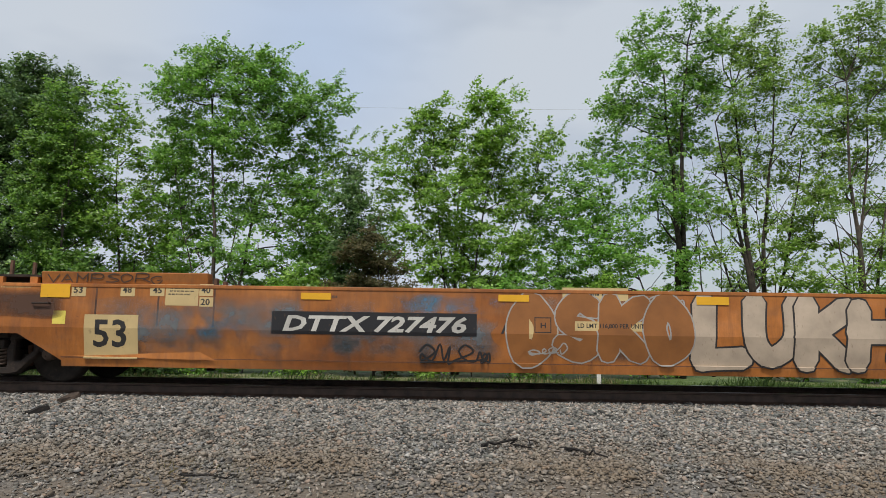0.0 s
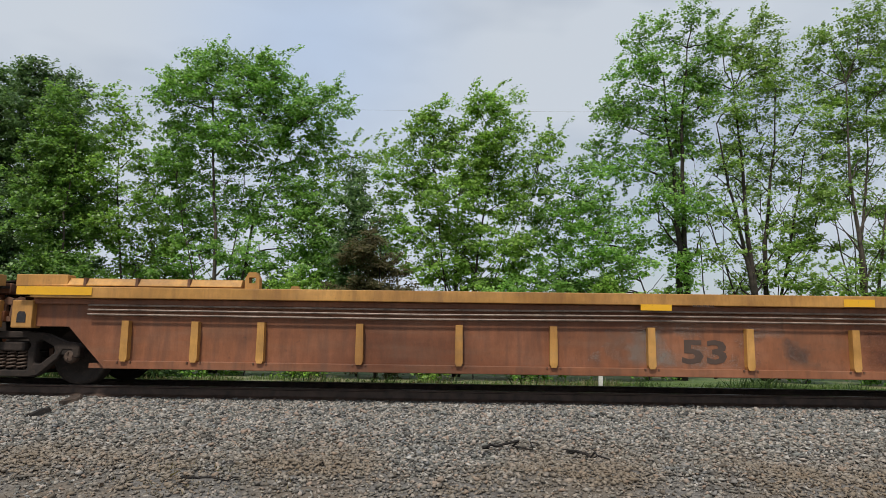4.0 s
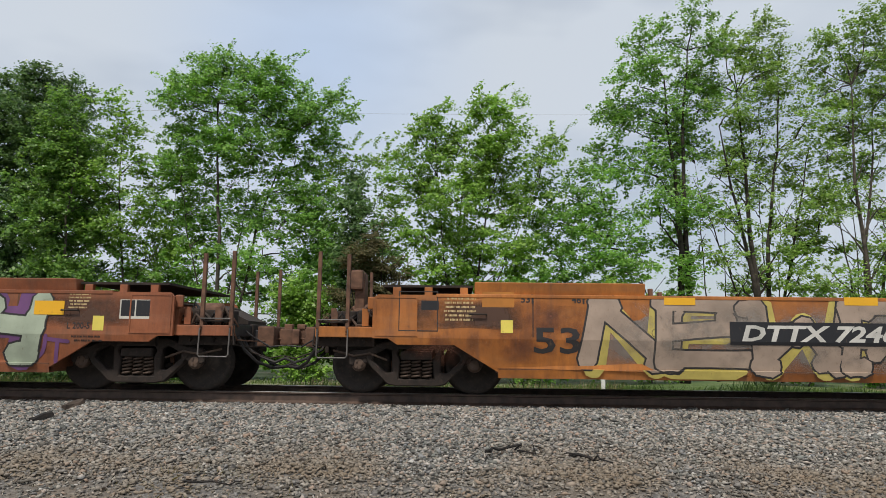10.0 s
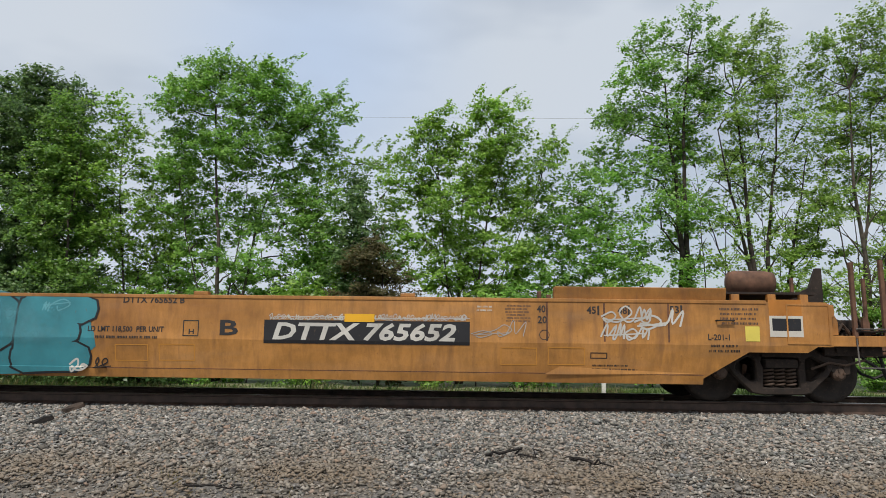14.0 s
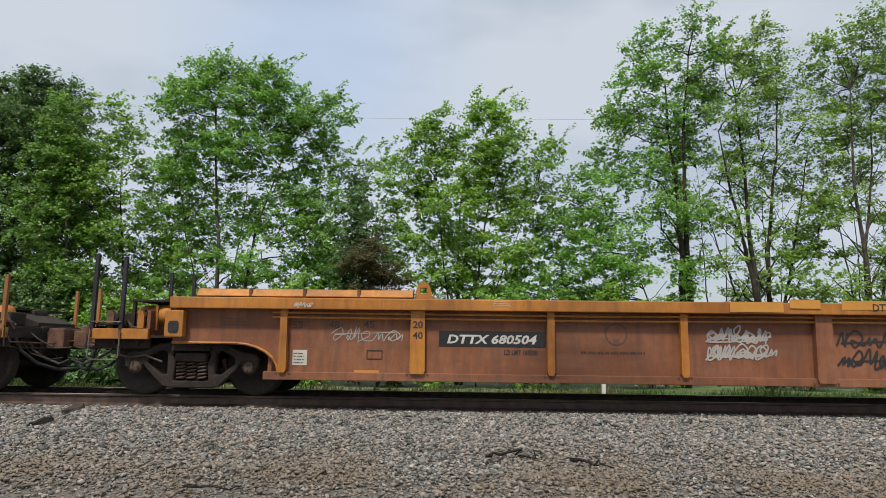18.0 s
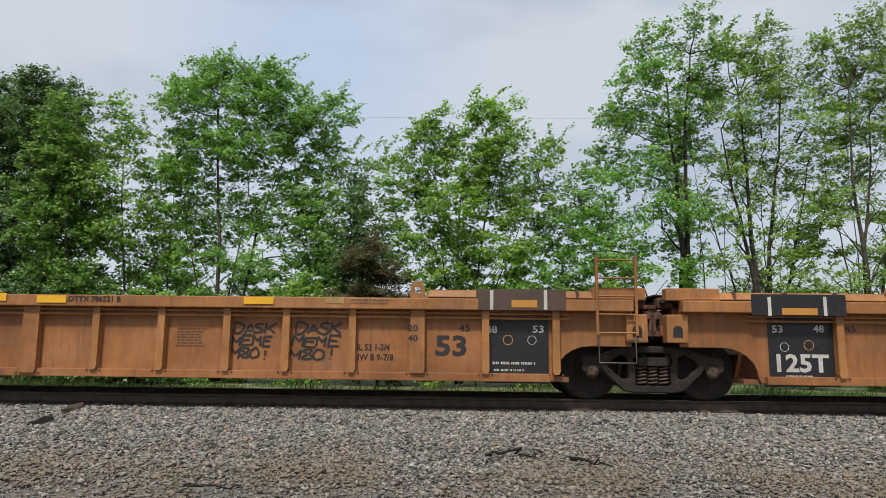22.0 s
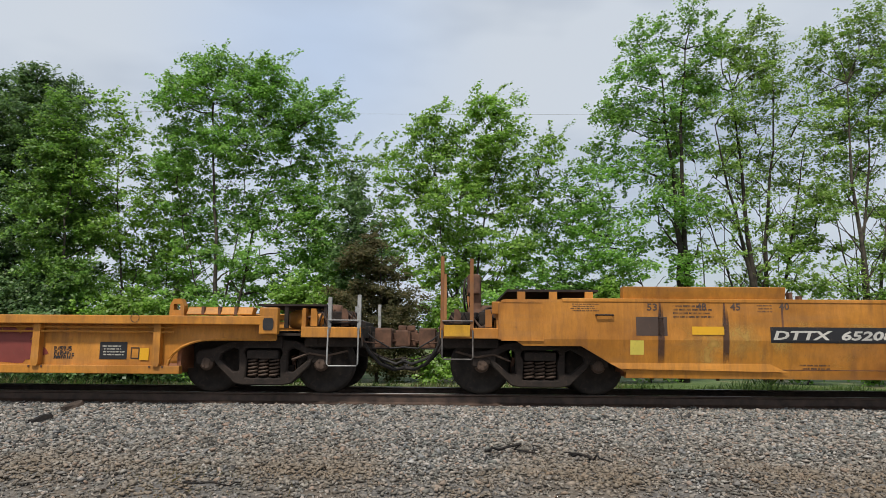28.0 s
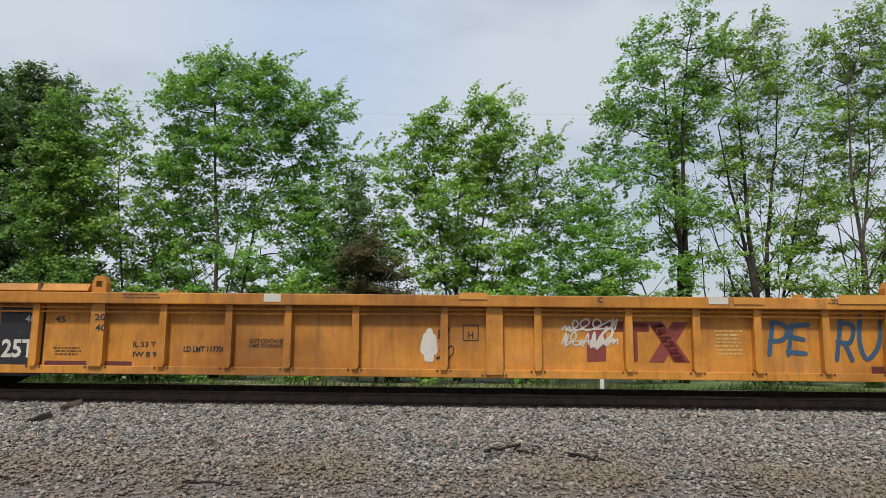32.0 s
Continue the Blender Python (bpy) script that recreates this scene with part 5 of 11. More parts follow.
def build_train():
    """All wells in running order, the leading one first; numbers are truck centres along the train."""
    cars = {}
    cars["a"] = well_car("rust-streaked brown and blue-grey well car with spray paint", -7.34, 11.19, "smooth", ORANGE, posts=RUSTY)
    cars["b"] = well_car("low faded yellow well car, smooth-sided and empty", -30.49, -11.70, "low", AMBERP, posts=TAN, top=1.15, sill=0.27, fold=0.83, guides=(3.3, 3.3))
    cars["c"] = well_car("low maroon well car with spray-painted lettering shapes", -53.94, -34.99, "low", MAROON, top=1.25, sill=0.27, fold=0.85, guides=(3.3, 3.3), posts=MAROON)
    d = dict(style="piped", paint=UMBER, trim=STRAW, sill=0.31, top=1.51, chord=0.26, posts=RUSTY, guides=(3.2, 3.2))
    lab = "rusty brown ribbed well car with yellow top chord"
    ribs = (-8.05, -6.99, -5.99, -4.5, -3.01, -1.6, -0.15, 1.3, 2.85, 4.34, 5.81, 6.85, 7.9)
    cars["d1"] = well_car(lab, -77.30, -58.04, ends=("joint", "coupler"), ribs=tuple(x + 0.32 for x in ribs), wheels=(1.83, 1.78), left_truck=False, **d)
    cars["d2"] = well_car(lab, -96.53, -77.30, ends=("joint", "joint"), ribs=ribs, wheels=(1.83, 1.83), left_truck=False, **d)
    cars["d3"] = well_car(lab, -115.46, -96.53, ends=("coupler", "joint"), ribs=ribs, wheels=(1.78, 1.83), **d)
    for k, paint, u, lab in (("e", ORANGE, (-119.81, -138.83, -158.29, -177.45), "faded orange-brown articulated well car covered in spray paint"), ("f", BROWN, (-181.77, -201.0, -220.12, -239.15), "rust-brown articulated well car covered in spray paint"), ("g", SAND, (-243.49, -262.57, -282.0, -301.44), "tan-yellow articulated well car with spray paint")):
        e = dict(style="smooth", paint=paint, dark_ends=True, tank=k == "g")
        cars[k + "1"] = well_car(lab, u[1], u[0], ends=("joint", "coupler"), wheels=(1.83, 1.78), left_truck=False, **e)
        cars[k + "2"] = well_car(lab, u[2], u[1], ends=("joint", "joint"), wheels=(1.83, 1.83), left_truck=False, **e)
        cars[k + "3"] = well_car(lab, u[3], u[2], ends=("coupler", "joint"), wheels=(1.78, 1.83), **e)
    cars["h"] = well_car("dull red-brown ribbed well car with yellow ribs", -324.59, -305.75, "ribbed", UMBER, trim=AMBERP, ribs=(-7.94, -5.92, -3.93, -1.96, 0.09, 2.09, 3.98, 5.98, 8.05), wide_rib=0.09, columns=(-5.92, 5.98), guides=(3.3, 3.3), posts=BLACKPANEL)
    cars["i"] = well_car("low yellow ribbed well car with painted scrawls", -347.76, -328.97, "ribbed", AMBERP, posts=TAN, top=1.17, chord=0.11, sill=0.29, ribs=(-7.6, -5.89, -4.08, -2.29, -1.13, 0.07, 1.27, 2.44, 4.25, 5.96, 7.6), guides=(0.9, 3.0))
    j = dict(style="ribbed", paint=CLAY, trim=TAN, wide_rib=0.05, columns=(-5.95, 5.93), guides=(3.0, 3.0), posts=TAN)
    outer = (-8.0, -6.95, -5.95, -4.95, -3.95, -3.05, -2.05, -1.0, 0.05, 1.05, 2.05, 3.05, 3.95, 4.95, 5.93, 6.95, 8.0)
    inner = (-6.9, -5.95, -4.95, -3.95, -3.05, -2.03, -0.7, 0.05, 0.7, 2.05, 3.05, 3.95, 4.95, 5.93, 6.9)
    lab = "weathered tan articulated well car with many ribs"
    cars["j1"] = well_car(lab, -370.91, -351.82, ends=("joint", "coupler"), wheels=(1.83, 1.78), left_truck=False, ribs=outer, **j)
    cars["j2"] = well_car(lab, -390.07, -370.91, ends=("joint", "joint"), wheels=(1.83, 1.83), left_truck=False, ribs=inner, **j)
    cars["j3"] = well_car(lab, -409.07, -390.07, ends=("coupler", "joint"), wheels=(1.78, 1.83), ribs=outer, **j)
    cars["k"] = well_car("low orange-yellow well car, smooth-sided and empty", -432.23, -413.35, "low", ORANGE, posts=TAN, top=1.17, sill=0.27, fold=0.85, guides=(3.3, 3.3))
    cars["l"] = well_car("orange-yellow smooth well car with spray paint", -455.44, -436.53, "smooth", AMBERP, top=1.45, sill=0.32, guides=(2.4, 2.4))
    cars["m"] = well_car("dark brown ribbed well car", -478.6, -459.70, "ribbed", DARKBROWN, ribs=(-7.65, -5.65, -3.75, -1.85, 0.05, 2.0, 3.8, 4.76, 5.66, 6.69, 7.67), wide_rib=0.05, columns=(-5.65, 5.66), guides=(3.3, 3.3), posts=DARKBROWN)
    cars["n"] = well_car("bright yellow smooth well car with a red spray-painted piece", -501.45, -482.85, "smooth", YELLOW, posts=TAN, top=1.45, sill=0.32, guides=(2.4, 2.4))
    cars["o"] = well_car("short yellow ribbed well car", -520.76, -505.70, "ribbed", YELLOW, top=1.17, chord=0.13, sill=0.32, rods=RODS, posts=RODS, ribs=(-5.92, -4.13, -2.31, -1.21, 0.0, 1.17, 2.35, 4.15, 5.99), guides=(1.0, 1.0))
    cars["p"] = well_car("low bright yellow well car, smooth-sided, with grey spray paint", -543.98, -524.95, "low", YELLOW, posts=YELLOW, top=1.19, sill=0.27, fold=0.85, guides=(3.3, 3.3))
    q = dict(j, paint=YELLOW, trim=YELLOW, posts=YELLOW)
    lab = "clean yellow articulated well car with many ribs"
    cars["q1"] = well_car(lab, -566.76, -547.85, ends=("joint", "coupler"), wheels=(1.83, 1.78), left_truck=False, ribs=outer, **q)
    cars["q2"] = well_car(lab, -585.9, -566.76, ends=("joint", "joint"), wheels=(1.83, 1.83), left_truck=False, ribs=inner, **q)
    cars["q3"] = well_car(lab, -605.0, -585.9, ends=("coupler", "joint"), wheels=(1.78, 1.83), ribs=outer, **q)
    return cars


CARS = build_train()


# ---- what is painted on each car ----
def paint_cars():
    c = CARS["a"]
    haze(c, -7.31, 0.40, 4.51, 1.04, "slate", seed=2)
    haze(c, -4.14, 0.44, 2.87, 0.67, "slate", seed=5)
    haze(c, -6.11, 0.69, 0.85, 0.38, "cyan", seed=3)
    haze(c, -3.06, 1.12, 1.78, 0.38, "cyan", seed=4)
    haze(c, -8.05, 0.33, 6.77, 0.42, "smoke", seed=8)
    haze(c, -0.86, 1.15, 2.10, 0.34, "dust", seed=7)
    haze(c, -1.28, 0.40, 2.92, 0.50, "smoke", seed=9)
    board(c, -4.83, 0.81, 3.08, 0.34, "board", name='number_board', layer=3)
    words(c, "DTTX 727476", -4.66, 0.85, 2.76, 0.25, "white", lean=0.22, layer=4, bold=0.032)
    board(c, -7.67, 0.40, 0.82, 0.66, "cream", layer=2)
    words(c, "53", -7.53, 0.57, 0.51, 0.42, "black", layer=3, bold=0.02)
    board(c, -8.37, 1.31, 0.45, 0.20, "gold", layer=7, name='reflector')
    board(c, -4.40, 1.33, 0.45, 0.10, "gold", layer=7, name='reflector')
    board(c, -1.43, 1.34, 0.46, 0.10, "gold", layer=7, name='reflector')
    board(c, 1.52, 1.33, 0.48, 0.12, "gold", layer=7, name='reflector')
    board(c, -7.90, 1.33, 0.22, 0.18, "cream", layer=2)
    words(c, "53", -7.87, 1.38, 0.14, 0.10, "black", layer=3)
    board(c, -7.15, 1.34, 0.22, 0.18, "cream", layer=2)
    words(c, "48", -7.12, 1.39, 0.14, 0.10, "black", layer=3)
    board(c, -6.70, 1.35, 0.22, 0.18, "cream", layer=2)
    words(c, "45", -6.66, 1.39, 0.14, 0.10, "black", layer=3)
    board(c, -5.95, 1.36, 0.21, 0.18, "cream", layer=2)
    words(c, "40", -5.92, 1.40, 0.14, 0.10, "black", layer=3)
    board(c, -5.94, 1.20, 0.21, 0.14, "cream", layer=2)
    words(c, "20", -5.92, 1.22, 0.14, 0.10, "black", layer=3)
    board(c, -6.46, 1.21, 0.50, 0.32, "cream", layer=2)
    fine_print(c, -6.44, 1.36, 0.45, 0.14, 3, "black", layer=3)
    board(c, -8.16, 0.91, 0.20, 0.20, "lemon", layer=2)
    words(c, "A", -1.39, 0.86, 0.19, 0.19, "black")
    board(c, -0.97, 0.79, 0.42, 0.35, "cream", layer=3)
    frame_mark(c, -0.89, 0.88, 0.25, 0.23, "black", layer=4)
    words(c, "H", -0.80, 0.95, 0.08, 0.08, "black", layer=4)
    board(c, -0.47, 1.37, 0.98, 0.19, "cream", layer=3)
    fine_print(c, -0.25, 1.42, 0.59, 0.11, 1, "black", layer=4)
    board(c, -0.29, 0.92, 1.30, 0.14, "cream", layer=6)
    words(c, "LD LMT 116,800 PER UNIT", -0.25, 0.95, 0.99, 0.08, "black", layer=7)
    throw(c, "OSKO", -1.25, 0.40, 2.70, 1.08, 0.34, "rustfill", "silver", 0.022, 21, lean=0.0)
    scrawl(c, -1.02, 0.55, 0.50, 0.20, 3, "silver", 0.022, 22)
    scrawl(c, 0.72, 1.22, 0.62, 0.22, 3, "silver", 0.022, 23)
    throw(c, "LUKHR", 1.52, 0.33, 3.8, 1.15, 0.33, "bone", "soot", 0.028, 24, lean=0.05, over=1.2, flare=0.15)
    haze(c, -10.4, 0.95, 2.4, 0.62, "grime", seed=25, layer=5)
    tag(c, "VAMPSORG", -8.3, 1.535, 1.8, 0.15, "ghost", 0.018, 28)
    scrawl(c, -9.85, 1.22, 0.42, 0.2, 3, "ghost", 0.014, 26, layer=9)
    tag(c, "MORK FIN", -9.80, 0.98, 0.60, 0.14, "ghost", 0.012, 27, layer=9)
    scrawl(c, -2.70, 0.41, 1.09, 0.33, 4, "soot", 0.03, 5)
    fine_print(c, -4.42, 1.34, 0.77, 0.08, 1, "ghost")
    fine_print(c, -8.99, 1.44, 0.51, 0.08, 2, "cream")
    fine_print(c, -9.62, 1.10, 0.42, 0.21, 3, "white")
    c = CARS["b"]
    board(c, 5.91, 0.86, 0.48, 0.19, "amber", name='reflector')
    board(c, 1.59, 0.84, 0.48, 0.15, "amber", name='reflector')
    board(c, -3.16, 0.81, 0.29, 0.21, "amber", name='reflector')
    trade_mark(c, 2.08, 0.44, 1.85, 0.57, "faint")
    haze(c, 2.13, 0.40, 1.85, 0.42, "rust", seed=3)
    words(c, "53", 6.64, 0.56, 0.32, 0.28, "black", bold=0.026)
    board(c, 7.33, 0.60, 0.44, 0.26, "board")
    fine_print(c, 7.36, 0.63, 0.37, 0.20, 4, "paper")
    frame_mark(c, 7.81, 0.61, 0.12, 0.17, "black")
    words(c, "45", 6.47, 1.06, 0.14, 0.11, "black")
    board(c, 6.63, 1.05, 0.03, 0.14, "black", name='tick_mark', layer=2)
    words(c, "48", 6.96, 1.07, 0.14, 0.11, "black")
    board(c, 7.12, 1.05, 0.03, 0.14, "black", name='tick_mark', layer=2)
    words(c, "53", 7.70, 1.10, 0.14, 0.11, "black")
    board(c, 7.86, 1.09, 0.02, 0.14, "black", name='tick_mark', layer=2)
    words(c, "40", 5.69, 1.07, 0.12, 0.11, "black")
    words(c, "20", 5.69, 0.95, 0.12, 0.11, "black")
    ring_mark(c, 5.52, 1.15, 0.059, "black")
    fine_print(c, 7.30, 1.05, 0.27, 0.16, 3, "black")
    fine_print(c, 7.75, 1.12, 0.46, 0.10, 2, "ghost")
    fine_print(c, 3.64, 1.07, 0.27, 0.15, 4, "ghost")
    words(c, "GW13SF", 4.00, 1.01, 0.37, 0.12, "black")
    fine_print(c, 1.50, 1.09, 0.60, 0.10, 2, "ghost")
    fine_print(c, 4.73, 1.14, 0.59, 0.10, 2, "ghost")
    fine_print(c, 0.25, 0.87, 0.57, 0.08, 1, "black")
    words(c, "LD LMT 161,900", 0.25, 0.87, 0.57, 0.08, "black")
    frame_mark(c, -2.61, 0.84, 0.26, 0.25, "black")
    words(c, "H", -2.51, 0.86, 0.07, 0.08, "black")
    fine_print(c, -3.09, 1.04, 0.29, 0.11, 3, "ghost")
    board(c, 9.05, 0.95, 0.18, 0.21, "paper")
    haze(c, -3.15, 0.35, 10.96, 0.42, "rust", seed=12)
    haze(c, -1.47, 0.74, 4.26, 0.34, "bleach", seed=13)
    for line, wd in (([(-2.08, 1.13), (-2.10, 0.75), (-2.02, 0.45), (-1.75, 0.34), (-1.42, 0.42), (-1.36, 0.80), (-1.38, 1.13)], 0.05), ([(-1.78, 0.92), (-1.80, 0.66), (-1.70, 0.62)], 0.022)):
        bm = bmesh.new()
        ribbon(bm, line, wd, 0.0)
        settle(c, "painted_outline", bm, "soot", 3)
    scrawl(c, -2.05, 0.37, 0.60, 0.63, 3, "soot", 0.015, 32)
    board(c, -5.71, 0.84, 2.34, 0.27, "board", name='number_board', layer=3)
    words(c, "DTTX  471643", -5.57, 0.88, 2.06, 0.18, "white", lean=0.22, layer=4, bold=0.032)
    board(c, -9.18, 0.84, 0.51, 0.15, "amber", name='reflector')
    board(c, -6.63, 0.86, 0.47, 0.17, "amber", name='reflector')
    words(c, "53", -8.14, 1.08, 0.15, 0.11, "black")
    board(c, -7.98, 1.06, 0.03, 0.14, "black", name='tick_mark', layer=2)
    words(c, "48", -7.44, 1.07, 0.14, 0.11, "black")
    board(c, -7.28, 1.05, 0.03, 0.14, "black", name='tick_mark', layer=2)
    words(c, "45", -6.96, 1.07, 0.14, 0.11, "black")
    board(c, -6.80, 1.05, 0.03, 0.14, "black", name='tick_mark', layer=2)
    words(c, "40", -6.14, 1.08, 0.12, 0.11, "black")
    words(c, "20", -6.14, 0.94, 0.12, 0.11, "black")
    fine_print(c, -8.65, 0.99, 0.44, 0.21, 4, "ghost")
    fine_print(c, -7.82, 1.04, 0.28, 0.12, 3, "ghost")
    fine_print(c, -4.55, 0.41, 0.67, 0.12, 2, "ghost")
    ring_mark(c, -5.85, 1.02, 0.068, "black")
    board(c, -8.27, 0.66, 0.17, 0.18, "paper")
    c = CARS["c"]
    board(c, -4.99, 0.55, 2.01, 0.29, "board", name='number_board', layer=3)
    words(c, "DTTX 890997", -4.75, 0.60, 1.71, 0.20, "white", lean=0, layer=4, bold=0.032)
    board(c, -5.44, 0.85, 0.47, 0.11, "gold", layer=7, name='reflector')
    board(c, -2.92, 0.86, 0.45, 0.12, "gold", layer=7, name='reflector')
    board(c, -0.35, 0.86, 0.47, 0.12, "gold", layer=7, name='reflector')
    board(c, 2.32, 0.86, 0.47, 0.12, "gold", layer=7, name='reflector')
    board(c, 4.81, 0.87, 0.46, 0.11, "gold", layer=7, name='reflector')
    ring_mark(c, -2.31, 0.64, 0.153, "white")
    fine_print(c, -2.40, 0.56, 0.18, 0.18, 3, "white")
    words(c, "LD LMT   163100", -1.78, 0.86, 0.66, 0.08, "white")
    words(c, "LT WT    58900", -1.77, 0.72, 0.66, 0.08, "white")
    fine_print(c, -1.79, 1.07, 0.66, 0.11, 2, "white")
    words(c, "40", -6.00, 1.05, 0.15, 0.10, "white")
    words(c, "20", -5.99, 0.92, 0.13, 0.10, "white")
    board(c, -6.04, 0.95, 0.03, 0.21, "white", name='tick_mark')
    fine_print(c, -5.79, 1.11, 0.39, 0.05, 1, "white")
    fine_print(c, -6.27, 0.52, 0.16, 0.19, 4, "pink")
    board(c, -0.55, 1.07, 0.87, 0.13, "board", layer=7)
    words(c, "DTTX 890997", -0.45, 1.08, 0.73, 0.09, "white", layer=8)
    throw(c, "SIKTO", -0.86, 0.29, 5.15, 0.98, 0.18, "olive", "skin", 0.035, 41, halo="peach", glow=0.30, lean=0.25, drip=2, swing=0.07, flare=0.3, spur=0.28)
    haze(c, -0.9, 0.22, 5.2, 1.1, "moss", seed=45, layer=1)
    scrawl(c, 4.22, 0.96, 0.54, 0.25, 4, "white", 0.02, 42)
    scrawl(c, -1.16, 0.97, 0.34, 0.25, 3, "white", 0.02, 43)
    scrawl(c, -0.77, 0.35, 0.38, 0.37, 4, "white", 0.02, 44)
    haze(c, -1.14, 0.31, 0.84, 0.37, "bleach", seed=4)
    haze(c, 4.95, 0.31, 0.33, 0.45, "bleach", seed=6)
    fine_print(c, 5.61, 0.61, 0.78, 0.25, 4, "pink")
    fine_print(c, 6.11, 0.98, 0.43, 0.22, 5, "white")
    words(c, "45", 6.59, 1.07, 0.14, 0.11, "white")
    words(c, "40", 5.80, 1.08, 0.15, 0.11, "white")
    words(c, "20", 5.80, 0.94, 0.12, 0.11, "white")
    fine_print(c, 5.29, 1.13, 0.39, 0.07, 1, "white")
    words(c, "53", 6.54, 0.52, 0.41, 0.29, "cream", bold=0.02)
    board(c, 7.02, 0.54, 0.43, 0.26, "board")
    frame_mark(c, 7.02, 0.54, 0.43, 0.26, "cream", layer=3)
    frame_mark(c, 7.51, 0.69, 0.13, 0.13, "cream")
    words(c, "48", 7.02, 1.07, 0.15, 0.10, "white")
    words(c, "53", 7.76, 1.08, 0.14, 0.10, "white")
    board(c, 6.73, 1.04, 0.03, 0.14, "white", name='tick_mark')
    board(c, 7.19, 1.05, 0.03, 0.14, "white", name='tick_mark')
    board(c, 7.91, 1.06, 0.03, 0.14, "white", name='tick_mark')
    board(c, 8.57, 0.90, 0.45, 0.20, "gold", layer=7, name='reflector')
    words(c, "L 73-4", 7.05, 0.88, 0.38, 0.08, "white")
    scrawl(c, 8.01, 0.94, 0.49, 0.34, 3, "sun", 0.03, 45)
    scrawl(c, 9.05, 0.95, 0.46, 0.29, 4, "lime", 0.03, 46)
    board(c, 9.53, 0.92, 0.17, 0.20, "paper")
    board(c, -9.12, 0.88, 0.44, 0.22, "gold", layer=7, name='reflector')
    board(c, -9.39, 0.90, 0.18, 0.20, "paper")
    fine_print(c, -9.82, 0.90, 0.34, 0.13, 3, "white")
    fine_print(c, -7.78, 0.54, 0.61, 0.22, 4, "pink")
    words(c, "53", -8.03, 1.07, 0.14, 0.10, "white")
    words(c, "48", -7.29, 1.08, 0.15, 0.10, "white")
    words(c, "45", -6.83, 1.09, 0.15, 0.10, "white")
    board(c, -8.07, 1.03, 0.03, 0.16, "white", name='tick_mark')
    board(c, -7.33, 1.04, 0.03, 0.16, "white", name='tick_mark')
    board(c, -6.87, 1.04, 0.03, 0.16, "white", name='tick_mark')
    board(c, -6.12, 1.05, 0.03, 0.16, "white", name='tick_mark')
    board(c, -6.53, 0.90, 0.25, 0.12, "board")
    scrawl(c, -3.35, 0.37, 0.74, 0.53, 4, "pink", 0.018, 47)
    haze(c, -4.83, 0.68, 2.07, 0.58, "dust", seed=3)
    c = CARS["d1"]
    words(c, "DTTX  725269", 3.85, 0.48, 1.86, 0.20, "white", lean=0.2, bold=0.032)
    words(c, "53", 0.64, 0.48, 0.67, 0.36, "ghost", bold=0.03)
    board(c, -0.01, 1.26, 0.46, 0.09, "gold", layer=7, name='reflector')
    board(c, 2.97, 1.35, 0.45, 0.11, "gold", layer=7, name='reflector')
    words(c, "20 40", 6.04, 1.30, 0.39, 0.11, "ghost")
    board(c, 8.55, 1.30, 0.46, 0.11, "cream", layer=2)
    fine_print(c, 8.58, 1.31, 0.42, 0.08, 2, "black", layer=3)
    board(c, 6.47, 1.36, 0.46, 0.11, "gold", layer=7, name='reflector')
    fine_print(c, 4.95, 1.29, 0.44, 0.08, 1, "ghost")
    fine_print(c, 0.73, 1.30, 0.40, 0.07, 1, "ghost")
    words(c, "45", 7.01, 1.29, 0.17, 0.10, "ghost")
    words(c, "48", 7.47, 1.30, 0.17, 0.10, "ghost")
    words(c, "53", 8.22, 1.31, 0.17, 0.10, "ghost")
    board(c, 6.26, 0.51, 0.24, 0.12, "pink")
    frame_mark(c, 6.64, 0.51, 0.38, 0.32, "ghost")
    scrawl(c, 3.98, 0.84, 0.60, 0.21, 4, "silver", 0.015, 51)
    fine_print(c, 7.47, 0.36, 0.55, 0.07, 1, "cream")
    board(c, 9.10, 0.93, 0.15, 0.08, "cream")
    haze(c, 1.80, 0.28, 6.39, 0.84, "rust", seed=5)
    haze(c, -0.79, 0.23, 3.46, 0.85, "dust", seed=9)
    c = CARS["d3"]
    fine_print(c, 7.13, 0.25, 0.54, 0.10, 1, "cream")
    board(c, 8.03, 0.64, 0.17, 0.19, "cream")
    haze(c, 2.12, 0.26, 5.69, 0.85, "rust", seed=6)
    board(c, 2.64, 1.33, 0.45, 0.11, "gold", layer=7, name='reflector')
    words(c, "20 40", 5.70, 1.25, 0.39, 0.11, "ghost")
    board(c, 6.11, 1.33, 0.45, 0.10, "gold", layer=7, name='reflector')
    fine_print(c, 3.33, 1.27, 0.54, 0.09, 2, "ghost")
    fine_print(c, 6.24, 1.20, 0.27, 0.08, 3, "black", layer=3)
    words(c, "45", 6.69, 1.25, 0.17, 0.10, "ghost")
    words(c, "48", 7.13, 1.26, 0.17, 0.10, "ghost")
    words(c, "53", 7.87, 1.27, 0.17, 0.10, "ghost")
    c = CARS["d2"]
    words(c, "125T", -7.97, 0.47, 0.88, 0.27, "silver", bold=0.02)
    words(c, "53", -5.61, 0.47, 0.66, 0.36, "ghost", bold=0.03)
    scrawl(c, -4.12, 0.57, 0.46, 0.29, 3, "white", 0.014, 52)
    haze(c, -7.96, 0.38, 4.32, 0.83, "rust", seed=6)
    words(c, "53", -8.21, 1.29, 0.17, 0.09, "ghost")
    words(c, "48", -7.46, 1.30, 0.17, 0.09, "ghost")
    words(c, "45", -7.00, 1.31, 0.17, 0.09, "ghost")
    words(c, "40 20", -6.23, 1.28, 0.40, 0.11, "ghost")
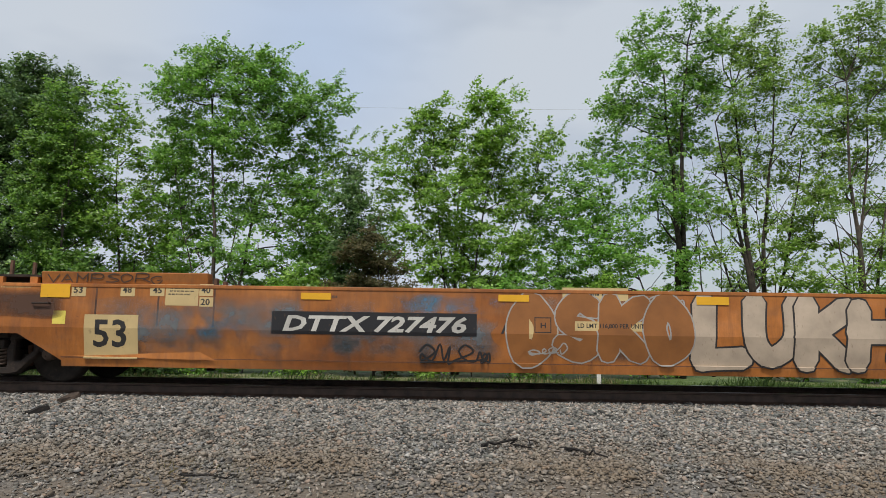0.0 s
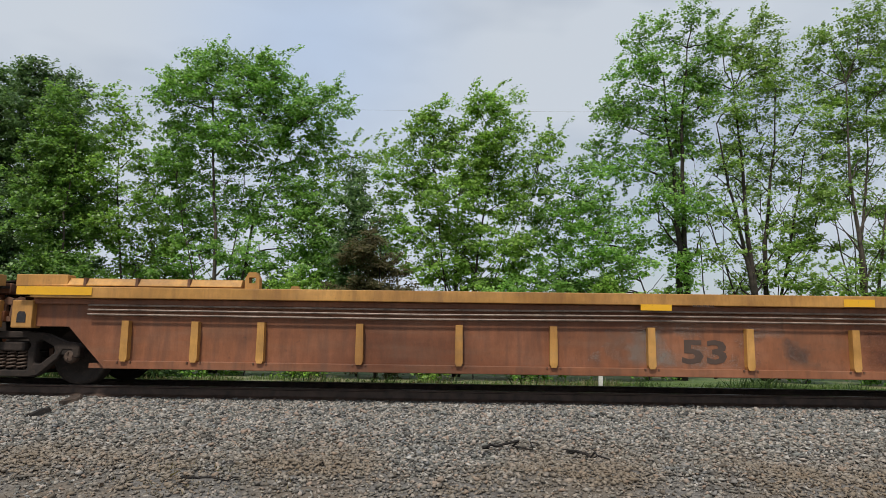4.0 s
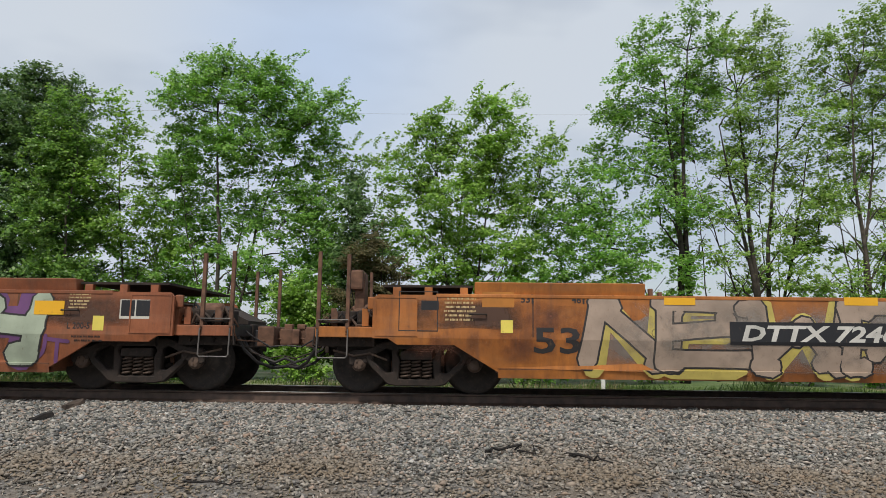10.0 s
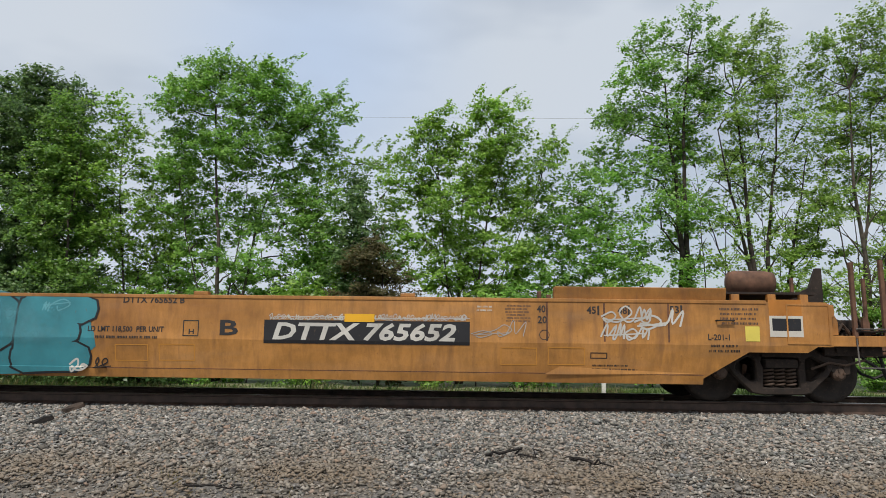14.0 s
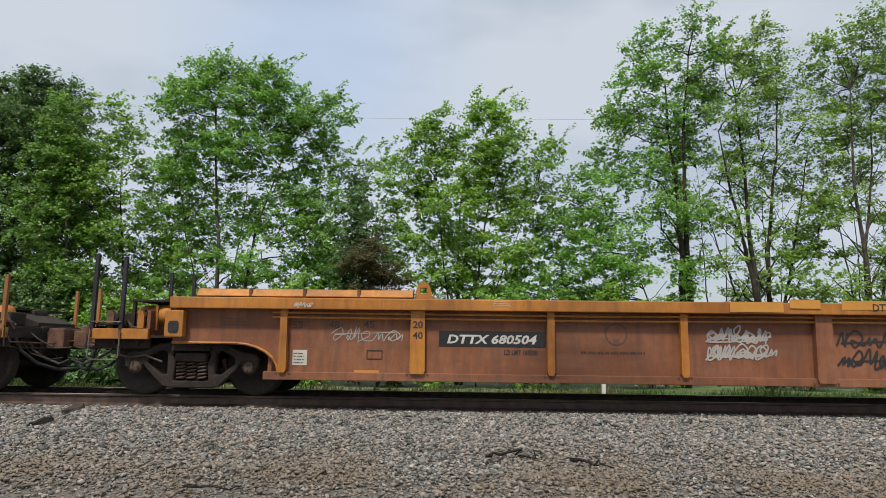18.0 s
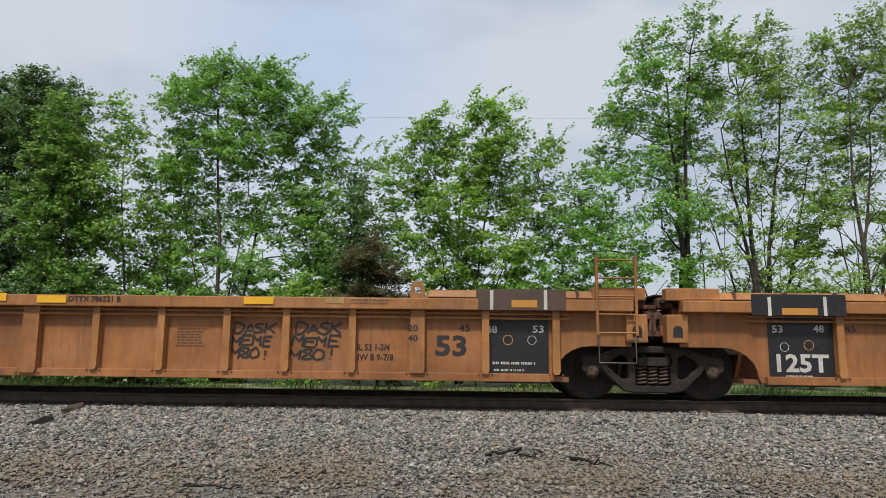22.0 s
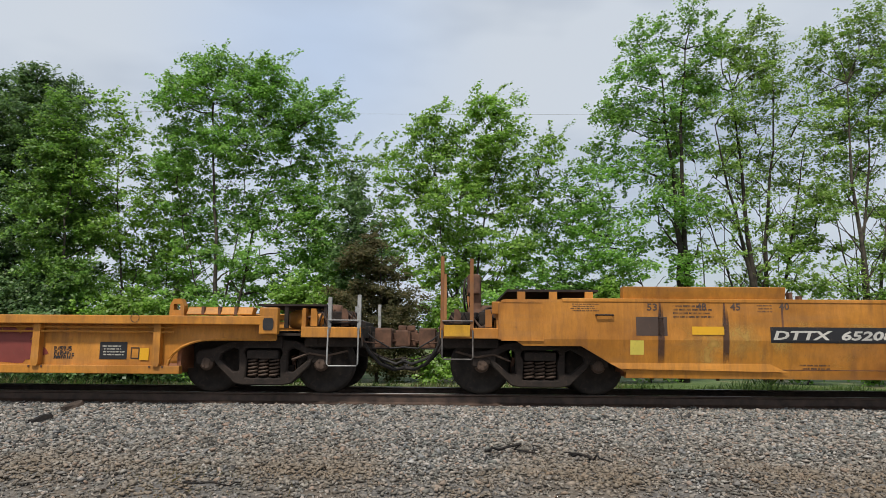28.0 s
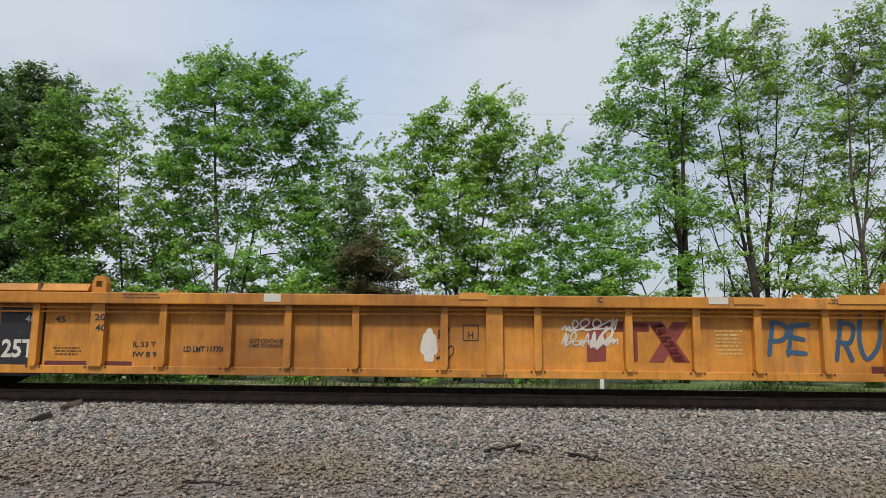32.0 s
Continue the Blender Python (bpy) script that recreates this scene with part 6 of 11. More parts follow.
    board(c, -6.68, 1.36, 0.46, 0.11, "gold", layer=7, name='reflector')
    fine_print(c, -6.60, 1.23, 0.25, 0.09, 3, "black")
    c = CARS["d3"]
    words(c, "LD LMT 176,100 PER UNIT", -2.53, 0.56, 1.52, 0.10, "ghost")
    ring_mark(c, -0.71, 0.70, 0.153, "ghost")
    words(c, "H", -0.75, 0.58, 0.08, 0.08, "ghost")
    words(c, "DTTX", -5.34, 0.44, 0.74, 0.21, "white", lean=0.2, bold=0.032)
    words(c, "725269", -4.41, 0.45, 0.92, 0.21, "white", lean=0.2, bold=0.032)
    board(c, -5.40, 0.40, 0.80, 0.27, "board", layer=1)
    board(c, -4.44, 0.42, 1.00, 0.27, "board", layer=1)
    words(c, "53", 0.21, 0.46, 0.63, 0.40, "ghost", bold=0.03)
    scrawl(c, 1.65, 0.59, 0.44, 0.25, 4, "white", 0.014, 53)
    scrawl(c, -6.72, 0.55, 0.54, 0.27, 5, "white", 0.014, 54)
    scrawl(c, -3.36, 0.68, 0.14, 0.15, 2, "white", 0.014, 55)
    words(c, "B", -5.84, 0.71, 0.07, 0.09, "black")
    board(c, -3.30, 1.34, 0.45, 0.10, "gold", layer=7, name='reflector')
    board(c, -0.35, 1.27, 0.45, 0.10, "gold", layer=7, name='reflector')
    board(c, -5.40, 1.14, 0.47, 0.28, "board")
    board(c, -4.84, 1.15, 0.39, 0.30, "board")
    board(c, -5.24, 1.21, 0.52, 0.14, "cream", layer=4)
    fine_print(c, -4.04, 1.27, 0.46, 0.08, 2, "ghost")
    fine_print(c, -2.61, 1.27, 0.68, 0.12, 2, "black")
    words(c, "20", -6.13, 1.21, 0.21, 0.11, "ghost")
    fine_print(c, -0.88, 1.39, 0.36, 0.07, 1, "black")
    board(c, -7.96, 0.60, 0.90, 0.07, "cream")
    fine_print(c, -7.77, 0.31, 0.53, 0.08, 2, "cream")
    board(c, -8.38, 0.66, 0.16, 0.17, "cream")
    words(c, "8", -7.60, 0.68, 0.08, 0.08, "white")
    board(c, -6.77, 1.35, 0.46, 0.12, "gold", layer=7, name='reflector')
    fine_print(c, -8.96, 1.26, 0.45, 0.13, 3, "cream")
    words(c, "53", -8.23, 1.26, 0.17, 0.10, "ghost")
    words(c, "48", -7.49, 1.27, 0.17, 0.10, "ghost")
    words(c, "45", -7.03, 1.28, 0.17, 0.10, "ghost")
    c = CARS["e1"]
    board(c, 1.95, 0.81, 3.00, 0.35, "board", name='number_board', layer=3)
    words(c, "DTTX 724688", 2.12, 0.86, 2.72, 0.27, "white", lean=0.22, layer=4, bold=0.032)
    words(c, "A", 1.36, 0.86, 0.26, 0.23, "black")
    board(c, -0.11, 1.25, 0.46, 0.12, "amber", name='reflector')
    board(c, 3.16, 1.38, 0.45, 0.14, "amber", name='reflector')
    board(c, 5.41, 1.41, 0.44, 0.13, "amber", name='reflector')
    tag(c, "XGWARIORO", -8.3, 1.53, 2.1, 0.17, "black", 0.03, 58, lean=0.5, swing=0.12)
    words(c, "DTTX 724681 A", -0.32, 1.38, 0.91, 0.09, "black")
    ring_mark(c, 0.93, 0.97, 0.144, "ghost")
    words(c, "40", 5.90, 1.39, 0.14, 0.11, "black")
    words(c, "20", 5.90, 1.24, 0.14, 0.11, "black")
    words(c, "45", 6.66, 1.39, 0.14, 0.11, "black")
    board(c, 6.82, 1.38, 0.03, 0.14, "black", name='tick_mark', layer=2)
    words(c, "48", 7.11, 1.39, 0.14, 0.11, "black")
    board(c, 7.27, 1.38, 0.03, 0.14, "black", name='tick_mark', layer=2)
    words(c, "53", 7.89, 1.40, 0.14, 0.11, "black")
    board(c, 8.05, 1.39, 0.03, 0.14, "black", name='tick_mark', layer=2)
    board(c, 8.04, 1.33, 0.51, 0.24, "orange", layer=2)
    fine_print(c, 6.23, 1.29, 0.28, 0.23, 5, "ghost")
    fine_print(c, 2.78, 1.36, 0.29, 0.12, 3, "paper")
    tag(c, "GWARIOR", 1.19, 0.33, 1.64, 0.48, "soot", 0.045, 61)
    tag(c, "GWAR", 4.95, 0.46, 2.75, 0.95, "soot", 0.055, 62, lean=0.2)
    scrawl(c, 3.98, 1.23, 1.53, 0.30, 6, "soot", 0.03, 63)
    scrawl(c, -0.74, 0.91, 1.26, 0.40, 5, "silver", 0.018, 64)
    words(c, "LD LMT 178,490 PER UNIT", -0.60, 0.94, 1.15, 0.09, "ghost")
    fine_print(c, 8.50, 1.19, 0.67, 0.31, 4, "cream")
    words(c, "L 200-5", 8.59, 0.93, 0.35, 0.10, "black")
    fine_print(c, 8.66, 0.75, 0.41, 0.13, 2, "black")
    board(c, 8.99, 0.93, 0.18, 0.21, "lemon", layer=2)
    board(c, 9.34, 1.09, 0.47, 0.31, "paper", layer=3)
    board(c, 9.36, 1.14, 0.22, 0.24, "board", layer=4)
    board(c, 9.59, 1.15, 0.22, 0.24, "board", layer=4)
    board(c, 8.17, 0.67, 0.24, 0.22, "amber", layer=2)
    board(c, 7.94, 0.87, 0.18, 0.22, "amber", layer=2)
    ring_mark(c, 6.04, 1.01, 0.076, "black")
    haze(c, 0.51, 0.30, 7.60, 0.83, "rust", seed=3)
    haze(c, -3.00, 0.73, 4.34, 0.68, "bleach", seed=6)
    fine_print(c, 6.13, 0.50, 0.61, 0.12, 2, "cream")
    board(c, 6.11, 0.64, 0.22, 0.08, "amber")
    words(c, "53", -7.56, 0.57, 0.72, 0.45, "black", bold=0.026)
    throw(c, "VEOKE", -5.63, 0.42, 4.18, 1.05, 0.22, "rustfill", "sky", 0.026, 65, lean=0.1, swing=0.07, flare=0.3, spur=0.15)
    board(c, -7.69, 1.15, 0.44, 0.24, "amber", name='reflector')
    board(c, -5.64, 1.38, 0.46, 0.11, "amber", name='reflector')
    board(c, -2.90, 1.40, 0.46, 0.11, "amber", name='reflector')
    fine_print(c, -3.90, 1.40, 0.27, 0.11, 3, "paper")
    board(c, -7.82, 1.31, 0.02, 0.17, "black", name='tick_mark')
    words(c, "53", -7.79, 1.36, 0.15, 0.10, "black")
    board(c, -7.07, 1.32, 0.02, 0.17, "black", name='tick_mark')
    words(c, "48", -7.04, 1.37, 0.15, 0.10, "black")
    board(c, -6.62, 1.32, 0.02, 0.17, "black", name='tick_mark')
    words(c, "45", -6.59, 1.37, 0.15, 0.10, "black")
    words(c, "40", -5.86, 1.38, 0.15, 0.10, "black")
    words(c, "20", -5.85, 1.23, 0.15, 0.11, "black")
    ring_mark(c, -5.81, 0.98, 0.068, "black")
    board(c, -6.58, 0.56, 0.50, 0.25, "amber")
    fine_print(c, -6.56, 0.58, 0.45, 0.20, 4, "black", layer=3)
    fine_print(c, -6.36, 1.29, 0.31, 0.17, 4, "ghost")
    words(c, "GW67C", -3.34, 1.40, 0.34, 0.09, "black")
    frame_mark(c, -5.53, 0.44, 0.47, 0.36, "soot")
    frame_mark(c, -0.69, 0.41, 1.67, 0.22, "soot")
    haze(c, -7.89, 0.38, 5.51, 0.75, "bleach", seed=9)
    haze(c, -2.37, 0.52, 3.33, 0.83, "bleach", seed=11)
    c = CARS["e2"]
    haze(c, 1.3, 0.30, 6.0, 1.2, "mist", seed=71)
    throw(c, "KASHD", 1.54, 0.29, 5.25, 1.25, 0.29, "fawn", "soot", 0.032, 71, lean=0.08, swing=0.05, flare=0.35, spur=0.16, over=1.2)
    haze(c, 1.3, 0.30, 6.2, 1.2, "frost", seed=72, layer=10)
    haze(c, 1.4, 0.25, 5.8, 1.3, "pearl", seed=77, layer=11)
    for i, word in enumerate(("ACAP", "ELP", "NTTA")):
        tag(c, word, 2.45 + 1.45 * i, 0.32, 0.48, 0.18, "black", 0.024, 74 + i)
    board(c, 2.58, 1.40, 0.46, 0.11, "amber", name='reflector')
    board(c, 5.46, 1.38, 0.45, 0.13, "amber", name='reflector')
    fine_print(c, 2.24, 1.35, 0.30, 0.12, 3, "paper")
    scrawl(c, 1.63, 1.32, 0.52, 0.21, 4, "soot", 0.02, 72)
    tag(c, "XGWARO", 6.75, 0.34, 1.35, 0.30, "soot", 0.03, 73, layer=11.5, swing=0.14, lean=0.35)
    scrawl(c, 2.36, 0.27, 3.47, 0.18, 9, "black", 0.025, 74)
    words(c, "53", 7.89, 1.39, 0.14, 0.09, "black")
    board(c, 8.04, 1.34, 0.03, 0.16, "black", name='tick_mark')
    fine_print(c, 7.38, 0.96, 0.59, 0.21, 4, "cream")
    tag(c, "T", 7.02, 1.05, 0.34, 0.40, "soot", 0.07, 75, layer=11.5)
    tag(c, "DOLO", 7.36, 1.12, 0.70, 0.26, "grey", 0.022, 78, layer=11.5)
    haze(c, 6.80, 0.66, 0.55, 0.45, "pearl", seed=79, layer=4)
    fine_print(c, 7.38, 0.57, 0.59, 0.14, 2, "cream")
    board(c, 8.13, 1.29, 0.42, 0.19, "orange", layer=3)
    tag(c, "KATAKAGTOHK", 5.75, 1.53, 2.2, 0.17, "black", 0.03, 76, lean=0.4, swing=0.12)
    board(c, -1.15, 0.74, 2.57, 0.55, "board", layer=1, name='number_board')
    trade_mark(c, -0.94, 0.81, 2.13, 0.39, "paper", layer=3)
    words(c, "C", -2.91, 0.86, 0.19, 0.22, "black")
    board(c, -5.63, 1.42, 0.46, 0.12, "amber", name='reflector')
    board(c, -3.23, 1.42, 0.44, 0.12, "amber", name='reflector')
    board(c, -0.13, 1.27, 0.45, 0.10, "amber", name='reflector')
    fine_print(c, -3.55, 1.40, 0.27, 0.12, 3, "paper")
    words(c, "DTTX 724688 C", -0.35, 1.40, 0.91, 0.09, "black")
    haze(c, -7.5, 0.30, 3.6, 1.15, "veil", seed=3, layer=2)
    haze(c, -6.75, 0.95, 1.6, 0.58, "veil", seed=4, layer=2.5)
    for k in range(4):
        bm = bmesh.new()
        ribbon(bm, [(-6.5 + 0.55 * k, 1.42), (-6.25 + 0.6 * k, 1.0), (-5.7 + 0.62 * k, 0.72), (-5.5 + 0.62 * k, 0.34)], 0.022, 0.0)
        settle(c, "tag_stroke", bm, "ghost", 3)
    haze(c, -4.8, 0.80, 1.15, 0.72, "veil", seed=5, layer=1)
    throw(c, "III", -4.63, 0.88, 0.86, 0.64, 0.16, "ash", "ghost", 0.012, 78, lean=-0.1)
    throw(c, "OO", -5.89, 1.12, 1.03, 0.43, 0.1, "ash", "ghost", 0.02, 79)
    words(c, "53", -7.57, 0.56, 0.47, 0.43, "ghost", bold=0.02)
    scrawl(c, -2.80, 1.24, 1.53, 0.27, 8, "soot", 0.03, 81)
    words(c, "48", -7.07, 1.35, 0.15, 0.11, "black")
    board(c, -6.91, 1.34, 0.03, 0.15, "black", name='tick_mark', layer=2)
    words(c, "53", -7.79, 1.35, 0.13, 0.10, "black")
    ring_mark(c, -5.79, 0.96, 0.068, "black")
    frame_mark(c, -0.71, 0.40, 1.66, 0.21, "soot")
    frame_mark(c, -5.52, 0.38, 0.50, 0.19, "soot")
    haze(c, -2.45, 0.74, 1.27, 0.42, "bleach", seed=3)
    haze(c, -3.97, 0.40, 3.38, 0.75, "bleach", seed=4)
    board(c, -7.88, 1.16, 0.59, 0.19, "amber", name='reflector')
    fine_print(c, -8.08, 1.37, 0.13, 0.11, 1, "black")
    c = CARS["e3"]
    haze(c, -10.6, 0.95, 2.6, 0.62, "grime", seed=98, layer=0.5)
    throw(c, "CHAMEL", 0.41, 0.35, 4.60, 1.17, 0.31, "ash", "soot", 0.012, 91, halo="sky", lean=0.0, over=1.12, flare=0.2)
    haze(c, 3.80, 0.36, 1.9, 0.75, "slate", seed=4, layer=1)
    haze(c, 5.05, 0.80, 1.2, 0.75, "slate", seed=6, layer=1)
    haze(c, 5.15, 0.90, 0.9, 0.5, "pearl", seed=7, layer=3)
    haze(c, -7.1, 0.33, 7.6, 1.2, "mist", seed=92)
    throw(c, "NEWRBE", -7.0, 0.36, 7.3, 1.18, 0.25, "ash", "soot", 0.030, 92, halo="sun", glow=0.06, lean=0.12, swing=0.08, flare=0.3, spur=0.2, over=1.2)
    haze(c, -7.2, 0.32, 7.8, 1.2, "dust", seed=96, layer=9)
    board(c, -4.93, 0.81, 3.03, 0.34, "board", name='number_board', layer=12)
    words(c, "DTTX 724688", -4.76, 0.86, 2.75, 0.25, "white", lean=0.22, layer=13, bold=0.032)
    board(c, -5.88, 1.39, 0.46, 0.11, "gold", layer=7, name='reflector')
    board(c, -3.23, 1.41, 0.49, 0.12, "gold", layer=7, name='reflector')
    board(c, -0.35, 1.27, 0.46, 0.14, "gold", layer=7, name='reflector')
    board(c, 2.63, 1.41, 0.49, 0.11, "gold", layer=7, name='reflector')
    board(c, 5.36, 1.40, 0.45, 0.10, "gold", layer=7, name='reflector')
    fine_print(c, 1.56, 1.37, 0.29, 0.13, 3, "paper", layer=6)
    ring_mark(c, 5.96, 0.97, 0.068, "black")
    ring_mark(c, -6.01, 0.97, 0.068, "black")
    words(c, "45", 6.62, 1.39, 0.15, 0.11, "black")
    board(c, 6.78, 1.37, 0.03, 0.14, "black", name='tick_mark', layer=2)
    words(c, "48", 7.04, 1.39, 0.15, 0.11, "black")
    board(c, 7.21, 1.38, 0.03, 0.14, "black", name='tick_mark', layer=2)
    words(c, "53", 7.84, 1.40, 0.15, 0.11, "black")
    board(c, 8.00, 1.38, 0.03, 0.14, "black", name='tick_mark', layer=2)
    words(c, "40", 5.88, 1.43, 0.13, 0.10, "black")
    scrawl(c, 6.37, 0.55, 1.3, 0.80, 3, "ghost", 0.03, 95)
    tag(c, "2019", 6.05, 0.36, 0.42, 0.26, "soot", 0.03, 96)
    fine_print(c, 7.26, 0.91, 0.55, 0.25, 4, "cream")
    board(c, 8.07, 1.29, 0.46, 0.22, "gold", layer=3)
    fine_print(c, 7.31, 0.45, 0.59, 0.21, 3, "cream")
    haze(c, 6.11, 0.40, 1.96, 1.09, "bleach", seed=4)
    words(c, "53", -7.82, 0.65, 0.69, 0.39, "soot", bold=0.02)
    board(c, -8.59, 1.33, 0.48, 0.23, "orange", layer=2)
    fine_print(c, -9.16, 1.11, 0.55, 0.38, 6, "cream")
    board(c, -8.31, 0.95, 0.18, 0.19, "lemon", layer=2)
    words(c, "53", -8.01, 1.40, 0.14, 0.11, "black")
    board(c, -7.85, 1.39, 0.03, 0.14, "black", name='tick_mark', layer=2)
    words(c, "48", -7.25, 1.40, 0.14, 0.11, "black")
    board(c, -7.09, 1.39, 0.03, 0.14, "black", name='tick_mark', layer=2)
    words(c, "45", -6.81, 1.41, 0.14, 0.11, "black")
    board(c, -6.65, 1.39, 0.03, 0.14, "black", name='tick_mark', layer=2)
    frame_mark(c, -9.84, 0.96, 0.59, 0.60, "soot")
    board(c, -9.50, 1.28, 0.26, 0.14, "board")
    haze(c, -9.88, 0.45, 2.86, 1.09, "rust", seed=4)
    c = CARS["f1"]
    haze(c, 8.1, 0.95, 2.6, 0.62, "grime", seed=99, layer=0.5)
    haze(c, -3.5, 0.30, 6.0, 1.2, "wash", seed=101)
    throw(c, "WASOE", -3.05, 0.30, 5.25, 1.23, 0.25, "ink", "paper", 0.07, 101, lean=0.15, swing=0.06, flare=0.35, spur=0.16, over=1.2)
    blob(c, 1.88, 0.38, 1.36, 1.14, "brick", seed=3, layer=0, ragged=0.1)
    words(c, "DTTX 723768", 2.14, 0.83, 2.62, 0.28, "white", lean=0.2, bold=0.032, layer=8)
    haze(c, 4.0, 0.36, 4.6, 1.2, "rust", seed=102)
    throw(c, "TKSH", 4.47, 0.40, 3.73, 1.17, 0.29, "mint", "soot", 0.03, 102, halo="purple", lean=0.2, swing=0.06, flare=0.3, spur=0.2, over=1.2)
    board(c, 1.57, 1.05, 0.45, 0.11, "gold", layer=7, name='reflector')
    board(c, 5.01, 1.03, 0.46, 0.11, "gold", layer=7, name='reflector')
    board(c, 6.39, 0.94, 0.49, 0.12, "gold", layer=7, name='reflector')
    board(c, -1.59, 1.04, 0.46, 0.11, "gold", layer=7, name='reflector')
    board(c, 8.13, 1.15, 0.46, 0.21, "gold", layer=7, name='reflector')
    tag(c, "2018", 2.33, 1.32, 0.45, 0.2, "white", 0.028, 103)
    scrawl(c, 3.06, 1.27, 1.37, 0.21, 7, "cream", 0.015, 104)
    scrawl(c, 2.35, 0.35, 0.56, 0.36, 4, "white", 0.02, 105)
    tag(c, "GU", 3.77, 0.36, 0.67, 0.40, "purple", 0.075, 106)
    tag(c, "UT", 7.95, 0.45, 0.74, 0.37, "purple", 0.06, 107)
    fine_print(c, 8.64, 1.24, 0.38, 0.25, 5, "cream")
    board(c, 9.04, 0.92, 0.17, 0.22, "lemon", layer=2)
    words(c, "L 200-5", 8.65, 0.94, 0.35, 0.10, "black")
    fine_print(c, 8.72, 0.74, 0.51, 0.12, 2, "black")
    board(c, 9.44, 1.10, 0.46, 0.29, "paper", layer=3)
    board(c, 9.46, 1.14, 0.21, 0.24, "board", layer=4)
    board(c, 9.69, 1.14, 0.21, 0.24, "board", layer=4)
    words(c, "53", -7.88, 0.58, 0.73, 0.44, "black", bold=0.025)
    board(c, -7.94, 1.04, 0.45, 0.19, "gold", layer=7, name='reflector')
    board(c, -5.86, 1.11, 0.44, 0.12, "gold", layer=7, name='reflector')
    board(c, -3.66, 1.13, 0.46, 0.12, "gold", layer=7, name='reflector')
    fine_print(c, -5.77, 1.40, 0.27, 0.10, 3, "cream")
    words(c, "53", -7.90, 1.37, 0.15, 0.10, "black")
    board(c, -7.93, 1.33, 0.02, 0.15, "black", name='tick_mark')
    words(c, "48", -7.15, 1.37, 0.15, 0.10, "black")
    board(c, -7.18, 1.34, 0.02, 0.15, "black", name='tick_mark')
    words(c, "45", -6.71, 1.38, 0.15, 0.10, "black")
    board(c, -6.74, 1.34, 0.02, 0.15, "black", name='tick_mark')
    words(c, "40", -5.94, 1.39, 0.15, 0.10, "black")
    board(c, -5.98, 1.35, 0.02, 0.15, "black", name='tick_mark')
    words(c, "20", -5.94, 1.24, 0.14, 0.10, "black")
    scrawl(c, -7.23, 0.96, 0.62, 0.38, 4, "white", 0.025, 111)
    scrawl(c, -6.53, 0.97, 0.47, 0.34, 5, "silver", 0.015, 112)
    scrawl(c, -5.84, 0.77, 0.85, 0.42, 6, "white", 0.035, 113)
    scrawl(c, -4.60, 0.33, 0.71, 0.41, 5, "white", 0.025, 114)
    scrawl(c, -4.99, 1.03, 0.68, 0.34, 4, "amber", 0.012, 115)
    scrawl(c, -4.27, 0.83, 0.67, 0.25, 3, "soot", 0.02, 116)
    frame_mark(c, -5.67, 0.45, 0.51, 0.18, "soot")
    fine_print(c, -6.85, 0.59, 0.34, 0.25, 4, "amber")
    scrawl(c, -8.20, 1.55, 2.07, 0.24, 9, "soot", 0.03, 117)
    ring_mark(c, -5.95, 0.97, 0.068, "cream")
    haze(c, -7.96, 0.43, 4.25, 0.75, "rust", seed=8)
    c = CARS["f2"]
    throw(c, "SEKSEN", 1.40, 0.28, 4.35, 1.27, 0.185, "ink", "paper", 0.055, 121, lean=0.08, swing=0.08, drip=2, flare=0.3, spur=0.2, over=1.25)
    tag(c, "2018", 5.80, 0.41, 0.50, 0.30, "soot", 0.03, 122)
    scrawl(c, 6.35, 0.55, 1.01, 0.37, 5, "green", 0.04, 123)
    board(c, 1.54, 1.03, 0.45, 0.10, "gold", layer=7, name='reflector')
    board(c, 3.38, 1.09, 0.45, 0.10, "gold", layer=7, name='reflector')
    board(c, 5.62, 1.10, 0.45, 0.12, "gold", layer=7, name='reflector')
    board(c, 7.27, 1.18, 0.45, 0.18, "gold", layer=7, name='reflector')
    words(c, "53", 7.72, 1.39, 0.13, 0.10, "black")
    board(c, 7.88, 1.36, 0.03, 0.15, "black", name='tick_mark')
    words(c, "45", 6.51, 1.37, 0.14, 0.11, "black")
    board(c, 6.67, 1.36, 0.03, 0.14, "black", name='tick_mark', layer=2)
    words(c, "48", 6.96, 1.37, 0.14, 0.11, "black")
    board(c, 7.12, 1.35, 0.03, 0.14, "black", name='tick_mark', layer=2)
    words(c, "20", 5.76, 1.23, 0.14, 0.10, "black")
    scrawl(c, 6.64, 0.92, 0.38, 0.38, 3, "white", 0.02, 124)
    fine_print(c, 7.20, 0.89, 0.53, 0.29, 4, "amber")
    fine_print(c, 7.10, 0.56, 0.83, 0.17, 3, "amber")
    ring_mark(c, 5.87, 0.99, 0.068, "cream")
    throw(c, "SHONTZ", -5.59, 0.49, 3.90, 1.05, 0.165, "lime", "soot", 0.035, 125, lean=0.02, swing=0.09, drip=1, flare=0.3, spur=0.2, over=1.25)
    board(c, -4.53, 1.03, 0.44, 0.11, "gold", layer=7, name='reflector')
    board(c, -1.66, 1.04, 0.45, 0.11, "gold", layer=7, name='reflector')
    board(c, -1.21, 0.76, 2.46, 0.57, "board", layer=1, name='number_board')
    trade_mark(c, -1.02, 0.82, 2.19, 0.42, "paper", layer=3)
    words(c, "C", -1.61, 0.75, 0.22, 0.22, "paper", bold=0.03)
    words(c, "DTTX 723768 C", -0.40, 1.41, 0.97, 0.08, "cream")
    tag(c, "SHOT", -1.75, 1.37, 0.6, 0.17, "paper", 0.03, 126)
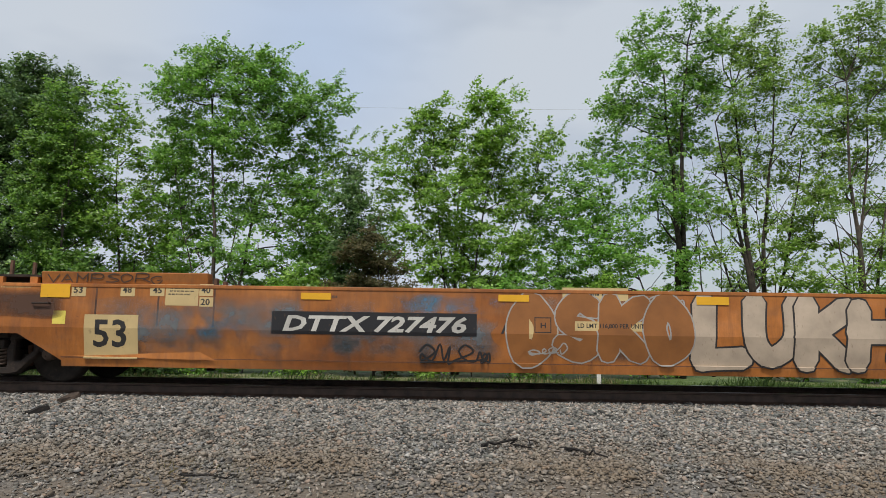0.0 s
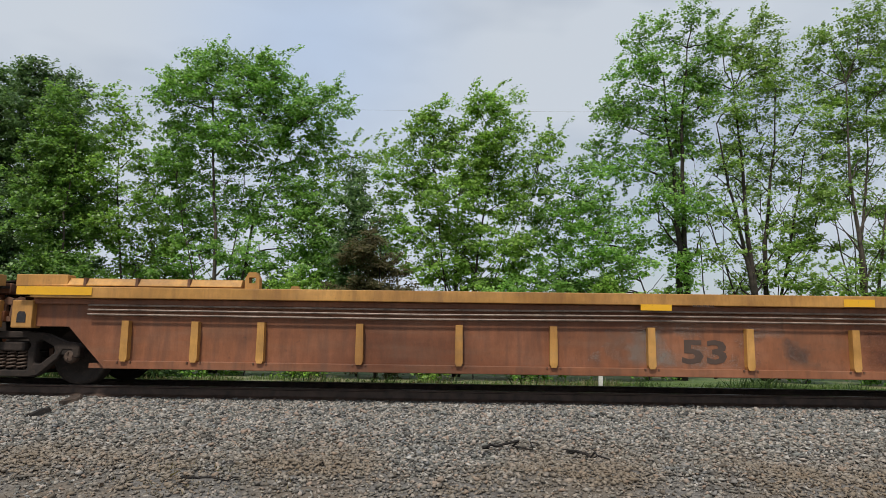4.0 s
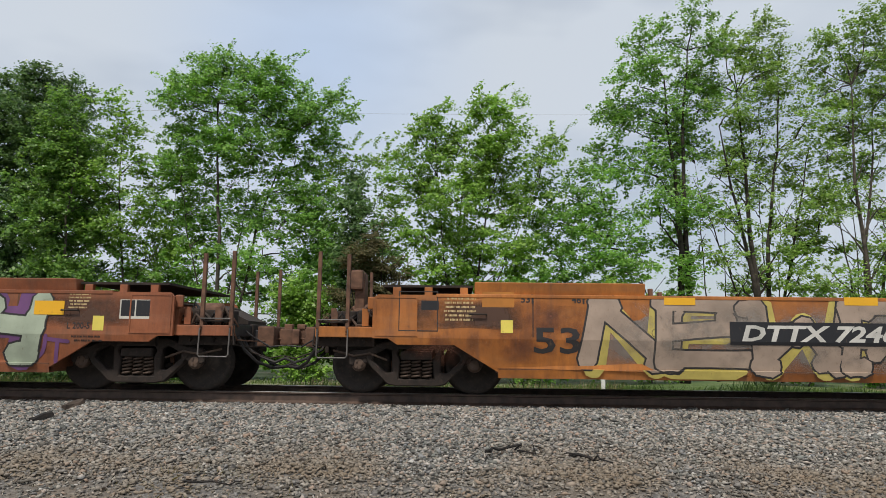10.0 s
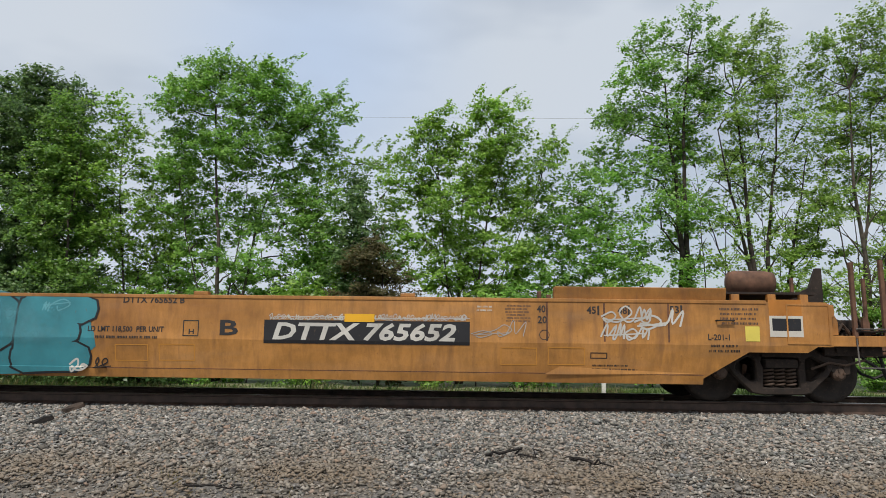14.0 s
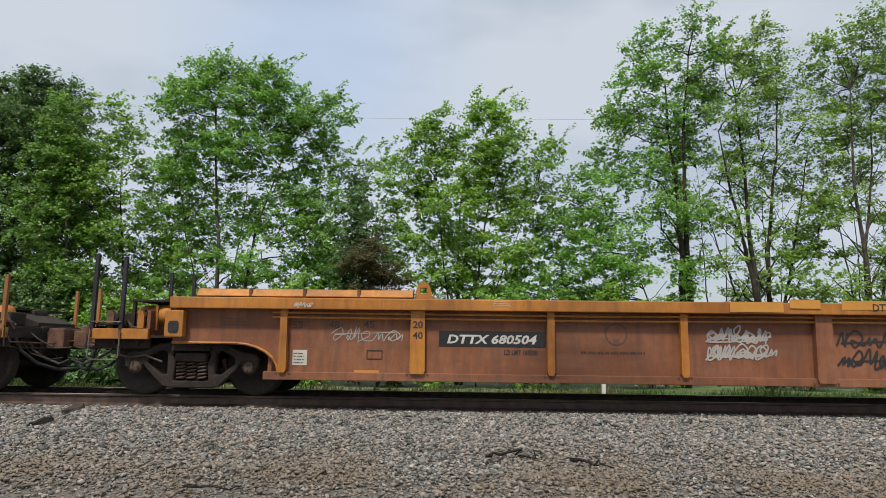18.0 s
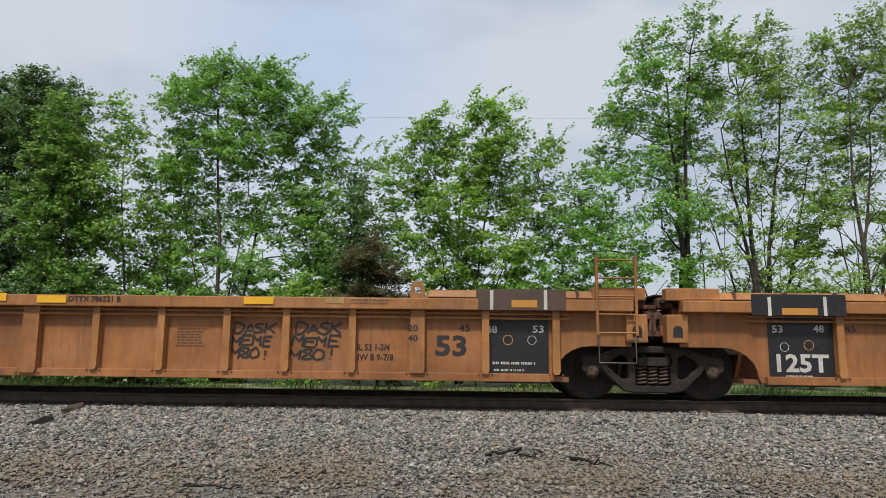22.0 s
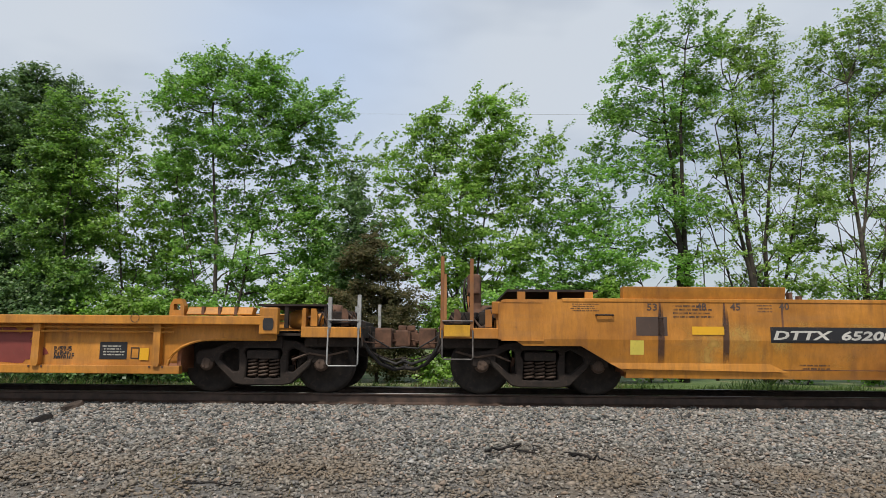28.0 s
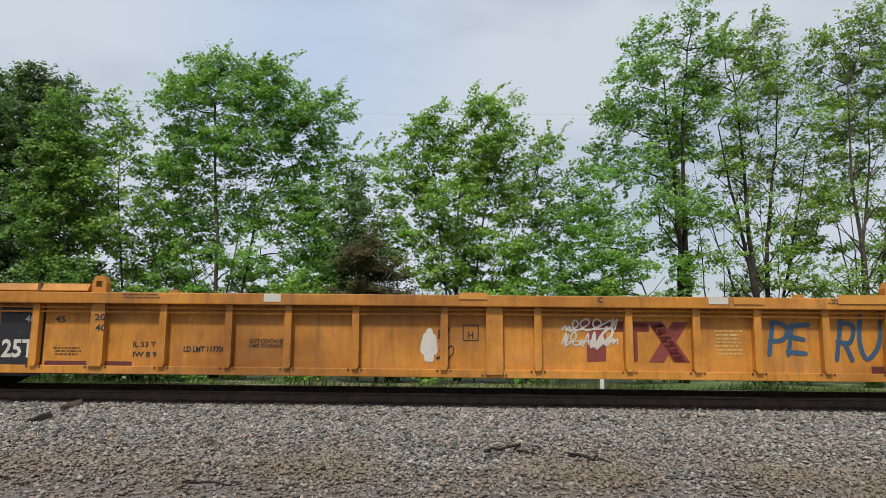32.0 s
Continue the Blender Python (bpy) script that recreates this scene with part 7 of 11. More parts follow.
    tag(c, "HAGD", -1.72, 1.16, 0.52, 0.17, "paper", 0.03, 127)
    scrawl(c, -1.10, 1.32, 0.67, 0.21, 5, "silver", 0.015, 127)
    words(c, "53", -7.79, 0.55, 0.70, 0.41, "black", bold=0.025)
    board(c, -7.87, 1.01, 0.47, 0.21, "gold", layer=7, name='reflector')
    words(c, "53", -7.85, 1.35, 0.15, 0.10, "black")
    board(c, -7.88, 1.32, 0.02, 0.15, "black", name='tick_mark')
    words(c, "48", -7.10, 1.36, 0.15, 0.10, "black")
    board(c, -7.14, 1.33, 0.02, 0.15, "black", name='tick_mark')
    words(c, "45", -6.64, 1.37, 0.15, 0.10, "black")
    board(c, -6.68, 1.33, 0.02, 0.15, "black", name='tick_mark')
    words(c, "40", -5.88, 1.37, 0.15, 0.10, "black")
    board(c, -5.92, 1.34, 0.02, 0.15, "black", name='tick_mark')
    words(c, "20", -5.88, 1.22, 0.14, 0.10, "black")
    scrawl(c, -7.69, 1.16, 0.41, 0.34, 4, "white", 0.02, 128)
    frame_mark(c, -0.77, 0.43, 1.66, 0.19, "soot")
    frame_mark(c, -5.57, 0.43, 0.48, 0.19, "soot")
    fine_print(c, -6.90, 0.58, 0.51, 0.21, 4, "amber")
    haze(c, -6.99, 0.44, 4.76, 0.75, "rust", seed=3)
    scrawl(c, -8.63, 1.55, 2.35, 0.17, 8, "soot", 0.03, 129)
    c = CARS["f3"]
    throw(c, "OCRK", 0.40, 0.28, 4.76, 1.30, 0.32, "ink", "paper", 0.055, 131, lean=0.08, swing=0.04, flare=0.2, over=1.18)
    board(c, 0.47, 1.09, 0.44, 0.13, "gold", layer=7, name='reflector')
    board(c, 2.64, 1.10, 0.47, 0.12, "gold", layer=7, name='reflector')
    board(c, 4.64, 1.02, 0.45, 0.12, "gold", layer=7, name='reflector')
    board(c, -5.45, 1.04, 0.47, 0.12, "gold", layer=7, name='reflector')
    board(c, -1.95, 1.03, 0.46, 0.12, "gold", layer=7, name='reflector')
    blob(c, -5.91, 0.42, 1.09, 1.01, "blue", seed=3, ragged=0.015)
    scrawl(c, -5.87, 1.11, 0.86, 0.21, 5, "silver", 0.015, 132)
    board(c, -4.80, 0.81, 2.93, 0.34, "board", name='number_board', layer=3)
    words(c, "DTTX 723768", -4.73, 0.85, 2.64, 0.25, "white", lean=0.22, layer=4, bold=0.032)
    words(c, "B", -1.52, 0.88, 0.24, 0.18, "black")
    haze(c, -1.58, 0.74, 0.93, 0.67, "bleach", seed=4)
    tag(c, "YBS", -4.08, 1.15, 0.83, 0.41, "paper", 0.075, 133)
    scrawl(c, -3.25, 1.14, 1.28, 0.21, 8, "silver", 0.015, 134)
    tag(c, "STONEY", -4.78, 0.42, 0.98, 0.34, "ghost", 0.028, 135, lean=0.0, swing=0.03)
    for k in range(4):
        scrawl(c, -0.5 + 0.03 * k, 1.22 - 0.235 * k, 0.85, 0.2, 4, "paper", 0.035, 136 + k)
    scrawl(c, -0.72, 0.40, 0.5, 0.3, 3, "paper", 0.03, 141)
    ring_mark(c, -0.85, 0.99, 0.136, "cream")
    words(c, "TX 723768", -0.33, 1.44, 0.63, 0.10, "cream")
    frame_mark(c, -0.85, 0.43, 0.70, 0.21, "soot")
    scrawl(c, 4.95, 1.29, 0.66, 0.27, 5, "white", 0.03, 138)
    fine_print(c, -4.72, 1.44, 0.65, 0.09, 1, "amber")
    words(c, "40", -6.02, 1.36, 0.15, 0.11, "amber")
    words(c, "20", -5.98, 1.22, 0.15, 0.10, "amber")
    haze(c, -2.35, 0.90, 1.36, 0.67, "bleach", seed=4)
    haze(c, -7.47, 0.37, 5.98, 0.84, "rust", seed=5)
    words(c, "45", 6.51, 1.39, 0.15, 0.11, "black")
    board(c, 6.67, 1.37, 0.03, 0.14, "black", name='tick_mark', layer=2)
    words(c, "48", 6.97, 1.38, 0.14, 0.11, "black")
    board(c, 7.13, 1.37, 0.03, 0.14, "black", name='tick_mark', layer=2)
    words(c, "53", 7.72, 1.40, 0.14, 0.10, "black")
    board(c, 7.87, 1.36, 0.03, 0.16, "black", name='tick_mark')
    words(c, "40", 5.78, 1.38, 0.15, 0.11, "black")
    words(c, "20", 5.77, 1.24, 0.15, 0.10, "black")
    board(c, 7.22, 1.26, 0.45, 0.12, "gold", layer=7, name='reflector')
    scrawl(c, 6.05, 0.67, 0.47, 0.55, 5, "white", 0.02, 139)
    scrawl(c, 6.52, 0.67, 0.59, 0.67, 4, "soot", 0.025, 140)
    fine_print(c, 7.20, 0.89, 0.55, 0.29, 4, "amber")
    scrawl(c, 6.58, 1.56, 1.11, 0.24, 6, "soot", 0.025, 141)
    ring_mark(c, 5.89, 0.99, 0.068, "cream")
    fine_print(c, 7.10, 0.56, 0.86, 0.18, 3, "amber")
    words(c, "53", -8.00, 0.60, 0.72, 0.42, "black", bold=0.025)
    board(c, -9.09, 0.92, 0.45, 0.21, "gold", layer=7, name='reflector')
    board(c, -8.29, 0.93, 0.19, 0.21, "lemon", layer=2)
    fine_print(c, -9.07, 1.13, 0.51, 0.31, 6, "amber")
    scrawl(c, -7.78, 1.10, 0.38, 0.42, 4, "white", 0.03, 142)
    scrawl(c, -7.37, 0.94, 0.38, 0.33, 4, "white", 0.015, 143)
    words(c, "53", -7.99, 1.41, 0.14, 0.11, "black")
    board(c, -7.83, 1.39, 0.03, 0.14, "black", name='tick_mark', layer=2)
    words(c, "48", -7.24, 1.40, 0.14, 0.11, "black")
    board(c, -7.08, 1.38, 0.03, 0.14, "black", name='tick_mark', layer=2)
    words(c, "45", -6.80, 1.39, 0.14, 0.11, "black")
    board(c, -6.64, 1.37, 0.03, 0.14, "black", name='tick_mark', layer=2)
    board(c, -9.47, 1.28, 0.16, 0.15, "board")
    ring_mark(c, -6.02, 0.97, 0.076, "amber")
    c = CARS["g1"]
    board(c, 1.75, 0.81, 3.09, 0.35, "board", name='number_board', layer=3)
    words(c, "DTTX 765652", 1.88, 0.86, 2.76, 0.27, "white", lean=0.22, layer=4, bold=0.032)
    words(c, "B", 1.08, 0.92, 0.28, 0.23, "black")
    board(c, 2.96, 1.14, 0.45, 0.12, "gold", layer=7, name='reflector')
    words(c, "DTTX 765652 B", -0.42, 1.39, 0.94, 0.10, "black")
    words(c, "LD LMT 118,500  PER UNIT", -0.93, 0.94, 1.16, 0.10, "black")
    fine_print(c, -0.92, 0.84, 1.24, 0.08, 1, "black")
    frame_mark(c, 0.52, 0.90, 0.24, 0.24, "black")
    words(c, "H", 0.61, 0.93, 0.08, 0.08, "black")
    words(c, "40", 5.84, 1.31, 0.13, 0.11, "black")
    words(c, "20", 5.85, 1.15, 0.14, 0.11, "black")
    words(c, "45", 6.58, 1.30, 0.14, 0.11, "black")
    board(c, 6.74, 1.28, 0.03, 0.14, "black", name='tick_mark', layer=2)
    words(c, "48", 7.04, 1.30, 0.14, 0.11, "black")
    board(c, 7.19, 1.29, 0.03, 0.14, "black", name='tick_mark', layer=2)
    words(c, "53", 7.81, 1.32, 0.14, 0.11, "black")
    board(c, 7.97, 1.30, 0.03, 0.14, "black", name='tick_mark', layer=2)
    ring_mark(c, 5.95, 0.98, 0.076, "black")
    fine_print(c, 5.36, 1.16, 0.41, 0.27, 6, "ghost")
    fine_print(c, 4.92, 1.31, 0.30, 0.11, 2, "paper")
    scrawl(c, 6.76, 0.90, 0.67, 0.54, 5, "white", 0.025, 151)
    scrawl(c, 7.27, 1.07, 0.50, 0.39, 5, "white", 0.03, 152)
    scrawl(c, 4.83, 0.92, 0.59, 0.29, 5, "silver", 0.012, 153)
    fine_print(c, 8.52, 1.15, 0.62, 0.28, 4, "ghost")
    words(c, "L-201-1", 8.36, 0.93, 0.32, 0.09, "black")
    fine_print(c, 8.37, 0.74, 0.49, 0.15, 2, "black")
    board(c, 8.91, 0.92, 0.21, 0.22, "lemon", layer=2)
    board(c, 9.27, 0.99, 0.49, 0.31, "paper", layer=4)
    board(c, 9.31, 1.08, 0.21, 0.18, "board", layer=5)
    board(c, 9.54, 1.08, 0.19, 0.18, "board", layer=5)
    board(c, 9.27, 1.28, 0.48, 0.26, "orange", layer=2)
    fine_print(c, 6.61, 0.46, 0.80, 0.11, 2, "black")
    frame_mark(c, 6.63, 0.64, 0.25, 0.09, "black")
    scrawl(c, 1.77, 1.16, 1.20, 0.11, 2, "white", 0.02, 154, layer=6)
    scrawl(c, 2.97, 1.17, 1.87, 0.11, 2, "white", 0.02, 155, layer=6)
    frame_mark(c, -0.51, 0.52, 0.51, 0.25, "amber")
    frame_mark(c, 0.16, 0.53, 0.55, 0.25, "amber")
    frame_mark(c, 5.30, 0.53, 0.54, 0.26, "amber")
    frame_mark(c, 6.00, 0.54, 0.55, 0.26, "amber")
    blob(c, -5.01, 0.31, 4.10, 1.22, "teal", seed=3, ragged=0.05, layer=1)
    blob(c, -5.05, 0.33, 4.2, 1.17, "petrol", seed=156, layer=0.5, ragged=0.03)
    throw(c, "NOPE", -4.95, 0.34, 4.0, 1.19, 0.42, "teal", "board", 0.035, 156, lean=0.08, over=1.2, flare=0.15)
    haze(c, -5.0, 0.75, 4.1, 0.75, "lagoon", seed=158, layer=10)
    scrawl(c, -4.76, 1.08, 0.47, 0.42, 3, "white", 0.03, 158, layer=8)
    scrawl(c, -1.22, 0.34, 0.29, 0.29, 2, "white", 0.03, 159, layer=8)
    scrawl(c, -1.69, 1.24, 0.46, 0.29, 3, "aqua", 0.02, 160, layer=8)
    words(c, "53", -7.63, 0.46, 0.71, 0.44, "black", bold=0.025)
    scrawl(c, -5.46, 0.30, 0.35, 0.22, 4, "black", 0.025, 161)
    scrawl(c, -0.84, 0.40, 0.27, 0.19, 4, "black", 0.02, 162)
    fine_print(c, -7.65, 0.96, 0.50, 0.25, 5, "ghost")
    words(c, "40", -5.92, 1.30, 0.14, 0.10, "black")
    words(c, "20", -5.92, 1.15, 0.14, 0.11, "black")
    ring_mark(c, -5.87, 0.97, 0.076, "brick")
    words(c, "53", -7.88, 1.29, 0.15, 0.11, "black")
    board(c, -7.72, 1.27, 0.03, 0.14, "black", name='tick_mark', layer=2)
    words(c, "48", -7.13, 1.29, 0.15, 0.11, "black")
    board(c, -6.97, 1.27, 0.03, 0.14, "black", name='tick_mark', layer=2)
    words(c, "45", -6.68, 1.29, 0.15, 0.11, "black")
    board(c, -6.52, 1.27, 0.03, 0.14, "black", name='tick_mark', layer=2)
    fine_print(c, -5.68, 1.17, 0.37, 0.25, 6, "ghost")
    board(c, -5.12, 1.32, 0.27, 0.12, "amber")
    board(c, -3.37, 1.18, 0.45, 0.10, "gold", layer=7, name='reflector')
    words(c, "GWG33A", -3.20, 1.39, 0.46, 0.12, "orange", layer=9)
    frame_mark(c, -6.48, 0.52, 0.55, 0.27, "amber")
    frame_mark(c, -5.77, 0.53, 0.56, 0.27, "amber")
    c = CARS["g2"]
    board(c, -1.15, 0.76, 2.57, 0.53, "board", layer=1, name="number_board")
    trade_mark(c, -0.94, 0.82, 2.13, 0.38, "paper", layer=3)
    words(c, "C", -2.91, 0.86, 0.19, 0.22, "black")
    words(c, "DTTX 765652 C", -0.35, 1.38, 0.91, 0.09, "black")
    words(c, "53", -7.57, 0.56, 0.62, 0.42, "soot", bold=0.02)
    words(c, "53", -7.79, 1.33, 0.13, 0.10, "black")
    words(c, "48", -7.07, 1.33, 0.15, 0.10, "black")
    words(c, "45", -6.62, 1.33, 0.15, 0.10, "black")
    board(c, -5.63, 1.27, 0.46, 0.12, "gold", layer=7, name="reflector")
    board(c, -3.23, 1.27, 0.46, 0.12, "gold", layer=7, name="reflector")
    board(c, 2.30, 1.27, 0.46, 0.12, "gold", layer=7, name="reflector")
    board(c, 5.20, 1.27, 0.46, 0.12, "gold", layer=7, name="reflector")
    words(c, "53", 7.85, 1.33, 0.13, 0.10, "black")
    words(c, "48", 7.15, 1.33, 0.15, 0.10, "black")
    words(c, "45", 6.70, 1.33, 0.15, 0.10, "black")
    fine_print(c, 7.38, 0.96, 0.59, 0.21, 4, "cream")
    frame_mark(c, -1.6, 0.42, 1.7, 0.22, "soot")
    fine_print(c, 3.4, 0.62, 0.8, 0.12, 2, "ghost")
    haze(c, -6.0, 0.5, 5.0, 0.8, "bleach", seed=21)
    haze(c, 2.0, 0.4, 4.5, 0.6, "rust", seed=23)
    c = CARS["g3"]
    board(c, -5.06, 0.82, 3.09, 0.34, "board", name='number_board', layer=3)
    words(c, "DTTX 765652", -4.90, 0.86, 2.74, 0.25, "white", lean=0.22, layer=4, bold=0.032)
    words(c, "A", -1.58, 0.93, 0.24, 0.22, "black")
    board(c, -3.64, 1.16, 0.43, 0.11, "gold", layer=7, name='reflector')
    words(c, "DTTX 765652 A", -0.73, 1.42, 0.93, 0.08, "black")
    frame_mark(c, -0.98, 0.91, 0.24, 0.25, "black")
    words(c, "H", -0.89, 0.96, 0.08, 0.08, "black")
    words(c, "LD LMT 118,500  PER UNIT", -0.46, 0.96, 1.19, 0.09, "black")
    words(c, "20 FT CONTAINER LIMIT 57,500 EACH", -0.45, 0.87, 1.27, 0.07, "black")
    throw(c, "KES", 0.93, 0.31, 2.19, 1.0, 0.28, "silver", "board", 0.035, 171, halo="mint", lean=0.0, over=1.2, flare=0.2)
    blob(c, 0.64, 0.42, 2.77, 1.08, "mint", seed=3, layer=0, ragged=0.12)
    throw(c, "WO", 3.84, 0.31, 1.34, 0.78, 0.2, "pink", "board", 0.035, 172, halo="sky", lean=0.0)
    board(c, 2.73, 1.17, 0.44, 0.10, "gold", layer=7, name='reflector')
    scrawl(c, 2.82, 1.30, 0.66, 0.25, 5, "white", 0.025, 173)
    words(c, "53", -8.15, 0.44, 0.72, 0.45, "black", bold=0.025)
    scrawl(c, -7.40, 0.51, 0.65, 0.42, 4, "white", 0.025, 174)
    scrawl(c, -6.18, 0.45, 1.17, 0.76, 5, "white", 0.022, 175)
    words(c, "53", -8.20, 1.27, 0.15, 0.11, "black")
    board(c, -8.03, 1.26, 0.03, 0.15, "black", name='tick_mark', layer=2)
    words(c, "48", -7.42, 1.28, 0.15, 0.11, "black")
    board(c, -7.26, 1.26, 0.03, 0.15, "black", name='tick_mark', layer=2)
    words(c, "45", -6.98, 1.28, 0.15, 0.11, "black")
    board(c, -6.81, 1.26, 0.03, 0.15, "black", name='tick_mark', layer=2)
    words(c, "40", -6.22, 1.30, 0.16, 0.10, "black")
    words(c, "20", -6.19, 1.14, 0.15, 0.11, "black")
    ring_mark(c, -6.16, 0.98, 0.076, "brick")
    fine_print(c, -5.95, 1.16, 0.34, 0.25, 6, "ghost")
    fine_print(c, -5.55, 1.30, 0.28, 0.12, 2, "paper")
    fine_print(c, -7.34, 0.43, 0.77, 0.11, 2, "black")
    frame_mark(c, -0.89, 0.53, 0.57, 0.27, "amber")
    frame_mark(c, -0.20, 0.53, 0.58, 0.26, "amber")
    frame_mark(c, -6.79, 0.52, 0.60, 0.27, "amber")
    board(c, -9.30, 0.93, 0.18, 0.19, "lemon", layer=2)
    fine_print(c, -9.32, 1.14, 0.59, 0.29, 4, "black")
    words(c, "A", -9.97, 0.96, 0.08, 0.11, "paper")
    board(c, -9.70, 1.13, 0.34, 0.11, "amber")
    c = CARS["h"]
    board(c, 2.25, 0.73, 1.45, 0.31, "board", layer=1)
    trade_mark(c, 2.29, 0.75, 1.28, 0.25, "wine", layer=3)
    words(c, "NWF13A", 1.29, 0.76, 0.53, 0.12, "black")
    words(c, "53", 5.22, 0.71, 0.40, 0.33, "soot", bold=0.03)
    tag(c, "BABY", 2.95, 0.72, 0.95, 0.42, "white", 0.035, 181, lean=0.3)
    tag(c, "J!", 3.62, 0.47, 0.3, 0.42, "white", 0.035, 183, lean=0.2)
    tag(c, "39", 4.42, 0.47, 1.10, 0.78, "white", 0.04, 182)
    scrawl(c, -1.68, 0.65, 0.96, 0.51, 4, "silver", 0.03, 183)
    scrawl(c, 0.28, 0.54, 0.99, 0.63, 5, "soot", 0.03, 184)
    words(c, "20", 5.97, 1.08, 0.16, 0.11, "black", layer=0.5, out=-1.446)
    words(c, "40", 5.97, 0.92, 0.16, 0.11, "black", layer=0.5, out=-1.446)
    words(c, "45", 6.84, 1.06, 0.16, 0.10, "black")
    words(c, "53", 7.86, 1.05, 0.16, 0.11, "black")
    tag(c, "BABY", 6.30, 0.45, 0.70, 0.62, "white", 0.03, 185, lean=0.3)
    tag(c, "39", 7.03, 0.54, 0.58, 0.65, "white", 0.035, 186)
    board(c, 7.25, 0.51, 0.40, 0.28, "board")
    board(c, 7.78, 0.49, 0.23, 0.23, "paper")
    board(c, 6.58, 0.30, 0.31, 0.12, "orange")
    fine_print(c, 7.41, 0.28, 0.64, 0.13, 2, "black")
    board(c, -1.31, 1.36, 0.78, 0.15, "amber", name='reflector')
    words(c, "DTTX 680504", 0.77, 1.39, 0.82, 0.11, "black")
    board(c, 3.91, 1.37, 0.97, 0.13, "amber", name='reflector')
    fine_print(c, 4.60, 1.39, 0.28, 0.11, 3, "paper")
    fine_print(c, -1.29, 1.38, 0.68, 0.11, 2, "black")
    words(c, "IW 8 9-7/8", 8.72, 0.96, 0.54, 0.09, "black")
    fine_print(c, 8.66, 1.06, 0.61, 0.04, 1, "black")
    board(c, 8.17, 0.78, 0.16, 0.17, "amber")
    board(c, -5.60, 0.81, 1.61, 0.23, "board", name='number_board', layer=3)
    words(c, "DTTX 680504", -5.48, 0.85, 1.35, 0.14, "white", lean=0.22, layer=4, bold=0.032)
    words(c, "LD LMT 169300", -4.62, 0.69, 0.50, 0.08, "black")
    ring_mark(c, -2.94, 1.02, 0.169, "ghost")
    words(c, "H", -2.98, 0.88, 0.07, 0.08, "ghost")
    fine_print(c, -3.55, 0.71, 1.21, 0.07, 1, "black")
    scrawl(c, -1.62, 0.69, 0.98, 0.50, 4, "silver", 0.03, 187)
    scrawl(c, -7.29, 0.87, 1.03, 0.25, 8, "silver", 0.014, 188)
    board(c, -7.81, 0.50, 0.22, 0.23, "paper")
    fine_print(c, -7.80, 0.52, 0.19, 0.18, 4, "black", layer=3)
    board(c, -6.87, 0.27, 0.37, 0.17, "amber")
    fine_print(c, -7.82, 0.30, 0.60, 0.10, 2, "black")
    words(c, "53", -7.83, 1.05, 0.16, 0.11, "ghost")
    words(c, "48", -7.28, 1.06, 0.17, 0.11, "ghost")
    words(c, "45", -6.75, 1.07, 0.17, 0.11, "ghost")
    words(c, "20", -5.99, 1.07, 0.15, 0.11, "black", layer=0.5, out=-1.446)
    words(c, "40", -5.99, 0.91, 0.15, 0.11, "black", layer=0.5, out=-1.446)
    frame_mark(c, -6.69, 0.60, 0.24, 0.14, "black")
    fine_print(c, -8.95, 1.08, 0.47, 0.13, 3, "ghost")
    board(c, -0.44, 1.42, 0.45, 0.13, "amber", name='reflector')
    board(c, 0.32, 1.41, 0.67, 0.13, "amber")
    fine_print(c, -4.80, 1.40, 0.27, 0.09, 3, "paper")
    scrawl(c, -7.79, 1.36, 0.27, 0.10, 3, "white", 0.014, 189)
    c = CARS["i"]
    board(c, -4.78, 0.46, 1.96, 0.24, "board", name='number_board', layer=3)
    words(c, "DTTX  468067", -4.73, 0.50, 1.87, 0.16, "white", lean=0.22, layer=4, bold=0.032)
    words(c, "53", -0.77, 0.52, 0.34, 0.27, "black", bold=0.026)
    frame_mark(c, -2.66, 0.47, 0.22, 0.23, "black")
    words(c, "H", -2.58, 0.51, 0.07, 0.08, "black")
    words(c, "LD LMT 163,700", -2.13, 0.50, 0.61, 0.10, "black")
    tag(c, "PERO", -5.47, 0.52, 0.78, 0.40, "soot", 0.035, 191)
    scrawl(c, -1.98, 0.52, 0.74, 0.21, 6, "black", 0.03, 192)
    scrawl(c, 0.41, 0.65, 0.56, 0.22, 4, "white", 0.025, 193)
    scrawl(c, 0.35, 0.37, 0.88, 0.26, 5, "white", 0.025, 194)
    scrawl(c, 1.48, 0.65, 0.86, 0.18, 7, "silver", 0.016, 195)
    fine_print(c, 1.60, 0.50, 0.54, 0.13, 2, "black")
    tag(c, "NEROK", 2.78, 0.52, 1.15, 0.42, "white", 0.05, 196)
    tag(c, "OSNR OCK", 2.70, 0.36, 1.30, 0.15, "black", 0.035, 197)
    blob(c, 3.61, 0.44, 0.62, 0.46, "brick", seed=3, ragged=0.3, layer=0)
    scrawl(c, 2.60, 0.24, 1.65, 0.25, 9, "black", 0.03, 197)
    board(c, 4.85, 0.50, 0.42, 0.25, "board")
    fine_print(c, 4.89, 0.52, 0.37, 0.19, 4, "paper", layer=3)
    scrawl(c, 5.33, 0.57, 0.35, 0.16, 3, "silver", 0.016, 198)
    scrawl(c, -0.99, 0.70, 1.00, 0.21, 6, "silver", 0.016, 199)
    scrawl(c, 0.18, 0.30, 1.18, 0.46, 3, "green", 0.02, 200)
    haze(c, -2.19, 0.20, 1.86, 0.29, "cyan", seed=4)
    ring_mark(c, -1.65, 0.90, 0.034, "black")
    board(c, -4.36, 1.06, 0.51, 0.13, "gold", layer=7, name='reflector')
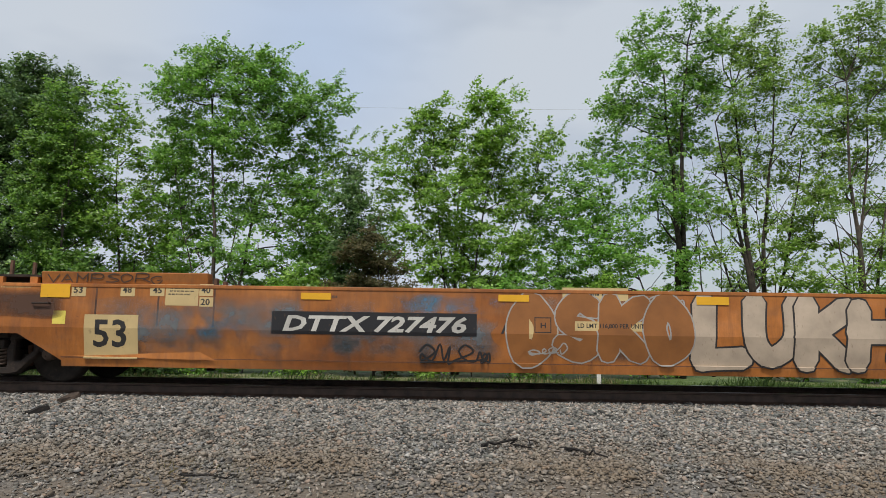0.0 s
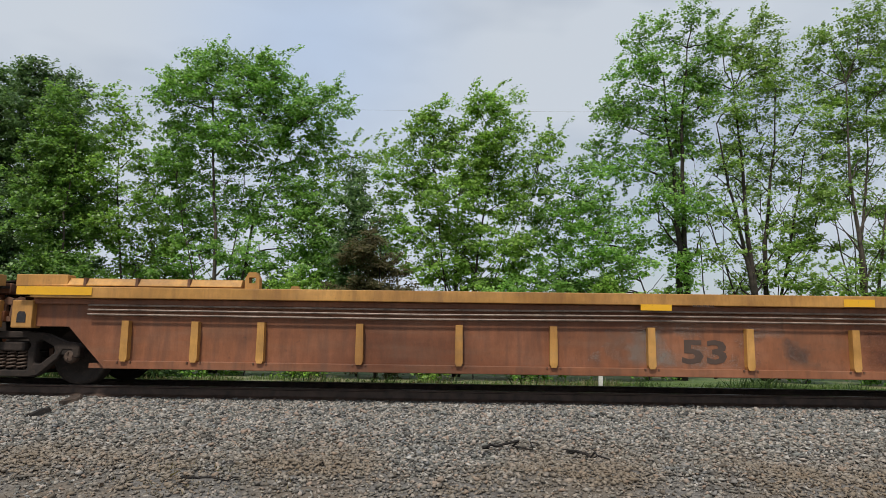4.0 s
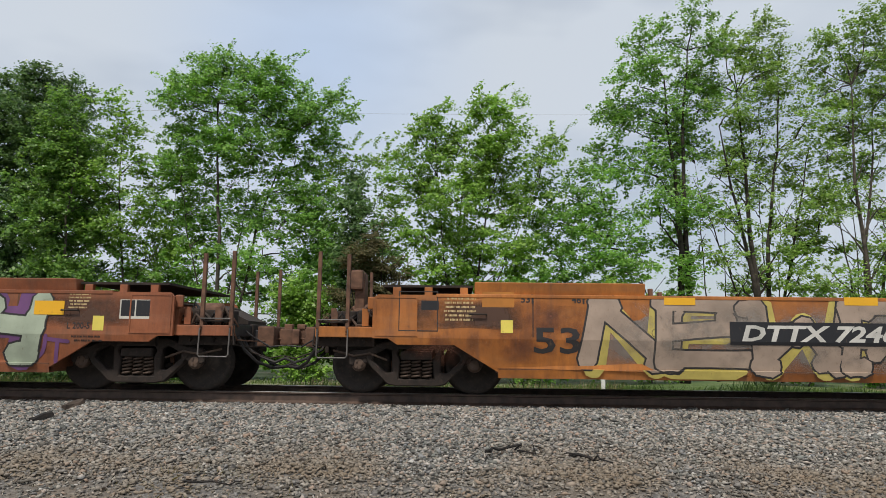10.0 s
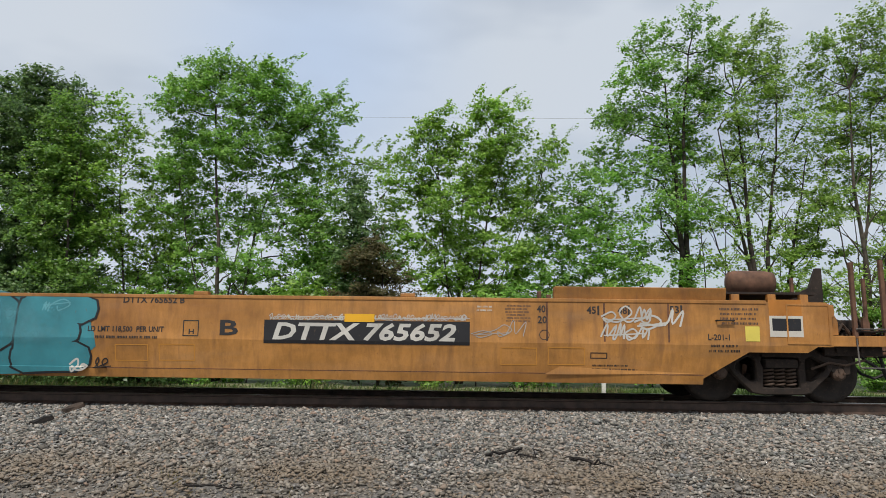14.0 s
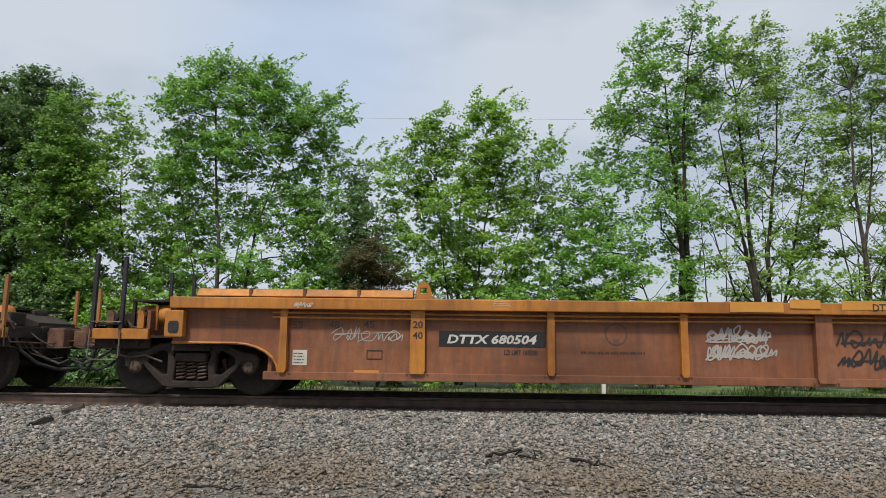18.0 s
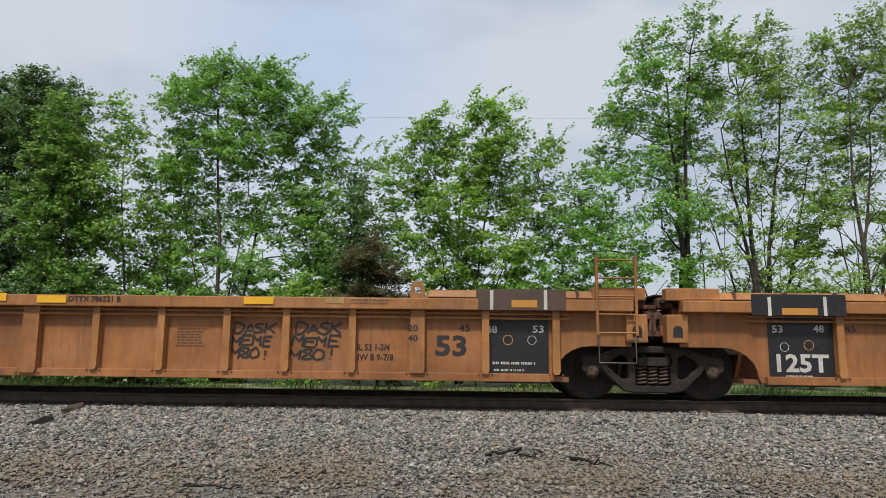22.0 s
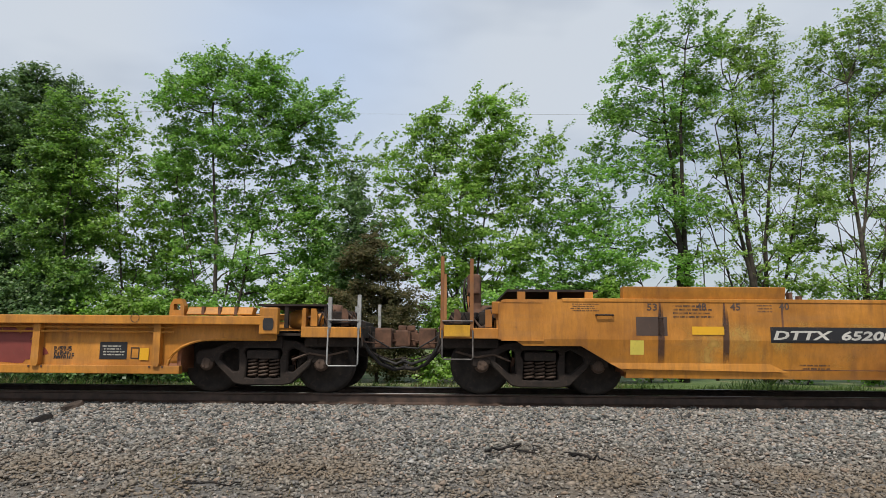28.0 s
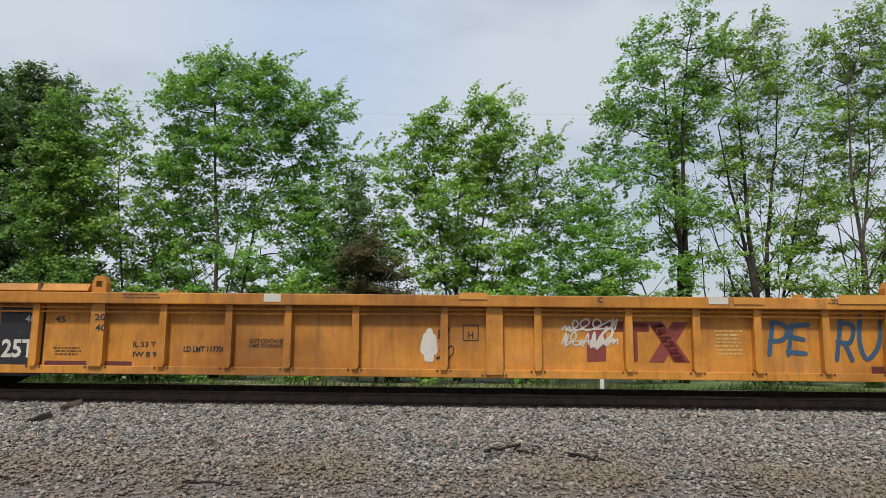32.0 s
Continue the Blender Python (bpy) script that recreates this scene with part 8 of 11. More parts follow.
    board(c, -2.47, 1.07, 0.43, 0.12, "gold", layer=7, name='reflector')
    board(c, -0.71, 1.06, 0.50, 0.13, "gold", layer=7, name='reflector')
    board(c, 0.67, 1.06, 0.54, 0.13, "gold", layer=7, name='reflector')
    board(c, 2.06, 1.05, 0.49, 0.14, "gold", layer=7, name='reflector')
    board(c, 3.91, 1.04, 0.58, 0.14, "gold", layer=7, name='reflector')
    scrawl(c, -3.88, 1.05, 0.37, 0.12, 4, "black", 0.022, 201, layer=8)
    scrawl(c, 1.22, 1.04, 1.12, 0.12, 8, "black", 0.02, 202, layer=8)
    scrawl(c, 2.96, 1.06, 0.93, 0.12, 8, "black", 0.02, 203, layer=8)
    fine_print(c, -3.47, 1.04, 0.60, 0.12, 2, "black")
    fine_print(c, -0.16, 1.07, 0.80, 0.10, 2, "black")
    scrawl(c, -1.24, 1.07, 0.49, 0.10, 6, "silver", 0.016, 204)
    tag(c, "FTB", 6.50, 0.52, 0.74, 0.34, "sun", 0.045, 205)
    board(c, 7.61, 0.63, 0.23, 0.23, "paper")
    words(c, "W13SF", 7.27, 0.54, 0.31, 0.09, "black")
    words(c, "71-02", 7.31, 0.65, 0.26, 0.08, "black")
    frame_mark(c, 5.61, 0.30, 0.73, 0.37, "soot")
    frame_mark(c, 6.68, 0.28, 0.74, 0.19, "soot")
    board(c, 6.55, 1.04, 1.52, 0.16, "wine")
    board(c, 8.09, 1.05, 0.89, 0.13, "gold", layer=7, name='reflector')
    words(c, "45", 6.60, 1.07, 0.12, 0.09, "paper")
    words(c, "48", 7.18, 1.07, 0.12, 0.09, "paper")
    words(c, "53", 7.96, 1.06, 0.12, 0.09, "paper")
    ring_mark(c, 5.31, 1.10, 0.059, "black")
    fine_print(c, 5.38, 1.04, 0.37, 0.11, 2, "black")
    board(c, -7.98, 0.64, 0.22, 0.22, "paper")
    fine_print(c, -6.98, 0.48, 0.54, 0.29, 4, "black")
    board(c, -7.67, 0.56, 0.23, 0.17, "amber")
    frame_mark(c, -6.24, 0.28, 0.75, 0.34, "soot")
    scrawl(c, -5.51, 0.54, 0.73, 0.41, 4, "soot", 0.04, 206)
    board(c, -8.95, 1.04, 0.90, 0.14, "gold", layer=7, name='reflector')
    words(c, "53", -8.03, 1.07, 0.12, 0.10, "black")
    words(c, "45", -6.63, 1.08, 0.12, 0.09, "black")
    ring_mark(c, -5.41, 1.12, 0.059, "black")
    fine_print(c, -5.05, 1.07, 0.66, 0.12, 2, "black")
    c = CARS["j1"]
    board(c, 3.34, 0.85, 0.71, 0.21, "board")
    board(c, 4.16, 0.86, 0.82, 0.21, "board")
    words(c, "DTTX", 3.46, 0.87, 0.48, 0.16, "white", lean=0.2, bold=0.032)
    words(c, "786521", 4.18, 0.87, 0.63, 0.17, "white", lean=0.2, bold=0.032)
    words(c, "NWG33A", 1.36, 0.83, 0.58, 0.12, "black")
    words(c, "53", 6.43, 0.64, 0.46, 0.32, "black", bold=0.03)
    frame_mark(c, 5.39, 0.83, 0.25, 0.25, "black")
    words(c, "H", 5.47, 0.88, 0.08, 0.09, "black")
    board(c, 7.23, 0.52, 0.40, 0.27, "faint", layer=1)
    board(c, 7.25, 0.58, 0.17, 0.18, "ghost", layer=2)
    board(c, 7.44, 0.58, 0.17, 0.18, "ghost", layer=2)
    words(c, "45", 6.76, 1.02, 0.16, 0.10, "black")
    words(c, "48", 7.22, 1.01, 0.15, 0.10, "black")
    words(c, "53", 7.84, 1.01, 0.16, 0.10, "black")
    words(c, "20", 6.00, 1.09, 0.16, 0.10, "black", layer=0.5, out=-1.446)
    words(c, "40", 6.00, 0.94, 0.16, 0.10, "black", layer=0.5, out=-1.446)
    fine_print(c, 8.70, 0.88, 0.65, 0.17, 3, "black")
    board(c, 8.21, 0.66, 0.16, 0.20, "paper")
    fine_print(c, 7.47, 0.35, 0.44, 0.12, 2, "black")
    scrawl(c, -1.76, 0.59, 0.78, 0.34, 5, "silver", 0.018, 211)
    board(c, 0.29, 1.40, 0.48, 0.12, "gold", layer=7, name='reflector')
    words(c, "DTTX 786521  A", 0.85, 1.43, 0.81, 0.09, "black")
    fine_print(c, -1.51, 1.39, 0.78, 0.12, 2, "black")
    board(c, 4.68, 1.40, 0.30, 0.10, "paper")
    fine_print(c, 4.70, 1.41, 0.26, 0.08, 3, "black", layer=3)
    fine_print(c, 5.02, 1.43, 0.80, 0.10, 2, "ghost")
    board(c, -7.84, 0.27, 1.00, 1.02, "board", layer=1, name='dark_panel')
    words(c, "125T", -7.77, 0.49, 0.78, 0.27, "white", bold=0.03)
    words(c, "53", -7.78, 0.99, 0.16, 0.11, "white")
    words(c, "48", -7.19, 0.99, 0.16, 0.11, "white")
    ring_mark(c, -7.64, 0.85, 0.068, "white")
    ring_mark(c, -7.29, 0.86, 0.076, "amber")
    fine_print(c, -7.65, 0.34, 0.45, 0.12, 3, "white")
    words(c, "45", -6.74, 0.99, 0.16, 0.11, "ghost")
    words(c, "20", -6.02, 1.07, 0.17, 0.10, "black", layer=0.5, out=-1.446)
    words(c, "40", -6.01, 0.92, 0.17, 0.10, "black", layer=0.5, out=-1.446)
    words(c, "IL 53 1-3/4", -5.54, 0.67, 0.56, 0.11, "black")
    words(c, "IW 8 9-7/8", -5.54, 0.53, 0.56, 0.10, "black")
    words(c, "LD LMT 118400", -4.72, 0.62, 0.64, 0.10, "black")
    fine_print(c, -4.28, 0.54, 0.20, 0.05, 1, "black")
    words(c, "20 FT CONTAINER", -3.73, 0.76, 0.58, 0.07, "black")
    words(c, "LIMIT 57,500 EACH", -3.73, 0.67, 0.58, 0.07, "black")
    scrawl(c, -4.81, 0.69, 0.72, 0.45, 4, "white", 0.022, 212)
    fine_print(c, -2.70, 0.71, 0.48, 0.36, 7, "ghost")
    scrawl(c, -1.82, 0.60, 0.75, 0.46, 4, "silver", 0.016, 213)
    fine_print(c, -4.85, 1.39, 0.28, 0.08, 2, "paper")
    fine_print(c, -5.67, 1.39, 0.72, 0.10, 2, "ghost")
    c = CARS["j2"]
    trade_mark(c, 0.89, 0.78, 0.97, 0.30, "brick")
    frame_mark(c, 2.42, 0.87, 0.24, 0.25, "black")
    words(c, "H", 2.50, 0.91, 0.08, 0.08, "black")
    words(c, "53", 6.29, 0.64, 0.46, 0.31, "black", bold=0.03)
    words(c, "45", 6.61, 1.07, 0.16, 0.10, "black")
    for i, word in enumerate(("M80!", "MEME", "DASK")):
        tag(c, word, 3.11 + 0.04 * i, 0.60 + 0.205 * i, 0.70, 0.19, "black", 0.03, 221 + i)
    for i, word in enumerate(("M80!", "MEME", "DASK")):
        tag(c, word, 5.01 + 0.04 * i, 0.61 + 0.20 * i, 0.69, 0.18, "black", 0.03, 225 + i)
    board(c, 6.99, 0.28, 1.03, 1.03, "board", layer=1, name='dark_panel')
    words(c, "48", 7.07, 1.05, 0.17, 0.11, "white")
    words(c, "53", 7.70, 1.06, 0.16, 0.11, "white")
    ring_mark(c, 7.31, 0.88, 0.076, "amber")
    ring_mark(c, 7.70, 0.85, 0.076, "white")
    fine_print(c, 7.13, 0.59, 0.55, 0.18, 3, "white")
    fine_print(c, 7.07, 0.29, 0.50, 0.20, 3, "white")
    fine_print(c, 7.59, 0.36, 0.26, 0.08, 2, "white")
    board(c, 8.07, 0.70, 0.15, 0.19, "paper")
    board(c, -0.66, 1.37, 0.46, 0.11, "gold", layer=7, name='reflector')
    words(c, "DTTX 786521  C", 0.74, 1.39, 0.81, 0.09, "black")
    board(c, 4.60, 1.39, 0.27, 0.09, "paper")
    fine_print(c, 4.95, 1.41, 0.72, 0.09, 2, "ghost")
    board(c, 6.90, 1.35, 1.26, 0.29, "board", layer=2, name='dark_band')
    board(c, 7.06, 1.34, 0.06, 0.27, "white", layer=4)
    board(c, 7.86, 1.35, 0.06, 0.27, "white", layer=4)
    board(c, 7.40, 1.37, 0.34, 0.10, "amber", layer=4)
    board(c, -7.92, 0.26, 1.02, 1.03, "board", layer=1, name='dark_panel')
    words(c, "125T", -7.81, 0.47, 0.77, 0.27, "white", bold=0.03)
    words(c, "53", -7.85, 1.05, 0.16, 0.11, "white")
    words(c, "48", -7.24, 1.06, 0.16, 0.11, "white")
    ring_mark(c, -7.68, 0.84, 0.068, "white")
    ring_mark(c, -7.32, 0.87, 0.076, "amber")
    fine_print(c, -7.68, 0.31, 0.43, 0.13, 3, "white")
    words(c, "45", -6.78, 1.07, 0.17, 0.10, "ghost")
    words(c, "20", -6.06, 1.05, 0.17, 0.10, "black", layer=0.5, out=-1.446)
    words(c, "40", -6.05, 0.90, 0.17, 0.10, "black", layer=0.5, out=-1.446)
    words(c, "IL 53 1-3/4", -5.60, 0.67, 0.57, 0.10, "black")
    words(c, "IW 8 9-7/8", -5.59, 0.52, 0.57, 0.10, "black")
    words(c, "LD LMT 118400", -4.76, 0.61, 0.63, 0.10, "black")
    words(c, "20 FT CONTAINER", -3.77, 0.72, 0.58, 0.07, "black")
    words(c, "LIMIT 57,500 EACH", -3.77, 0.63, 0.58, 0.07, "black")
    fine_print(c, -2.72, 0.73, 0.44, 0.35, 7, "ghost")
    scrawl(c, -1.90, 0.78, 1.09, 0.50, 4, "board", 0.03, 223)
    board(c, -4.94, 1.37, 0.26, 0.08, "paper")
    fine_print(c, -5.73, 1.39, 0.72, 0.09, 2, "ghost")
    board(c, -8.22, 1.30, 1.38, 0.31, "board", layer=2, name='dark_band')
    board(c, -7.98, 1.29, 0.05, 0.28, "white", layer=4)
    board(c, -7.17, 1.30, 0.05, 0.28, "white", layer=4)
    board(c, -7.78, 1.31, 0.52, 0.10, "amber", layer=4)
    c = CARS["j3"]
    board(c, 6.94, 0.26, 0.96, 0.99, "board", layer=1, name='dark_panel')
    words(c, "48", 6.96, 1.00, 0.17, 0.11, "white")
    words(c, "53", 7.66, 1.01, 0.17, 0.11, "white")
    ring_mark(c, 7.29, 0.90, 0.076, "amber")
    ring_mark(c, 7.65, 0.90, 0.068, "white")
    fine_print(c, 7.06, 0.52, 0.70, 0.08, 1, "white")
    fine_print(c, 7.05, 0.29, 0.50, 0.20, 3, "white")
    words(c, "53", 6.20, 0.65, 0.47, 0.31, "black", bold=0.03)
    words(c, "45", 6.55, 1.02, 0.17, 0.10, "black")
    words(c, "20", 5.79, 1.01, 0.15, 0.10, "black", layer=0.5, out=-1.446)
    words(c, "40", 5.79, 0.86, 0.15, 0.10, "black", layer=0.5, out=-1.446)
    words(c, "IL 53 1-3/4", 5.02, 0.72, 0.49, 0.10, "black")
    words(c, "IW 8 9-7/8", 5.03, 0.57, 0.54, 0.10, "black")
    for i, word in enumerate(("M80!", "MEME", "DASK")):
        tag(c, word, 3.07 + 0.03 * i, 0.57 + 0.19 * i, 0.64, 0.17, "black", 0.03, 231 + i)
    for i, word in enumerate(("M80!", "MEME", "DASK")):
        tag(c, word, 3.99 + 0.04 * i, 0.56 + 0.195 * i, 0.72, 0.18, "black", 0.03, 235 + i)
    fine_print(c, 2.25, 0.74, 0.48, 0.30, 7, "ghost")
    board(c, 0.17, 1.38, 0.45, 0.11, "gold", layer=7, name='reflector')
    words(c, "DTTX 786521 B", 0.65, 1.40, 0.80, 0.09, "black")
    board(c, 3.32, 1.39, 0.45, 0.11, "gold", layer=7, name='reflector')
    fine_print(c, 4.90, 1.40, 0.78, 0.09, 2, "ghost")
    board(c, 4.56, 1.41, 0.27, 0.10, "faint")
    board(c, 6.83, 1.34, 1.31, 0.31, "ghost", layer=2, name='dark_band')
    board(c, 7.01, 1.34, 0.05, 0.29, "white", layer=4)
    board(c, 7.81, 1.35, 0.05, 0.29, "white", layer=4)
    board(c, 7.33, 1.38, 0.38, 0.11, "amber", layer=4)
    board(c, -5.69, 0.85, 0.73, 0.20, "board")
    board(c, -4.93, 0.86, 0.87, 0.20, "board")
    words(c, "DTTX", -5.56, 0.87, 0.48, 0.15, "white", lean=0.2, bold=0.032)
    words(c, "786521", -4.87, 0.88, 0.63, 0.15, "white", lean=0.2, bold=0.032)
    words(c, "LD LMT 118400", -4.78, 0.67, 0.62, 0.09, "black")
    frame_mark(c, -3.64, 0.78, 0.23, 0.24, "black")
    words(c, "H", -3.56, 0.83, 0.08, 0.08, "black")
    scrawl(c, -2.97, 0.53, 0.81, 0.63, 4, "soot", 0.03, 233)
    words(c, "20", -6.10, 1.00, 0.16, 0.10, "black", layer=0.5, out=-1.446)
    words(c, "40", -6.09, 0.85, 0.16, 0.10, "black", layer=0.5, out=-1.446)
    frame_mark(c, -6.76, 0.63, 0.24, 0.14, "black")
    words(c, "53", -7.92, 0.97, 0.14, 0.10, "ghost")
    words(c, "45", -6.80, 0.98, 0.16, 0.10, "ghost")
    fine_print(c, -9.16, 0.92, 0.52, 0.14, 2, "black")
    board(c, -8.21, 0.62, 0.13, 0.20, "paper")
    fine_print(c, -3.82, 0.62, 0.57, 0.13, 2, "black")
    board(c, -9.05, 1.33, 0.43, 0.11, "gold", layer=7, name='reflector')
    board(c, -0.76, 1.40, 0.46, 0.12, "gold", layer=7, name='reflector')
    board(c, -3.29, 1.39, 0.69, 0.14, "paper")
    fine_print(c, -1.67, 1.39, 0.82, 0.13, 2, "black")
    board(c, -4.99, 1.40, 0.26, 0.09, "paper")
    fine_print(c, -5.75, 1.41, 0.69, 0.08, 2, "ghost")
    c = CARS["k"]
    trade_mark(c, 1.86, 0.56, 1.83, 0.53, "white")
    haze(c, 1.84, 0.48, 1.93, 0.37, "rust", seed=3)
    blob(c, 3.23, 1.07, 0.84, 0.07, "black", seed=3, ragged=0.2, layer=4)
    frame_mark(c, -2.16, 0.82, 0.23, 0.25, "black")
    words(c, "H", -2.08, 0.86, 0.07, 0.08, "black")
    words(c, "DTTX 475705", -0.17, 1.02, 0.53, 0.08, "black")
    board(c, -0.81, 0.84, 0.44, 0.12, "amber", name='reflector')
    board(c, 1.33, 0.83, 0.46, 0.12, "gold", layer=7, name='reflector')
    board(c, -2.51, 0.82, 0.30, 0.14, "amber", name='reflector')
    words(c, "GW13SF", 4.30, 0.83, 0.39, 0.12, "black")
    words(c, "L-73-06", 4.34, 0.98, 0.32, 0.08, "black")
    words(c, "LD LMT 161,900", 0.66, 0.83, 0.62, 0.08, "black")
    fine_print(c, 1.88, 1.12, 0.55, 0.10, 2, "ghost")
    fine_print(c, 4.85, 1.11, 0.50, 0.11, 2, "ghost")
    fine_print(c, -3.69, 0.70, 0.54, 0.13, 2, "ghost")
    scrawl(c, -0.79, 0.73, 0.43, 0.15, 4, "soot", 0.025, 241)
    words(c, "53", 6.91, 0.57, 0.34, 0.30, "black", bold=0.025)
    board(c, 7.49, 0.57, 0.43, 0.26, "board")
    fine_print(c, 7.52, 0.63, 0.38, 0.16, 4, "paper", layer=3)
    frame_mark(c, 7.96, 0.67, 0.28, 0.16, "black")
    words(c, "45", 6.77, 1.04, 0.14, 0.11, "black")
    board(c, 6.93, 1.03, 0.02, 0.14, "black", name='tick_mark', layer=2)
    words(c, "48", 7.24, 1.04, 0.14, 0.11, "black")
    board(c, 7.40, 1.02, 0.02, 0.14, "black", name='tick_mark', layer=2)
    words(c, "53", 8.04, 1.04, 0.14, 0.11, "black")
    board(c, 8.19, 1.03, 0.02, 0.14, "black", name='tick_mark', layer=2)
    words(c, "40", 6.00, 1.04, 0.12, 0.11, "black")
    words(c, "20", 5.99, 0.92, 0.12, 0.11, "black")
    ring_mark(c, 6.47, 1.08, 0.068, "black")
    board(c, 6.20, 0.85, 0.48, 0.12, "amber", name='reflector')
    frame_mark(c, 5.58, 0.67, 0.26, 0.08, "black")
    haze(c, -4.46, 0.30, 11.78, 0.58, "rust", seed=8)
    haze(c, -2.76, 0.76, 4.60, 0.23, "bleach", seed=5)
    words(c, "53", -7.98, 1.04, 0.14, 0.11, "black")
    board(c, -7.82, 1.02, 0.03, 0.14, "black", name='tick_mark', layer=2)
    words(c, "48", -7.24, 1.03, 0.14, 0.11, "black")
    board(c, -7.08, 1.02, 0.03, 0.14, "black", name='tick_mark', layer=2)
    words(c, "45", -6.79, 1.03, 0.14, 0.11, "black")
    board(c, -6.63, 1.01, 0.03, 0.14, "black", name='tick_mark', layer=2)
    words(c, "40", -6.03, 1.05, 0.13, 0.11, "black")
    words(c, "20", -6.03, 0.91, 0.13, 0.11, "black")
    ring_mark(c, -6.40, 1.08, 0.068, "black")
    board(c, -8.99, 0.86, 0.46, 0.22, "gold", layer=7, name='reflector')
    board(c, -6.54, 0.85, 0.45, 0.11, "amber", name='reflector')
    board(c, -9.31, 0.97, 0.18, 0.20, "paper")
    fine_print(c, -8.96, 1.10, 0.45, 0.05, 1, "black")
    board(c, -5.19, 0.85, 2.38, 0.27, "board", name='number_board', layer=3)
    words(c, "DTTX  475705", -5.04, 0.89, 2.08, 0.18, "white", lean=0.22, layer=4, bold=0.032)
    fine_print(c, -5.74, 1.07, 0.25, 0.15, 4, "ghost")
    frame_mark(c, -5.90, 0.93, 0.29, 0.12, "black")
    c = CARS["l"]
    for i, x in enumerate((-7.55, -6.6, 6.6, 7.55)):
        haze(c, x - 0.04, 0.42 + 0.05 * (i % 2), 0.10, 0.95, "grime", seed=300 + i, layer=1)
    haze(c, 8.1, 0.95, 2.4, 0.56, "grime", seed=250, layer=5)
    board(c, -6.38, 0.82, 1.98, 0.24, "board", name='number_board', layer=3)
    words(c, "DTTX  652767", -6.24, 0.87, 1.80, 0.15, "white", lean=0.22, layer=4, bold=0.032)
    trade_mark(c, -0.81, 0.49, 1.86, 0.56, "white")
    throw(c, "HONOR", -3.89, 0.44, 3.20, 0.96, 0.33, "honey", "black", 0.028, 251, lean=0.12)
    scrawl(c, -0.89, 0.44, 0.83, 0.50, 4, "black", 0.035, 252)
    board(c, -7.36, 0.96, 0.47, 0.11, "gold", layer=7, name='reflector')
    board(c, -3.92, 0.95, 0.46, 0.12, "gold", layer=7, name='reflector')
    board(c, -1.60, 0.96, 0.45, 0.12, "gold", layer=7, name='reflector')
    board(c, 2.42, 0.94, 0.48, 0.12, "gold", layer=7, name='reflector')
    haze(c, 1.2, 0.28, 3.4, 1.15, "moss", seed=253)
    throw(c, "AMAH", 1.48, 0.27, 2.90, 1.13, 0.36, "peach", "ghost", 0.022, 253, lean=0.0)
    blob(c, 1.31, 0.28, 3.33, 1.15, "skin", seed=5, layer=1, ragged=0.04)
    scrawl(c, -8.74, 0.88, 1.02, 0.40, 6, "white", 0.02, 254)
    scrawl(c, -7.47, 1.07, 0.56, 0.21, 4, "white", 0.02, 255)
    scrawl(c, -6.86, 0.91, 0.76, 0.47, 4, "white", 0.025, 256)
    frame_mark(c, -3.11, 0.82, 0.22, 0.22, "black")
    words(c, "H", -3.04, 0.84, 0.08, 0.08, "black")
    words(c, "LD LMT 162,780", -2.32, 0.78, 0.56, 0.07, "black")
    words(c, "GWF13S", -3.13, 1.29, 0.35, 0.10, "black")
    words(c, "DTTX 652767", -0.07, 1.32, 0.49, 0.08, "black")
    fine_print(c, -4.77, 1.24, 0.28, 0.12, 3, "ghost")
    board(c, -8.15, 0.64, 0.18, 0.21, "lemon")
    words(c, "53", -7.96, 1.31, 0.15, 0.10, "ghost")
    words(c, "48", -7.18, 1.31, 0.15, 0.10, "ghost")
    words(c, "45", -6.74, 1.32, 0.15, 0.10, "ghost")
    words(c, "40", -5.97, 1.32, 0.15, 0.10, "ghost")
    haze(c, -7.95, 0.51, 5.13, 0.67, "bleach", seed=3)
    fine_print(c, -5.57, 0.51, 0.55, 0.10, 2, "ghost")
    words(c, "53", 7.13, 0.76, 0.31, 0.28, "black", bold=0.026)
    board(c, 6.26, 0.96, 0.46, 0.11, "gold", layer=7, name='reflector')
    scrawl(c, 4.33, 0.52, 1.28, 0.84, 3, "olive", 0.03, 257)
    board(c, 8.10, 0.67, 0.18, 0.22, "lemon")
    board(c, 9.12, 1.07, 0.43, 0.23, "board")
    fine_print(c, 9.15, 1.11, 0.38, 0.17, 4, "paper", layer=3)
    frame_mark(c, 9.59, 1.08, 0.13, 0.23, "black")
    fine_print(c, 8.46, 1.25, 0.49, 0.18, 4, "black")
    words(c, "45", 6.70, 1.31, 0.14, 0.11, "black")
    board(c, 6.87, 1.29, 0.03, 0.14, "black", name='tick_mark', layer=2)
    words(c, "48", 7.15, 1.31, 0.14, 0.11, "black")
    board(c, 7.32, 1.29, 0.03, 0.14, "black", name='tick_mark', layer=2)
    words(c, "53", 7.89, 1.32, 0.14, 0.11, "black")
    board(c, 8.05, 1.30, 0.03, 0.14, "black", name='tick_mark', layer=2)
    words(c, "40", 5.96, 1.31, 0.12, 0.10, "black")
    fine_print(c, 6.17, 0.77, 0.51, 0.13, 2, "ghost")
    scrawl(c, 7.30, 1.05, 0.59, 0.34, 3, "paper", 0.02, 258)
    c = CARS["m"]
    board(c, -5.5, 0.85, 0.72, 0.2, "board", name="number_board")
    board(c, -3.6, 0.85, 0.9, 0.2, "board", name="number_board")
    words(c, "DTTX", -5.42, 0.88, 0.5, 0.14, "white", lean=0.2, bold=0.032)
